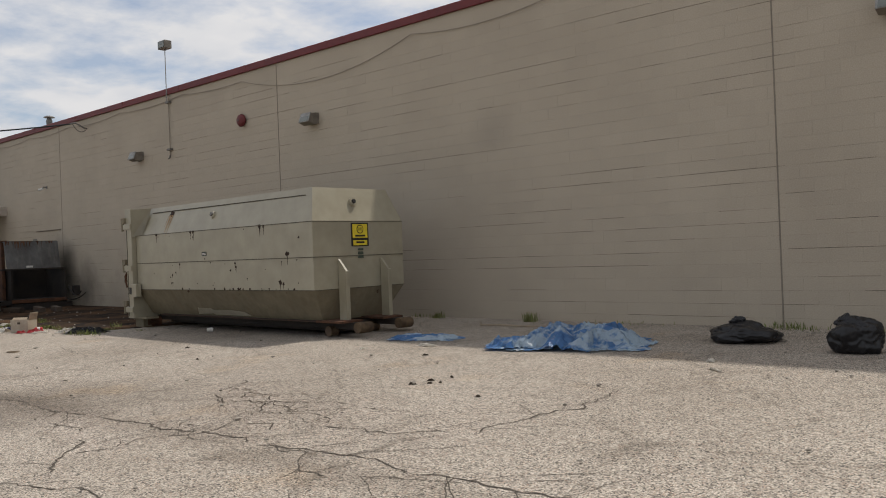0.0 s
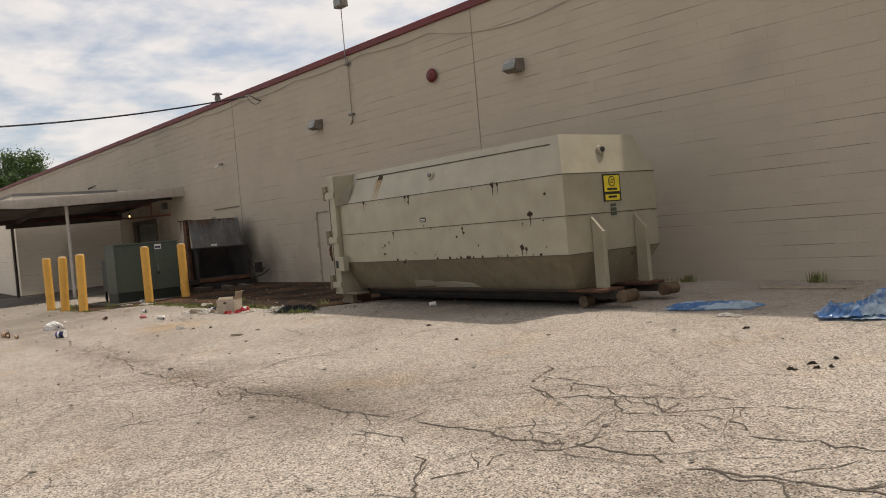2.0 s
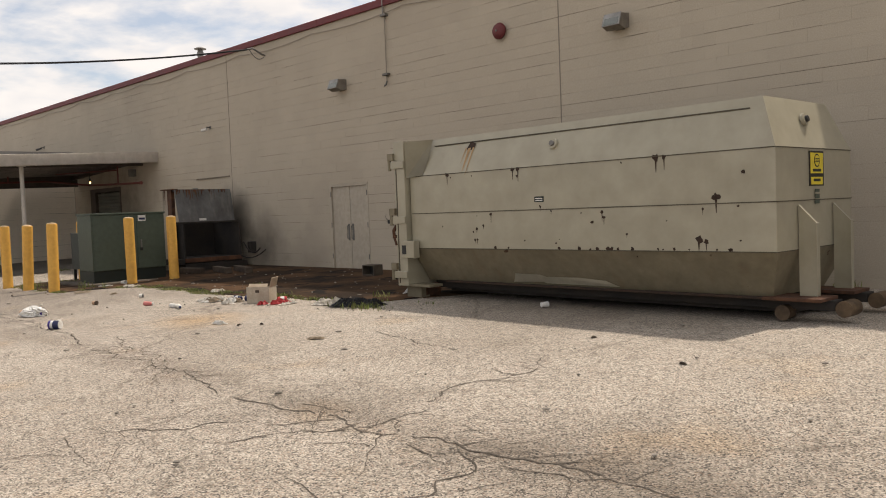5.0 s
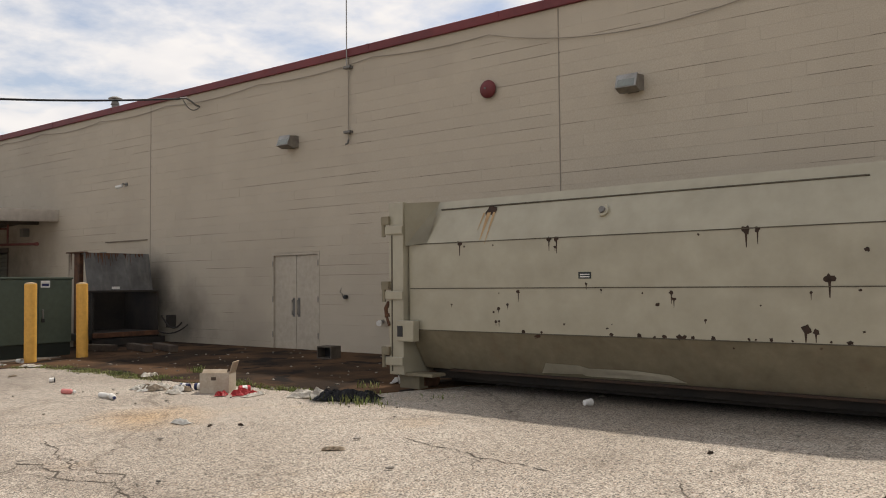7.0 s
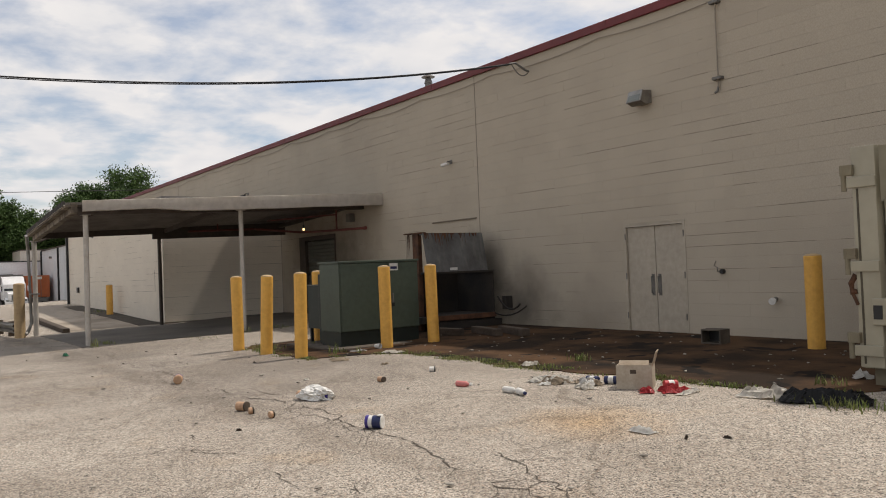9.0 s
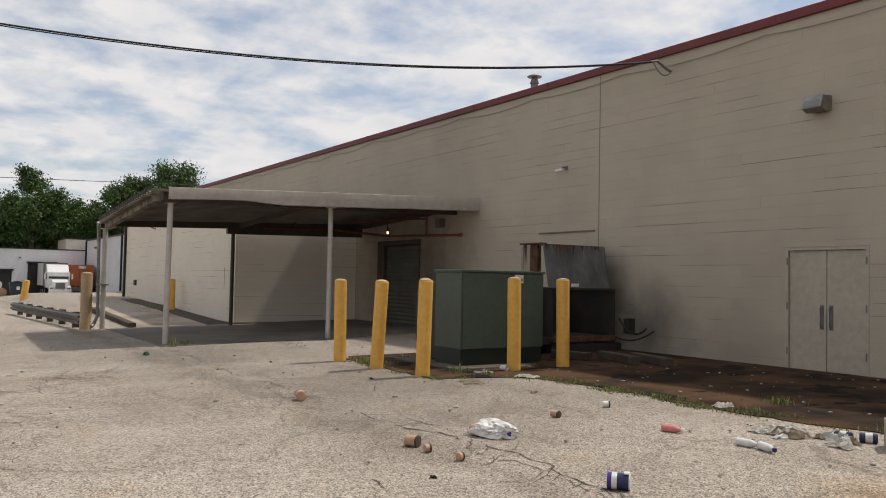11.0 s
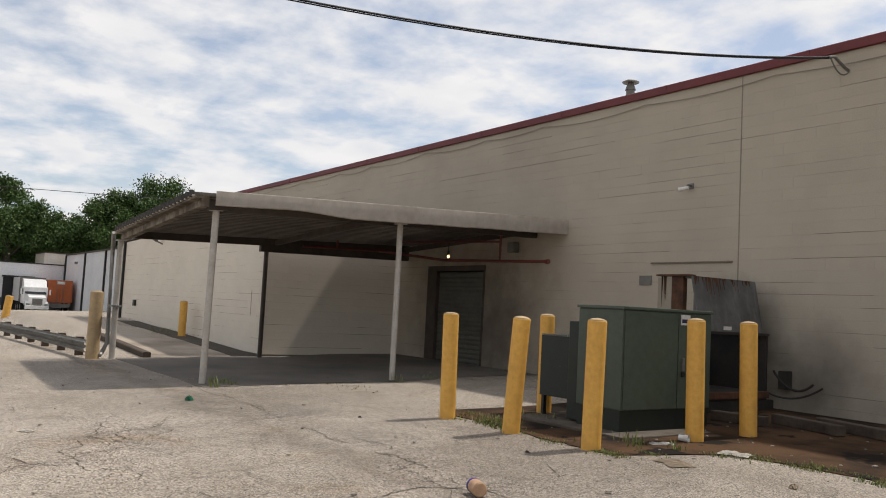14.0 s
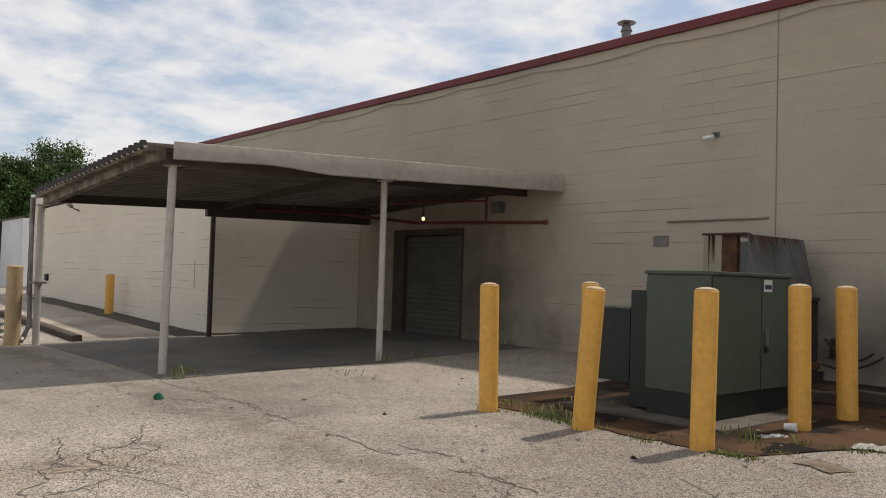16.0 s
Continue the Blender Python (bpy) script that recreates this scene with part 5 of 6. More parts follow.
bell = thing("alarm_bell", "round dark red fire alarm gong on the wall", "bell", (-17.4, WALL_Y, 4.79))
part("gong", lathe([(0.155, 0.0), (0.16, 0.03), (0.13, 0.075), (0.07, 0.1), (0.01, 0.105)], 24, m=Matrix.Rotation(radians(90), 4, "X") @ Matrix.Translation((0, 0, 0.05))), M_RED, bell, smooth=True)
part("back_box", rod((0, 0, 0), (0, -0.06, 0), 0.1), M_RED, bell)
part("nut", rod((0, -0.15, 0), (0, -0.17, 0), 0.02, seg=8), M_GREY, bell)
for cx, cz, ln in ((-28.72, 3.99, 0.14), (-42.2, 4.5, 0.3)):
    c = thing("wall_camera", "small pale spotlight on a bracket" if ln < 0.3 else "small dark lamp on a bracket", "lamp", (cx, WALL_Y, cz))
    mt = M_WHITE if ln < 0.3 else M_BLACK
    part("bracket", tube([(0, 0, 0.05), (0, -0.12, 0.06), (-0.03, -0.14, 0.0)], 0.018), M_GREY, c)
    part("head", rod((0.03, -0.14, 0.0), (-ln, -0.2, -0.03), 0.035, 0.045), mt, c)
    part("plate", box(-0.05, 0.05, -0.02, 0, 0.0, 0.1, 0.008), M_GREY, c)
wl_ = thing("wall_camera", "small lamp on a bracket on the wing wall", "lamp", (-49.4, WING_Y, 3.3))
part("bracket", tube([(0, 0, 0.0), (0, -0.2, 0.08), (0.1, -0.28, 0.12)], 0.025), M_GREY, wl_)
part("head", rod((0.1, -0.28, 0.12), (-0.12, -0.3, 0.2), 0.06, 0.08), M_GREY, wl_)
wb_ = thing("wall_box", "small black box low on the wing wall", "box", (-52.7, WING_Y, 1.06))
part("case", box(-0.14, 0.14, -0.08, 0, -0.12, 0.12, 0.01), M_BLACK, wb_)
dj = thing("control_joint", "dark open joint in the wing wall", "joint", kind="structure")
part("slit", box(-40.26, -40.235, WING_Y - 0.004, WING_Y + 0.002, 1.0, 1.7), M_SEALANT, dj)

mast = thing("mast_lamp", "floodlight on a thin mast above the parapet, fed by a conduit", "lamp")
part("conduit", rod((-20.78, WALL_Y - 0.04, 4.28), (-20.78, WALL_Y - 0.04, 5.95), 0.012), M_CABLE, mast)
part("mast", rod((-20.78, WALL_Y - 0.09, 5.75), (-20.78, WALL_Y - 0.09, 7.22), 0.012), M_GALV, mast)
for cz in (4.42, 5.72):
    part("clamp", box(-20.87, -20.69, WALL_Y - 0.10, WALL_Y, cz, cz + 0.05, 0.008), M_GREY, mast)
part("elbow", tube([(-20.78, WALL_Y - 0.04, 4.3), (-20.8, WALL_Y - 0.05, 4.22), (-20.84, WALL_Y - 0.07, 4.2)], 0.02), M_GREY, mast)
head = part("lamp_head", box(-20.96, -20.60, WALL_Y - 0.20, WALL_Y + 0.02, 7.2, 7.42, 0.02), M_LAMPHOUSE, mast)
part("lens", box(-20.93, -20.63, WALL_Y - 0.212, WALL_Y - 0.202, 7.23, 7.39), M_LENS, head)
vent = thing("roof_vent", "galvanised roof vent pipe with a flat cap", "vent")
part("pipe", rod((-31.8, 14.1, WALL_TOP - 0.25), (-31.8, 14.1, 6.88), 0.10, seg=18), M_GREY, vent)
part("cap", lathe([(0.19, 6.97), (0.2, 6.99), (0.1, 7.04), (0.02, 7.05)], 18, m=Matrix.Translation((-31.8, 14.1, 0))), M_GALV, vent)
part("collar", rod((-31.8, 14.1, 6.80), (-31.8, 14.1, 6.97), 0.125, 0.07, seg=18), M_GREY, vent)
# cable slung under the coping
cable = thing("wall_cable", "thin grey cable slung in loops under the coping", "cable")
stops = [(-17.4, 5.76, 0.44), (-11.6, 5.76, 0.16), (-8.0, 5.78, 0.2), (-3.0, 5.78, 0.2), (2.5, 5.8, 0)]
for (a, za, sg), (b, zb, _) in zip(stops, stops[1:]):
    part("span", tube(sagging((a, WALL_Y - 0.03, za), (b, WALL_Y - 0.03, zb), sg, 20), 0.008, 6), M_CABLE, cable)
rng = random.Random(9)
x, za = -17.4, 5.76
while x > -60:
    nx, nz = x - rng.uniform(2.0, 3.6), 5.86 + rng.uniform(-0.03, 0.04)
    part("span", tube(sagging((x, WALL_Y - 0.03, za), (nx, WALL_Y - 0.03, nz), rng.uniform(0.05, 0.12), 12), 0.008, 6), M_CABLE, cable)
    x, za = nx, nz
# service wire
wire = thing("service_wire", "thick black service wire strung to the wall", "wire")
A = Vector((-25.67, WALL_Y - 0.05, 5.74))
part("strand", tube(sagging(A + Vector((-0.04, -0.45, 0.02)), (-29.95, -17.0, 8.69), 2.15, 60), 0.014, 8), M_BLACK, wire)
part("strand", tube(sagging(A + Vector((-0.04, -0.45, 0.0)), (-29.95, -17.0, 8.65), 2.15, 60), 0.009, 8), M_BLACK, wire)
part("anchor", tube([A + Vector((0, 0.05, -0.1)), A + Vector((0.0, -0.05, -0.08)), A + Vector((-0.03, -0.3, 0.06)), A + Vector((-0.04, -0.46, 0.02))], 0.025), M_GREY, wire, "weather head and hook")
part("drip_loop", tube(sagging(A + Vector((-0.04, -0.4, 0.03)), A + Vector((0.05, -0.02, -0.15)), 0.14, 10), 0.012), M_GREY, wire)
pole = thing("utility_pole", "weathered timber utility pole", "pole")
part("shaft", rod((-29.95, -17.0, -0.6), (-29.95, -17.0, 9.3), 0.16, 0.11), M_WOOD, pole)
far_wire = thing("power_line", "thin power line strung far across the lot", "wire")
part("strand", tube(sagging((-95.0, -25.0, 8.7), (-95.0, 42.0, 11.2), 0.25, 30), 0.03, 6), M_BLACK, far_wire)
pp = thing("utility_pole", "far weathered timber utility pole", "pole")
part("shaft", rod((-95.0, -25.0, -1.5), (-95.0, -25.0, 9.2), 0.16, 0.11), M_WOOD, pp)

# little fittings beside the double door
tap = thing("wall_pipe", "capped pipe stub low on the wall", "pipe", (-19.92, WALL_Y, 0.70))
part("stub", rod((0, 0.0, 0), (0.05, -0.16, -0.03), 0.035), M_GREY, tap)
part("cap", rod((0.04, -0.14, -0.026), (0.05, -0.19, -0.035), 0.055, seg=12), M_WHITE, tap)
bz = thing("alarm_box", "small dark buzzer and bent wire beside the door", "alarm", (-20.88, WALL_Y, 1.16))
part("knob", rod((0, 0, 0), (0, -0.07, 0), 0.04), M_BLACK, bz)
part("wire", tube([(-0.14, -0.01, 0.18), (-0.18, -0.02, 0.1), (-0.1, -0.02, 0.06), (-0.12, -0.02, 0.0), (0, -0.02, 0.0)], 0.007, 6), M_GREY, bz)
fdc = thing("pipe_inlet", "dark red capped fire inlet low on the wall", "pipe", (-17.5, WALL_Y, 0.9))
part("body", rod((0, 0, 0), (0, -0.2, -0.02), 0.075), M_RED, fdc)
part("cap", rod((0, -0.2, -0.02), (0, -0.25, -0.025), 0.095, seg=14), M_RED, fdc)


# ---- clutter ----
def lay(name, label, cat, x, y, turn=0.0, lift_=0.0, group="", size=1.0):
    extra = 0.012 if (-29.5 < x < -16.6 and y > 7.9) else 0.0
    ob = thing(name, label, cat, (x, y, ground_z(x, y) + extra + lift_ * size), turn, group)
    ob.scale = (size, size, size)
    return ob


def crumpled(w, d, h, seed, nx=34, ny=24, flat=0.0, soft=False):
    """Sheet goods thrown down: folds and ridges over a ragged outline, lying on the ground."""
    bm = bmesh.new()
    o = Vector((seed * 3.1, seed * 1.7, seed))
    rows = []
    for j in range(ny + 1):
        row = []
        for i in range(nx + 1):
            u, v = i / nx * 2 - 1, j / ny * 2 - 1
            a = math.atan2(v, u)
            rim = 1 + 0.22 * noise.noise((math.cos(a) * 1.4 + seed, math.sin(a) * 1.4, seed)) + 0.10 * noise.noise((math.cos(a) * 5, math.sin(a) * 5, seed))
            p = Vector((u * w / 2 * rim, v * d / 2 * rim, 0))
            p += 0.12 * h * Vector((noise.noise(Vector((u * 3, v * 3, 1)) + o), noise.noise(Vector((u * 3, v * 3, 8)) + o), 0))
            n1 = 1 - abs(noise.noise(Vector((u * 1.9, v * 1.9, 0)) + o)) * 2
            n2 = 1 - abs(noise.noise(Vector((u * 4.6, v * 4.6, 3)) + o)) * 2
            n3 = 1 - abs(noise.noise(Vector((u * 9, v * 9, 3)) + o)) * 2.4
            edge = min(1.0, 2.6 * (1 - max(abs(u), abs(v))))
            p.z = 0.006 + h * (0.15 + 0.85 * edge) * max(0.0, (1 - flat) * (0.45 * max(0, n1) + 0.35 * max(0, n2) + 0.20 * n3)) * (0.35 + 0.65 * edge)
            if soft:
                q = Vector((u * 0.5 * w, v * 0.5 * d, 0)) + o
                q += 0.18 * Vector((noise.noise(q * 2.1), noise.noise(q * 2.1 + Vector((9, 4, 1))), 0))
                hump = 0.5 + 0.7 * noise.noise(q * 1.7)
                ridge = max(0.0, 1 - abs(noise.noise(q * 2.6)) * 2.6)
                crease = max(0.0, 1 - abs(noise.noise(q * 5.5 + Vector((3, 1, 0)))) * 2.4)
                small = max(0.0, 1 - abs(noise.noise(q * 12.0 + Vector((1, 7, 0)))) * 2.2)
                r2 = min(1.0, math.hypot(u * (0.8 + 0.2 * abs(v)), v * (0.8 + 0.2 * abs(u))))
                fall = (1 - r2 * r2) ** 0.55
                p.z = 0.006 + h * ((0.12 + 0.88 * fall) * (0.30 * max(0, hump) + 0.34 * ridge * max(0.1, hump) + 0.26 * crease) + 0.09 * small * (0.4 + 0.6 * fall)) * min(1.0, (1 - max(abs(u), abs(v))) * 9 + 0.12)
                p.x += 0.10 * h * noise.noise(q * 6.0)
                p.y += 0.10 * h * noise.noise(q * 6.0 + Vector((5, 5, 5)))
            row.append(bm.verts.new(p))
        rows.append(row)
    for j in range(ny):
        for i in range(nx):
            bm.faces.new((rows[j][i], rows[j][i + 1], rows[j + 1][i + 1], rows[j + 1][i]))
    bmesh.ops.solidify(bm, geom=bm.faces[:], thickness=-0.003)
    return bm


def facets(w, d, h, seed, nx, ny):
    """Stiff sheeting thrown down: flat facets that meet in sharp folds, over a ragged outline."""
    bm = bmesh.new()
    h = min(h, 0.45 * min(w, d))
    r = random.Random(seed)
    tents = [(r.uniform(-0.75, 0.75), r.uniform(-0.6, 0.6), r.uniform(0, math.pi), r.uniform(0.3, 1.0), r.uniform(2.2, 6.5)) for _ in range(54)]
    rows = []
    for j in range(ny + 1):
        row = []
        for i in range(nx + 1):
            u, v = i / nx * 2 - 1, j / ny * 2 - 1
            a = math.atan2(v, u)
            rim = 1 + 0.20 * noise.noise((math.cos(a) * 1.6 + seed, math.sin(a) * 1.6, seed)) + 0.12 * noise.noise((math.cos(a) * 5, math.sin(a) * 5, seed))
            inner = min(1.0, 3.0 * (1 - math.hypot(u, v) / 1.25)) if math.hypot(u, v) < 1.25 else 0.0
            z = 0.05
            for cu, cv, ang, top, steep in tents:
                du, dv = u - cu, v - cv
                along, across = du * math.cos(ang) + dv * math.sin(ang), -du * math.sin(ang) + dv * math.cos(ang)
                z = max(z, top - steep * abs(across) - 0.9 * abs(along))
            z *= max(0.08, inner)
            jit = 0.35 * w / nx
            row.append(bm.verts.new((u * w / 2 * rim + r.uniform(-jit, jit), v * d / 2 * rim + r.uniform(-jit, jit), 0.006 + h * max(0.0, z + r.uniform(-0.035, 0.05)))))
        rows.append(row)
    for j in range(ny):
        for i in range(nx):
            q = (rows[j][i], rows[j][i + 1], rows[j + 1][i + 1], rows[j + 1][i])
            bm.faces.new(q[:3])
            bm.faces.new((q[0], q[2], q[3]))
    bmesh.ops.solidify(bm, geom=bm.faces[:], thickness=-0.003)
    return bm


def lumpy(rx, ry, rz, seed, sub=4, rough=0.25, fine=0.1):
    """A filled sack: a pinched, creased ball that sits flat."""
    bm = bmesh.new()
    bmesh.ops.create_icosphere(bm, subdivisions=sub, radius=1)
    o = Vector((seed, seed * 2.3, seed * 0.7))
    for v in bm.verts:
        p = v.co.copy()
        k = 1 + rough * noise.noise(p * 1.3 + o) + fine * (1 - 2 * abs(noise.noise(p * 3.2 + o * 2))) + 0.4 * fine * (1 - 2 * abs(noise.noise(p * 7.5 + o)))
        q = p * k
        v.co = Vector((q.x * rx, q.y * ry, max(0.004, (q.z + 0.72) * rz)))
    return bm


def bottle(bm_r, length, neck=0.4, m=Matrix()):
    r = bm_r
    return lathe([(r * 0.9, 0), (r, 0.006), (r, length * 0.7), (r * neck, length * 0.88), (r * neck, length), (r * neck * 0.9, length)], 18, m=m)


LYING = Matrix.Rotation(radians(90), 4, "Y")

tp = lay("tarpaulin", "crumpled blue tarpaulin heaped on the asphalt", "tarp", -6.25, 10.0, 20)
part("sheet", facets(1.75, 1.5, 0.30, 2.0, 46, 38), M_TARP, tp, smooth=False)
fold = part("folded_edge", facets(0.95, 0.5, 0.18, 9.0, 26, 14), M_TARP, tp, smooth=False)
fold.location = (-0.75, -0.45, 0.012)
tp2 = lay("tarpaulin", "flat folded piece of blue tarpaulin", "tarp", -8.85, 9.65, 18)
part("sheet", facets(1.15, 0.5, 0.09, 5.0, 24, 12), M_TARP, tp2)
for (bx, by, rx, ry, rz, sd, lb) in ((-4.42, 10.95, 0.38, 0.28, 0.14, 1.0, "slumped black plastic rubbish bag"), (-2.98, 10.45, 0.25, 0.22, 0.22, 4.0, "full black plastic rubbish bag")):
    b = lay("rubbish_bag", lb, "bag", bx, by, 12)
    part("sack", lumpy(rx, ry, rz, sd, 5, 0.35, 0.12), M_BAG, b, smooth=True)
    part("knot", lumpy(0.08, 0.06, 0.07, sd + 3, 3, 0.5, 0.3), M_BAG, b).location = (-0.1, 0.02, rz * 1.35)
bb = lay("rubbish_bag", "flattened torn black rubbish bag", "bag", -16.45, 8.02, 25)
part("sack", facets(0.85, 0.42, 0.13, 7.0, 30, 18), M_BAG, bb)
pw = lay("paper_heap", "crumpled white paper beside the black bag", "paper", -17.0, 7.9, 10)
part("sheet", facets(0.5, 0.3, 0.15, 3.0, 12, 9), M_PAPER, pw)
st = lay("stick", "long thin bare stick on the asphalt", "stick", -8.6, 11.5, 4)
part("shaft", tube([(-0.62, 0.05, 0.06), (-0.6, 0, 0.02), (-0.2, 0.02, 0.03), (0.2, -0.02, 0.02), (0.7, 0.02, 0.025)], 0.013, 7), M_CARD, st)

# cardboard box, open and leaning
cb = lay("cardboard_box", "open damp cardboard box with raised flaps", "box", -18.4, 7.6, 35)
bm = bmesh.new()
cb.scale = (0.8, 0.8, 0.85)
for q in ((-0.24, 0.24, -0.2, -0.19, 0.0, 0.31), (-0.24, 0.24, 0.19, 0.2, 0.0, 0.29), (-0.24, -0.23, -0.19, 0.19, 0.0, 0.3), (0.23, 0.24, -0.19, 0.19, 0.0, 0.3), (-0.23, 0.23, -0.19, 0.19, 0.0, 0.012)):
    box(*q, bm=bm)
part("carton", bm, M_CARDPALE := material("pale cardboard", (0.47, 0.41, 0.33), (0.36, 0.30, 0.23), rough=0.9, grain=30, patch=6, bump=0.08), cb)
part("flap", prism([(0.235, 0.30), (0.245, 0.30), (0.30, 0.47), (0.29, 0.475)], -0.17, 0.18, "y"), M_CARD, cb, "torn stained flap")
part("flap", prism([(-0.2, 0.31), (-0.19, 0.31), (-0.12, 0.36), (-0.13, 0.365)], -0.2, 0.2, "x"), M_CARD, cb)
part("stain", box(-0.05, 0.03, -0.204, -0.2, 0.2, 0.25), M_WOOD, cb)
sb = lay("grey_crate", "small grey box with a dark open front", "box", -20.28, 11.5, 5, size=0.68)
bm = bmesh.new()
for q in ((-0.25, 0.25, -0.2, 0.2, 0.30, 0.33), (-0.25, -0.22, -0.2, 0.2, 0, 0.3), (0.22, 0.25, -0.2, 0.2, 0, 0.3), (-0.22, 0.22, 0.17, 0.2, 0.0, 0.3), (-0.22, 0.22, -0.2, 0.17, 0.0, 0.03)):
    box(*q, bm=bm)
part("shell", bm, M_CONCRETE_DIRTY, sb)
# black slab that paints the shade inside the open front
part("lining", box(-0.215, 0.215, 0.1, 0.165, 0.035, 0.295), M_BLACK, sb)

# jars, tubs, cups
jar = lay("plastic_jar", "white jar with purple lid and navy label lying on its side", "jar", -18.85, 4.55, 40, 0.085, size=0.72)
part("tub", lathe([(0.07, -0.11), (0.084, -0.10), (0.084, 0.08), (0.08, 0.085)], 22, m=LYING), M_WHITE, jar)
part("lid", lathe([(0.075, -0.145), (0.088, -0.14), (0.088, -0.10), (0.08, -0.098)], 22, m=LYING), M_PURPLE, jar)
part("label_wrap", lathe([(0.0852, -0.045), (0.0855, -0.045), (0.0855, 0.07), (0.0852, 0.07)], 22, m=LYING), M_NAVY, jar)
part("label_field", prism([(0.02, -0.0), (0.075, 0.0), (0.075, 0.01), (0.02, 0.01)], -0.05, 0.05, "y"), M_WHITE, jar).location = (0, 0, 0.083)
jar2 = lay("plastic_jar", "tan jar with purple lid lying on the asphalt", "jar", -24.15, 4.3, 160, 0.085, size=0.75)
part("tub", lathe([(0.07, -0.12), (0.085, -0.11), (0.085, 0.09), (0.08, 0.095)], 22, m=LYING), M_TAN, jar2)
part("lid", lathe([(0.075, 0.095), (0.088, 0.10), (0.088, 0.14), (0.08, 0.145)], 22, m=LYING), M_PURPLE, jar2)
wbag = lay("plastic_bag", "torn white plastic bag spilling jars", "bag", -20.95, 4.95, 15, size=0.72)
part("film", lumpy(0.27, 0.17, 0.115, 11.0, 4, 0.45, 0.22), M_WHITE, wbag)
part("torn_edge", facets(0.46, 0.32, 0.16, 13.0, 12, 9), M_WHITE, wbag)
part("jar", lathe([(0.06, -0.1), (0.07, -0.09), (0.07, 0.08), (0.06, 0.085)], 18, m=Matrix.Translation((-0.2, -0.12, 0.075)) @ LYING), M_TAN, wbag, "tan jar")
part("jar_lid", lathe([(0.06, 0.0), (0.074, 0.005), (0.074, 0.04), (0.06, 0.045)], 18, m=Matrix.Translation((0.24, 0.03, 0.09)) @ LYING), M_PURPLE, wbag)
TUBS = ((-21.0, 4.06, 0.065, 0.16, M_TAN, 30), (-20.72, 4.05, 0.045, 0.07, M_TAN, 80), (-20.28, 4.1, 0.045, 0.06, M_TAN, 100), (-21.4, 6.1, 0.045, 0.13, M_TAN, 10), (-21.58, 7.02, 0.045, 0.10, M_BLACK, 60))
for x, y, r, ln, mt, tn in TUBS:
    c = lay("plastic_tub", "black and white tub lying on its side" if mt is M_BLACK else "small tan plastic tub lying on its side", "tub", x, y, tn, r, size=0.8)
    part("body", lathe([(r * 0.9, -ln / 2), (r, -ln / 2 + 0.005), (r, ln / 2 - 0.01), (r * 0.92, ln / 2)], 18, m=LYING), M_WHITE if mt is M_BLACK else mt, c)
    part("rim", lathe([(r * 1.03, ln / 2 - 0.02), (r * 1.05, ln / 2 - 0.015), (r * 1.05, ln / 2), (r, ln / 2 + 0.004)], 18, m=LYING), M_BLACK if mt is M_BLACK else M_WOOD, c)
pb = lay("plastic_bottle", "faded pink plastic bottle lying flat", "bottle", -20.2, 6.45, 15, 0.035)
part("body", bottle(0.036, 0.2, 0.45, LYING), M_REDFADE := material("faded pink plastic", (0.66, 0.22, 0.20), (0.56, 0.18, 0.17), rough=0.5, grain=20, bump=0.02), pb)
part("cap", lathe([(0.02, 0.2), (0.021, 0.2), (0.021, 0.225), (0.015, 0.23)], 14, m=LYING), M_WHITE, pb)
for x, y, tn in ((-19.36, 6.5, 5), (-19.14, 6.52, -20)):
    c = lay("plastic_bottle", "crushed clear-white plastic bottle", "bottle", x, y, tn, 0.035)
    part("body", bottle(0.036, 0.2, 0.5, LYING), M_WHITE, c)
    part("cap", lathe([(0.018, 0.2), (0.02, 0.2), (0.02, 0.22), (0.015, 0.225)], 12, m=LYING), M_NAVY, c)
cup = lay("paper_cup", "white paper cup lying under the container's edge", "cup", -13.77, 9.08, 70, 0.04)
part("cup_body", lathe([(0.03, -0.05), (0.032, -0.048), (0.042, 0.05), (0.044, 0.052), (0.038, 0.05), (0.028, -0.04)], 18, m=LYING), M_WHITE, cup)
cup = lay("paper_cup", "white paper cup beside the transformer bollard", "cup", -25.22, 8.27, 20, 0.045)
part("cup_body", lathe([(0.035, -0.06), (0.036, -0.058), (0.048, 0.06), (0.05, 0.062), (0.044, 0.06), (0.03, -0.05)], 18, m=LYING), M_WHITE, cup)
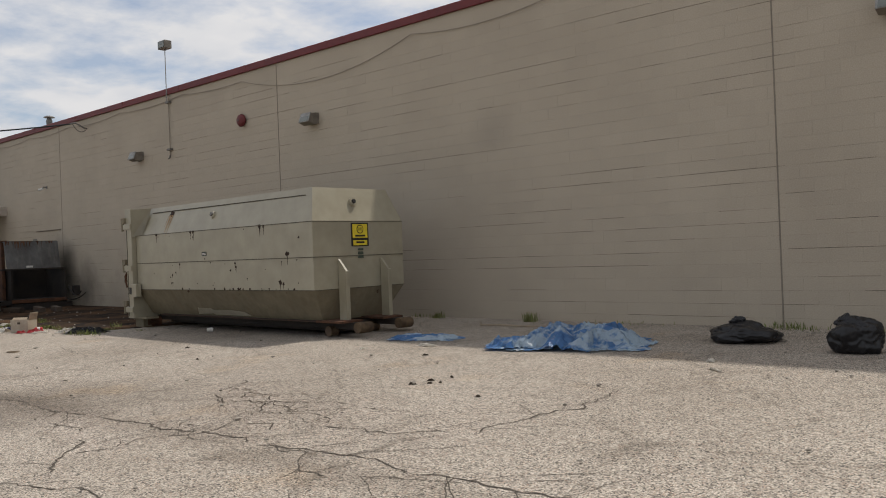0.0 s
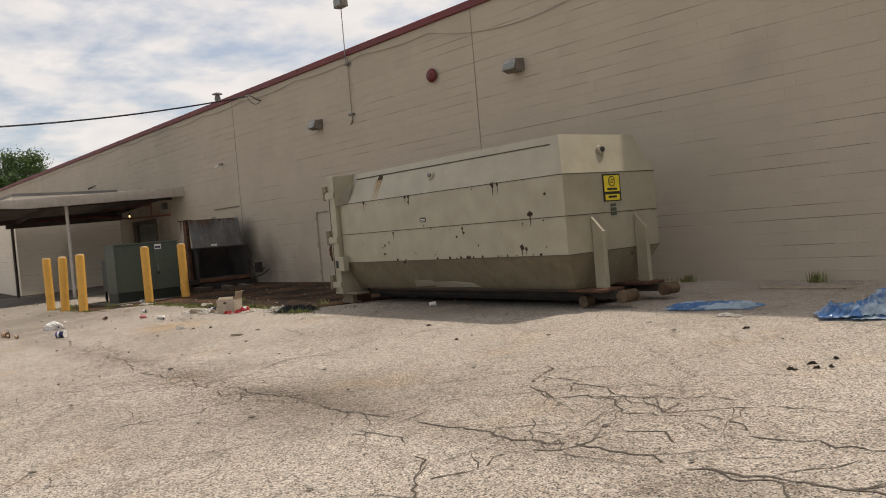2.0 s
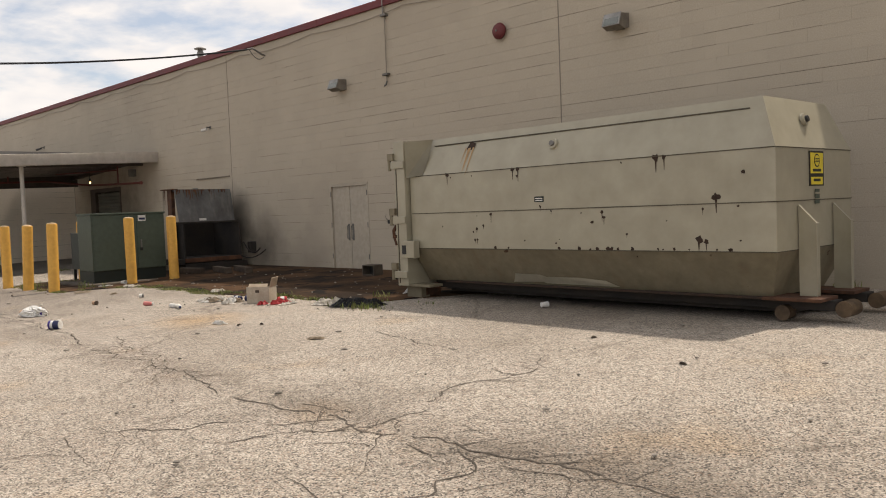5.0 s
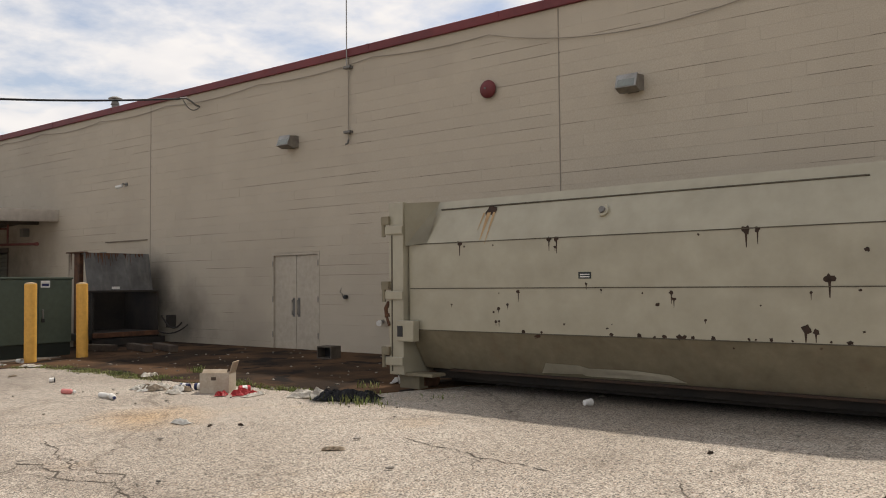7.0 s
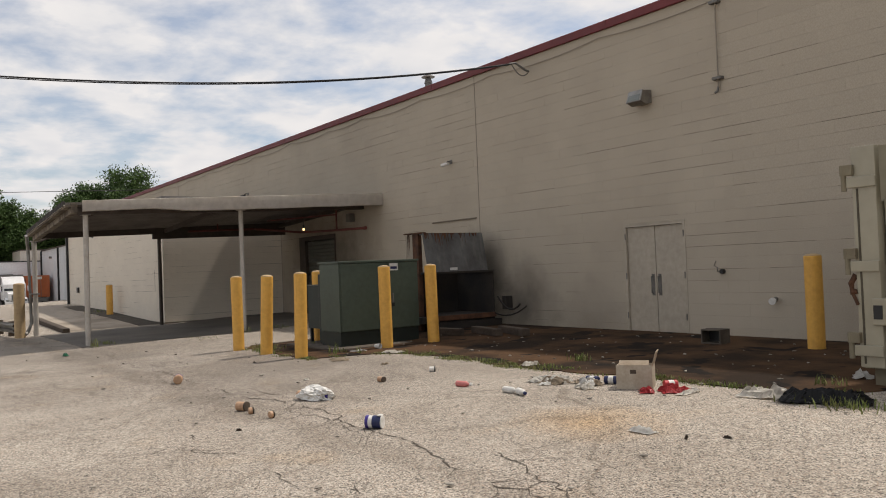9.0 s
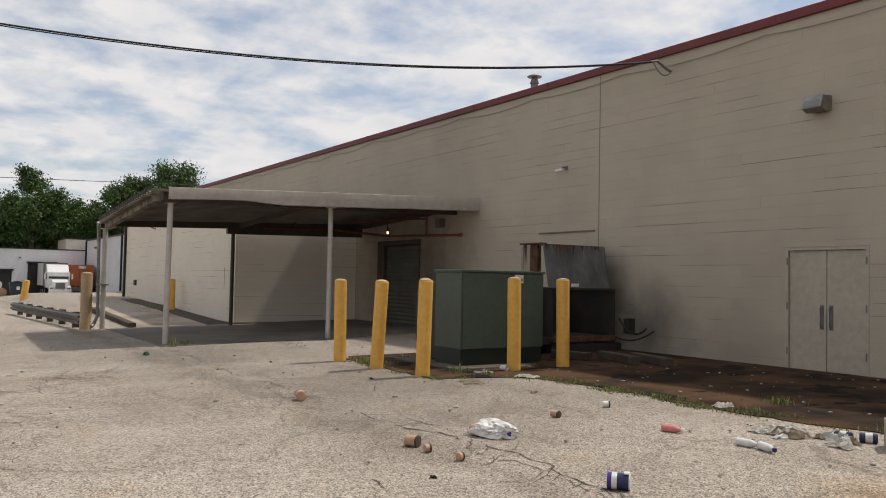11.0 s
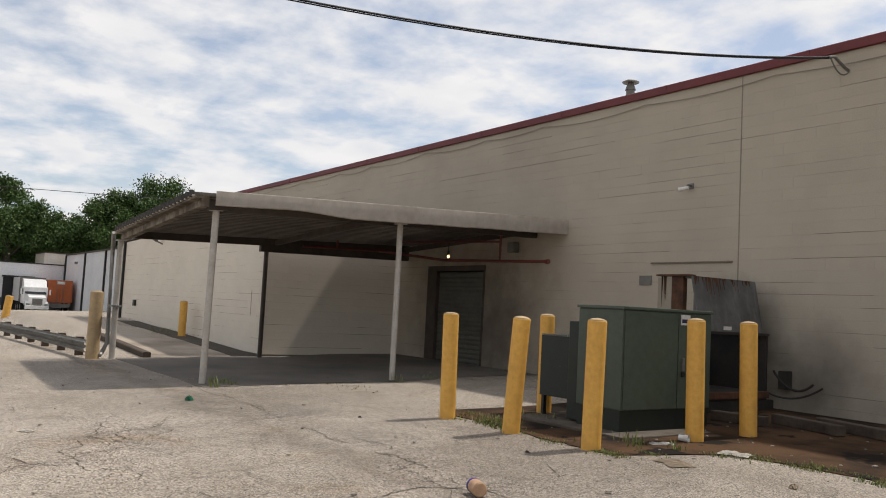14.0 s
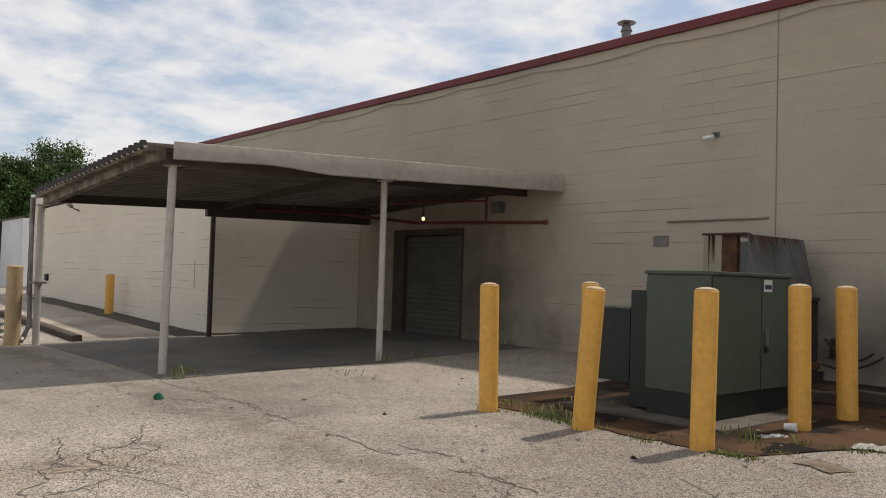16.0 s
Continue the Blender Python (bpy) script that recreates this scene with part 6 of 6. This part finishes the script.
plates = ((-16.85, 5.95, 0.24, 0.13, 0.05, M_WHITE, "crushed white foam tray"), (-14.58, 5.9, 0.2, 0.12, 0.015, M_CARD, "torn piece of tan cardboard"), (-20.85, 8.17, 0.26, 0.16, 0.06, M_PAPER, "bent sheet of pale card"), (-16.85, 9.45, 0.3, 0.2, 0.07, M_WHITE, "crumpled white plastic bag"), (-24.28, 7.0, 0.4, 0.3, 0.02, M_CARD, "flattened torn piece of cardboard"), (-24.32, 8.05, 0.34, 0.25, 0.03, M_PAPER, "flattened sheet of stained paper"), (-25.18, 7.85, 0.3, 0.1, 0.05, M_WHITE, "twisted strip of white plastic"), (-4.12, 9.16, 0.12, 0.1, 0.09, M_PAPER, "small crumpled paper scrap"), (-3.85, 8.63, 0.22, 0.05, 0.015, M_PAPER, "flat strip of white paper"), (-8.24, 9.05, 0.3, 0.14, 0.02, M_PAPER, "flat white paper scrap"), (-29.2, 1.52, 0.18, 0.1, 0.01, M_PAPER, "flat white paper scrap"), (-8.9, 8.4, 0.08, 0.06, 0.04, M_PAPER, "small paper scrap"), (-23.0, 7.1, 0.2, 0.07, 0.02, M_CARD, "splinter of cardboard"), (-22.6, 5.6, 0.12, 0.07, 0.01, M_PAPER, "flat paper scrap"))
for i, (x, y, w, d, h, mt, lb) in enumerate(plates):
    part("sheet", facets(w, d, h * 1.3 + 0.01, 20.0 + i, 8, 6), mt, lay("litter", lb, "litter", x, y, 40 * i % 180))
gb_ = lay("litter", "crushed green plastic scrap", "litter", -31.2, 4.04, 10)
part("sheet", crumpled(0.13, 0.1, 0.09, 50.0, 12, 10), material("green plastic", (0.03, 0.25, 0.13), rough=0.4, grain=20, bump=0.05), gb_)
# heap of packaging round the carton
rng = random.Random(21)
for i in range(26):
    x = rng.uniform(-19.7, -17.6)
    y = 7.42 + 0.28 * (x + 19) + rng.gauss(0, 0.13)
    if abs(x + 18.4) < 0.3 and abs(y - 7.6) < 0.3:
        continue
    mt = rng.choice((M_PAPER, M_WHITE, M_PAPER, M_CARD)) if x < -18.5 else rng.choice((M_PINK, M_PAPER, M_REDPL, M_REDPL, M_PAPER))
    lb = {M_PAPER: "crumpled stained paper", M_WHITE: "crumpled white plastic film", M_CARD: "scrap of brown cardboard", M_PINK: "crumpled pink plastic film", M_REDPL: "scrap of red plastic"}[mt]
    part("sheet", facets(rng.uniform(0.1, 0.27), rng.uniform(0.07, 0.17), rng.uniform(0.06, 0.14), 60.0 + i, 8, 6), mt, lay("litter", lb, "litter", x, y, rng.uniform(0, 180), group="packaging round the carton", size=1.3))
for x, y, mt, tn in ((-18.95, 7.48, M_NAVY, 10), (-18.78, 7.6, M_NAVY, 30), (-18.05, 7.75, M_REDPL, 60)):
    c = lay("drink_can", "dark blue and white drink can lying flat" if mt is M_NAVY else "bright red drink can lying flat", "can", x, y, tn, 0.055, size=0.85)
    part("body", lathe([(0.04, -0.09), (0.055, -0.08), (0.055, 0.08), (0.045, 0.09)], 18, m=LYING), mt, c)
    part("band", lathe([(0.0555, -0.03), (0.056, -0.03), (0.056, 0.04), (0.0555, 0.04)], 18, m=LYING), M_WHITE, c)
# dark scraps
rng = random.Random(4)
for x, y in ((-6.1, 6.72), (-6.02, 6.8), (-6.2, 6.85), (-6.12, 7.1), (-6.25, 6.62), (-5.2, 6.4), (-16.44, 6.0), (-16.2, 6.2), (-7.6, 8.3), (-10.4, 6.7), (-11.8, 7.4), (-25.5, 6.0), (-28.6, 5.6), (-19.9, 3.6)):
    part("scrap", crumpled(rng.uniform(0.08, 0.17), rng.uniform(0.04, 0.08), 0.05, rng.uniform(0, 90), 10, 8), M_WOOD, lay("litter", "dark shrivelled scrap on the asphalt", "litter", x, y, rng.uniform(0, 180), group="dark scraps", size=0.55))
# timbers by the wall
for x0, x1, y, tn in ((-25.7, -24.5, 10.7, -14), (-25.2, -24.0, 10.98, -16), (-26.3, -25.5, 10.3, 12)):
    c = lay("timber", "dark rotting timber beam on the apron", "timber", (x0 + x1) / 2, y, tn)
    part("beam", box(-(x1 - x0) / 2, (x1 - x0) / 2, -0.08, 0.08, 0.0, 0.14, 0.015), M_WOOD, c)

# small grit and scraps, too many to count
bm = bmesh.new()
rng = random.Random(31)
for _ in range(480):
    if rng.random() < 0.28:
        x, y = rng.uniform(-27, -15.5), rng.uniform(7.3, 12.4)
    else:
        x, y = rng.uniform(-36, -1), rng.uniform(0.4, 12.3)
    s = rng.uniform(0.006, 0.022)
    m = Matrix.Translation((x, y, ground_z(x, y) + 0.012 + s * 0.3)) @ Matrix.Rotation(rng.uniform(0, 3), 4, "Z") @ Matrix.Diagonal((s * rng.uniform(0.8, 2.2), s, s * 0.6, 1))
    bmesh.ops.create_icosphere(bm, subdivisions=1, radius=1, matrix=m)
tagged(obj("grit", bm, material("pale grit", (0.36, 0.33, 0.28), (0.12, 0.10, 0.085), rough=0.9, grain=9, patch=3, bump=0, vary=0.5)), "scattered grit and tiny scraps", "grit", kind="stuff")


# ---- weeds ----
def weeds(name, label, spots, seed):
    verts, faces = [], []
    r = random.Random(seed)
    for x, y, spread, count, h in spots:
        x, y, count, h = x + r.gauss(0, 0.22), y + r.gauss(0, 0.05), int(count * r.uniform(0.15, 1.9)), h * r.uniform(0.6, 1.25)
        for _ in range(count):
            px, py = x + r.gauss(0, spread), y + r.gauss(0, spread * 0.45)
            pz = ground_z(px, py)
            a, ln, w = r.uniform(0, 6.28), h * r.uniform(0.25, 0.95), r.uniform(0.003, 0.008)
            lean = r.uniform(0.1, 0.7) * ln
            dx, dy = math.cos(a), math.sin(a)
            o = len(verts)
            verts += [(px - dy * w, py + dx * w, pz), (px + dy * w, py - dx * w, pz), (px + dx * lean * 0.4 + dy * w, py + dy * lean * 0.4 - dx * w, pz + ln * 0.6), (px + dx * lean * 0.4 - dy * w, py + dy * lean * 0.4 + dx * w, pz + ln * 0.6), (px + dx * lean, py + dy * lean, pz + ln)]
            faces += [(o, o + 1, o + 2, o + 3), (o + 3, o + 2, o + 4)]
    me = bpy.data.meshes.new(name)
    me.from_pydata(verts, [], faces)
    me.materials.append(M_WEED)
    return tagged(new(name, me), label, "weeds", kind="stuff")


rng = random.Random(12)
spots = []
for i in range(64):
    x = -28.6 + 12.2 * i / 63
    lush = max(0.0, 0.55 + 1.1 * noise.noise((x * 0.9, 0, 7)) + (0.35 if -24.8 < x < -20.5 else 0.0))
    spots.append((x, apron_edge(x) - 0.02 + rng.uniform(-0.05, 0.16), 0.13, int(120 * lush), 0.03 + 0.06 * rng.random() ** 2))
spots += [(-25.35, 7.3, 0.08, 60, 0.34), (-24.95, 7.75, 0.06, 30, 0.26), (-27.6, 7.1, 0.25, 120, 0.15), (-27.2, 7.9, 0.2, 60, 0.12), (-25.6, 7.6, 0.12, 60, 0.14), (-18.9, 8.5, 0.1, 40, 0.12), (-20.4, 8.9, 0.1, 70, 0.16), (-16.5, 7.95, 0.25, 90, 0.12), (-18.0, 8.35, 0.3, 120, 0.05), (-16.6, 8.95, 0.1, 60, 0.16)]
weeds("weeds_apron", "low green weeds along the apron's edge", spots, 1)
spots = [(-33.35, 5.0, 0.12, 120, 0.36), (-33.2, 5.3, 0.2, 60, 0.14), (-32.8, 8.75, 0.18, 50, 0.22), (-32.75, 9.6, 0.3, 40, 0.1), (-32.7, 7.2, 0.5, 40, 0.07), (-33.3, 12.4, 0.2, 40, 0.3)]
weeds("weeds_canopy", "straggling weeds at the canopy posts", spots, 2)
weeds("weeds_wall", "sparse weeds along the wall's foot", [(-4.3, 12.45, 0.18, 60, 0.12), (-3.5, 12.45, 0.3, 50, 0.08), (-8.58, 12.45, 0.07, 60, 0.17), (-11.04, 12.45, 0.08, 60, 0.2), (-4.4, 12.4, 0.3, 160, 0.12), (-11.6, 12.45, 0.1, 20, 0.1), (-7.0, 12.45, 0.4, 40, 0.06), (-1.5, 12.4, 0.3, 40, 0.14), (-46.5, 7.9, 0.6, 50, 0.15)], 3)


# ---- far buildings ----
FX, FZ = -126.0, -1.5
fb = thing("warehouse", "low white painted warehouse with dock doors", "building")
part("wall", box(FX - 0.4, FX, 7.3, 18.2, FZ - 0.3, 4.25), M_WHITEWALL, fb)
part("side_wall", box(FX - 25, FX - 0.4, 7.3, 7.65, FZ - 0.3, 4.25), M_WHITEWALL, fb)
part("roof", box(FX - 25, FX - 0.4, 7.65, 18.2, 3.8, 4.0), M_ROOF, fb)
part("roof_edge", box(FX - 0.45, FX + 0.06, 7.25, 18.2, 4.25, 4.38), M_BLACK, fb)
for y0, y1, z1 in ((8.3, 9.9, 1.6), (11.6, 14.7, 2.55)):
    # a black board on the wall; the opening's inner dark is its colour
    dk = part("dock_opening", box(FX - 0.03, FX + 0.02, y0, y1, FZ, z1), M_BLACK, fb, "dark open dock")
    part("dock_hood", box(FX, FX + 0.5, y0 - 0.15, y1 + 0.15, z1, z1 + 0.2), M_BLACK, dk)
part("wall_lamp", box(FX, FX + 0.2, 10.6, 10.85, 3.1, 3.3, 0.03), M_GREY, fb)
part("wall_lamp", box(FX, FX + 0.2, 7.8, 8.0, 3.5, 3.7, 0.03), M_GREY, fb)
part("flue", rod((FX - 1, 7.6, 3.8), (FX - 1, 7.6, 5.9), 0.09), M_GREY, fb)
sw = thing("warehouse", "tall white warehouse side wall with dark downpipes", "building")
part("wall", box(FX, -97.0, 18.2, 18.6, FZ - 0.5, 5.5), M_WHITEWALL, sw)
part("back_wall", box(FX, -97.0, 33.6, 34.0, FZ - 0.5, 5.5), M_WHITEWALL, sw)
part("end_wall", box(-97.4, -97.0, 18.6, 33.6, FZ - 0.5, 5.5), M_WHITEWALL, sw)
part("end_wall", box(FX, FX + 0.4, 18.6, 33.6, FZ - 0.5, 5.5), M_WHITEWALL, sw)
part("roof", box(FX, -97.0, 18.6, 33.6, 5.0, 5.2), M_ROOF, sw)
part("roof_edge", box(FX, -97.0, 18.1, 18.3, 5.5, 5.66), M_BROWN, sw)
for px in (FX + 0.15, -114.5, -104.5):
    part("downpipe", box(px - 0.12, px + 0.12, 18.02, 18.2, FZ, 5.5), M_BLACK, sw)
part("wall_lamp", box(-119.2, -118.9, 17.9, 18.2, 4.4, 4.65, 0.03), M_GREY, sw)
pent = thing("rooftop_room", "beige rooftop room behind the warehouse", "building")
part("walls", box(FX - 8, FX - 1, 15.9, 20.0, 3.8, 5.7), M_FASCIA, pent)
part("roof_edge", box(FX - 8.1, FX - 0.9, 15.8, 20.1, 5.7, 5.82), M_BROWN, pent)
pipe_end = thing("downpipe", "dark downpipe at the wing wall's end", "pipe", kind="structure")
part("pipe", box(WING_END - 0.12, WING_END + 0.05, WING_Y - 0.1, WING_Y - 0.01, 0.2, WING_TOP), M_BLACK, pipe_end)


def wheel(parent, x, y, z, r=0.5, w=0.28):
    wl2 = part("wheel", rod((x, y - w / 2, z + r), (x, y + w / 2, z + r), r, seg=20), M_TYRE, parent)
    part("rim", rod((x, y - w / 2 - 0.01, z + r), (x, y + w / 2 + 0.01, z + r), r * 0.55, seg=14), M_GALV, wl2)


def truck():
    y0, y1, xf = 12.65, 15.15, -115.5
    g = ground_z(xf - 3, 11)
    yc = (y0 + y1) / 2
    t = thing("semi_truck", "white semi truck with a grey trailer backed to the dock", "truck")
    part("cab", box(xf - 3.6, xf - 1.55, y0 + 0.05, y1 - 0.05, g + 0.9, g + 2.75, 0.12), M_TRUCK, t)
    part("roof_fairing", prism([(xf - 3.6, g + 2.7), (xf - 1.9, g + 2.7), (xf - 2.6, g + 3.45), (xf - 3.6, g + 3.6)], y0 + 0.12, y1 - 0.12, "y"), M_TRUCK, t)
    hood = part("hood", prism([(xf - 1.6, g + 0.8), (xf - 0.1, g + 0.8), (xf, g + 1.0), (xf - 0.08, g + 1.62), (xf - 0.5, g + 1.78), (xf - 1.6, g + 1.9)], y0 + 0.42, y1 - 0.42, "y"), M_TRUCK, t)
    part("grille", box(xf - 0.02, xf + 0.04, yc - 0.5, yc + 0.5, g + 0.85, g + 1.5, 0.02), M_GREY, hood)
    for k in range(5):
        part("grille_bar", box(xf + 0.04, xf + 0.06, yc - 0.48, yc + 0.48, g + 0.9 + 0.12 * k, g + 0.94 + 0.12 * k), M_GALV, hood)
    part("windscreen", prism([(xf - 1.56, g + 1.95), (xf - 1.5, g + 1.95), (xf - 1.62, g + 2.6), (xf - 1.68, g + 2.6)], y0 + 0.2, y1 - 0.2, "y"), M_GLASS, t, "dark windscreen")
    part("side_window", box(xf - 2.6, xf - 1.8, y0 + 0.02, y0 + 0.06, g + 1.9, g + 2.5, 0.01), M_GLASS, t)
    part("bumper", box(xf - 0.25, xf + 0.1, y0 + 0.08, y1 - 0.08, g + 0.35, g + 0.75, 0.06), M_TRUCK, t)
    for sy in (y0 + 0.12, y1 - 0.12 - 0.5):
        fd = part("fender", prism([(xf - 1.4, g + 0.8), (xf - 1.2, g + 1.15), (xf - 0.5, g + 1.2), (xf - 0.1, g + 0.95), (xf - 0.08, g + 0.7), (xf - 0.25, g + 0.7)], sy, sy + 0.5, "y"), M_TRUCK, t)
        part("headlight", box(xf - 0.1, xf - 0.04, sy + 0.08, sy + 0.42, g + 0.76, g + 0.96, 0.02), M_LENS, fd)
        wheel(t, xf - 0.8, sy + 0.25, g)
        wheel(t, xf - 5.0, sy + 0.25, g)
    for sy in (y0 - 0.25, y1 + 0.1):
        part("mirror", box(xf - 1.62, xf - 1.5, sy, sy + 0.15, g + 1.9, g + 2.5, 0.02), M_TRUCK, t)
    part("chassis", box(xf - 6.5, xf - 0.4, yc - 0.45, yc + 0.45, g + 0.5, g + 0.85), M_BLACK, t)
    tr = part("trailer", box(FX + 0.6, xf - 4.3, y0 - 0.02, y1 + 0.02, g + 1.1, g + 3.75, 0.03), M_TRAILER, t, "pale grey box trailer")
    part("front_edge", box(xf - 4.32, xf - 4.22, y0 - 0.05, y1 + 0.05, g + 1.05, g + 3.8), M_GREY, tr)
    for wx in (FX + 3.0, FX + 4.3):
        wheel(t, wx, y0 + 0.3, ground_z(wx, y0))
        wheel(t, wx, y1 - 0.3, ground_z(wx, y1))
    part("landing_leg", box(xf - 7.2, xf - 7.0, y0 + 0.4, y0 + 0.6, g - 0.2, g + 1.1), M_BLACK, tr)


M_TRAILER = material("grey trailer panels", (0.55, 0.55, 0.55), (0.45, 0.45, 0.46), rough=0.45, grain=5, patch=0.6, bump=0.02)
truck()
ot = thing("box_trailer", "weathered orange box trailer with shut rear doors", "trailer")
g = ground_z(-118, 16.4)
part("box_body", box(FX + 0.5, -118.0, 15.2, 17.75, g + 1.0, g + 3.55, 0.03), M_ORANGE, ot)
for a, b in ((15.25, 16.45), (16.49, 17.7)):
    dd = part("rear_door", box(-118.0, -117.95, a, b, g + 1.05, g + 3.5, 0.01), M_ORANGE, ot)
    part("lock_rod", rod((-117.92, b - 0.3 if a < 16 else a + 0.3, g + 1.05), (-117.92, b - 0.3 if a < 16 else a + 0.3, g + 3.5), 0.025, seg=8), M_GREY, dd)
part("plate", box(-117.95, -117.93, 16.1, 16.9, g + 3.1, g + 3.4), M_WHITE, ot)
part("bumper_bar", box(-118.1, -117.95, 15.35, 17.55, g + 0.5, g + 0.95), M_GREY, ot)
for sy in (15.5, 17.4):
    wheel(ot, -119.2, sy, g)


def bin_(x, y, w, h, mat, label):
    g2 = ground_z(x, y)
    t = thing("skip", label, "skip", (x, y, g2))
    part("tub", prism([(-w / 2 + 0.15, 0.12), (w / 2 - 0.15, 0.12), (w / 2, h), (-w / 2, h)], -0.8, 0.8, "x"), mat, t)
    part("lid", prism([(-w / 2, h), (w / 2, h), (w / 2, h + 0.06), (0, h + 0.22), (-w / 2, h + 0.06)], -0.82, 0.82, "x"), M_BLACK, t)
    part("label_plate", box(0.81, 0.83, -0.15, 0.15, h * 0.5, h * 0.75), M_WHITE, t)


M_SKIP = material("dark blue-green steel", (0.025, 0.04, 0.045), rough=0.5, grain=12, bump=0.05)
bin_(-108.0, 5.3, 2.0, 1.35, M_SKIP, "dark blue-green waste skip with a shut lid")
bin_(-108.0, 8.9, 1.5, 1.35, M_SKIP, "dark waste skip with a shut lid")
pl = thing("pipe_stack", "stack of tan cylinders beside the skips", "stack", (-109.5, 7.2, ground_z(-109.5, 7.2)))
for k, (dy, dz) in enumerate(((-0.6, 0.45), (0.35, 0.45), (-0.1, 1.2))):
    part("cylinder", rod((-1.2, dy, dz), (1.2, dy, dz), 0.45, seg=16), M_TAN if k < 2 else M_WHITE, pl)

# ---- trees ----
def tree(x, y, z, height, spread, seed, label):
    r = random.Random(seed)
    t = thing("tree", label, "tree", (x, y, z))
    bm = tube([(0, 0, -0.5), (0.1 * spread * 0.2, 0, height * 0.2), (-0.05 * spread, 0.03 * spread, height * 0.45), (0, 0, height * 0.75)], 0.028 * height, 10)
    tips = []
    for k in range(13):
        a = k * 2.4 + r.uniform(-0.4, 0.4)
        h0 = height * r.uniform(0.22, 0.66)
        ln = spread * r.uniform(0.55, 1.0) * (1.0 - 0.45 * max(0, h0 / height - 0.4))
        e = Vector((math.cos(a) * ln, math.sin(a) * ln, min(height * 0.93, h0 + height * r.uniform(0.12, 0.30))))
        m_ = Vector((e.x * 0.5, e.y * 0.5, h0 + (e.z - h0) * 0.35))
        tube([(0, 0, h0), m_, e], 0.008 * height, 6, bm=bm)
        tips += [e, m_.lerp(e, 0.45)]
    tips += [Vector((0, 0, height * 0.93)), Vector((0.2 * spread, -0.1 * spread, height * 0.84)), Vector((-0.25 * spread, 0.2 * spread, height * 0.86))]
    part("trunk", bm, M_BARK, t)
    verts, faces = [], []
    for c in tips:
        cr_ = spread * r.uniform(0.24, 0.42)
        for _ in range(int(900 * (cr_ / (0.33 * spread)) ** 2)):
            d = Vector((r.gauss(0, 1), r.gauss(0, 1), r.gauss(0, 0.8)))
            d = d * cr_ * 0.52
            p = c + d
            s = r.uniform(0.11, 0.23)
            u = Vector((r.gauss(0, 1), r.gauss(0, 1), r.gauss(0, 1))).normalized()
            w = u.cross(Vector((r.gauss(0, 1), r.gauss(0, 1), r.gauss(0, 1)))).normalized()
            o = len(verts)
            verts += [p - u * s, p - w * s * 0.55 + u * s * 0.15, p + u * s, p + w * s * 0.55 + u * s * 0.15]
            faces.append((o, o + 1, o + 2, o + 3))
    me = bpy.data.meshes.new("crown")
    me.from_pydata([tuple(v) for v in verts], [], faces)
    me.materials.append(M_LEAFY)
    cw = new("crown", me)
    cw.parent = t
    return t


BROAD = "broad dark green tree with an uneven crown"
for i, (x, y, zt, s) in enumerate(((-136, 12.7, 15.0, 3.9), (-137, 7.6, 10.8, 3.8), (-140, 18.9, 11.3, 4.0), (-138, 3.0, 10.4, 4.4), (-136, 25.4, 14.9, 3.6), (-137, 30.0, 17.2, 4.5), (-141, 15.6, 10.8, 3.6), (-143, 22.0, 11.6, 4.2), (-146, 10.2, 10.8, 4.4), (-146, 5.0, 10.4, 4.6), (-140, -4, 11, 5.0), (-138, 34.5, 13.4, 4.2), (-143, 27.0, 11.5, 4.4), (-140, -12, 12, 5.0))):
    tree(x, y, FZ, (zt - FZ) * 1.04, s, 100 + i, BROAD)
bm = bmesh.new()
rng = random.Random(8)
verts, faces = [], []
for _ in range(14000):
    y = rng.uniform(-60, 60)
    hgt = 8.5 + 2.5 * noise.noise((y * 0.12, 0, 0)) + 1.2 * noise.noise((y * 0.5, 3, 0))
    p = Vector((-152 + rng.uniform(-3, 3), y, FZ + hgt * rng.random() ** 0.6))
    s = rng.uniform(0.3, 0.7)
    u = Vector((rng.gauss(0, 1), rng.gauss(0, 1), rng.gauss(0, 1))).normalized()
    w = u.cross(Vector((rng.gauss(0, 1), rng.gauss(0, 1), rng.gauss(0, 1)))).normalized()
    o = len(verts)
    verts += [tuple(p - u * s), tuple(p - w * s * 0.6), tuple(p + u * s), tuple(p + w * s * 0.6)]
    faces.append((o, o + 1, o + 2, o + 3))
bm.free()
me = bpy.data.meshes.new("far_woods")
me.from_pydata(verts, [], faces)
me.materials.append(M_LEAFY)
tagged(new("far_woods", me), "dense far woods behind the warehouse", "woods", kind="stuff")

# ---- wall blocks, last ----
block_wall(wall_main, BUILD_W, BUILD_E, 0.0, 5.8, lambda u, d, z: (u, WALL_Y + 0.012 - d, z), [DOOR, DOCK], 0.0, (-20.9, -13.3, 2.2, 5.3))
block_wall(wall_wing, WING_END, WING_X, 0.0, WING_TOP, lambda u, d, z: (u, WING_Y + 0.012 - d, z), (), 7.0, None, M_WINGPAINT)
block_wall(wall_wing_end, WING_Y, WALL_Y - 0.012, 0.0, WING_TOP, lambda u, d, z: (WING_X - 0.012 + d, u, z), (), 3.0, (WING_Y - 1, WALL_Y + 1, -0.5, 4.5), M_WINGPAINT)
obj("wall_cap_course", box(BUILD_W, BUILD_E, WALL_Y, WALL_Y + 0.012, 5.8, WALL_TOP), M_BLOCK)["kind"] = "structure"
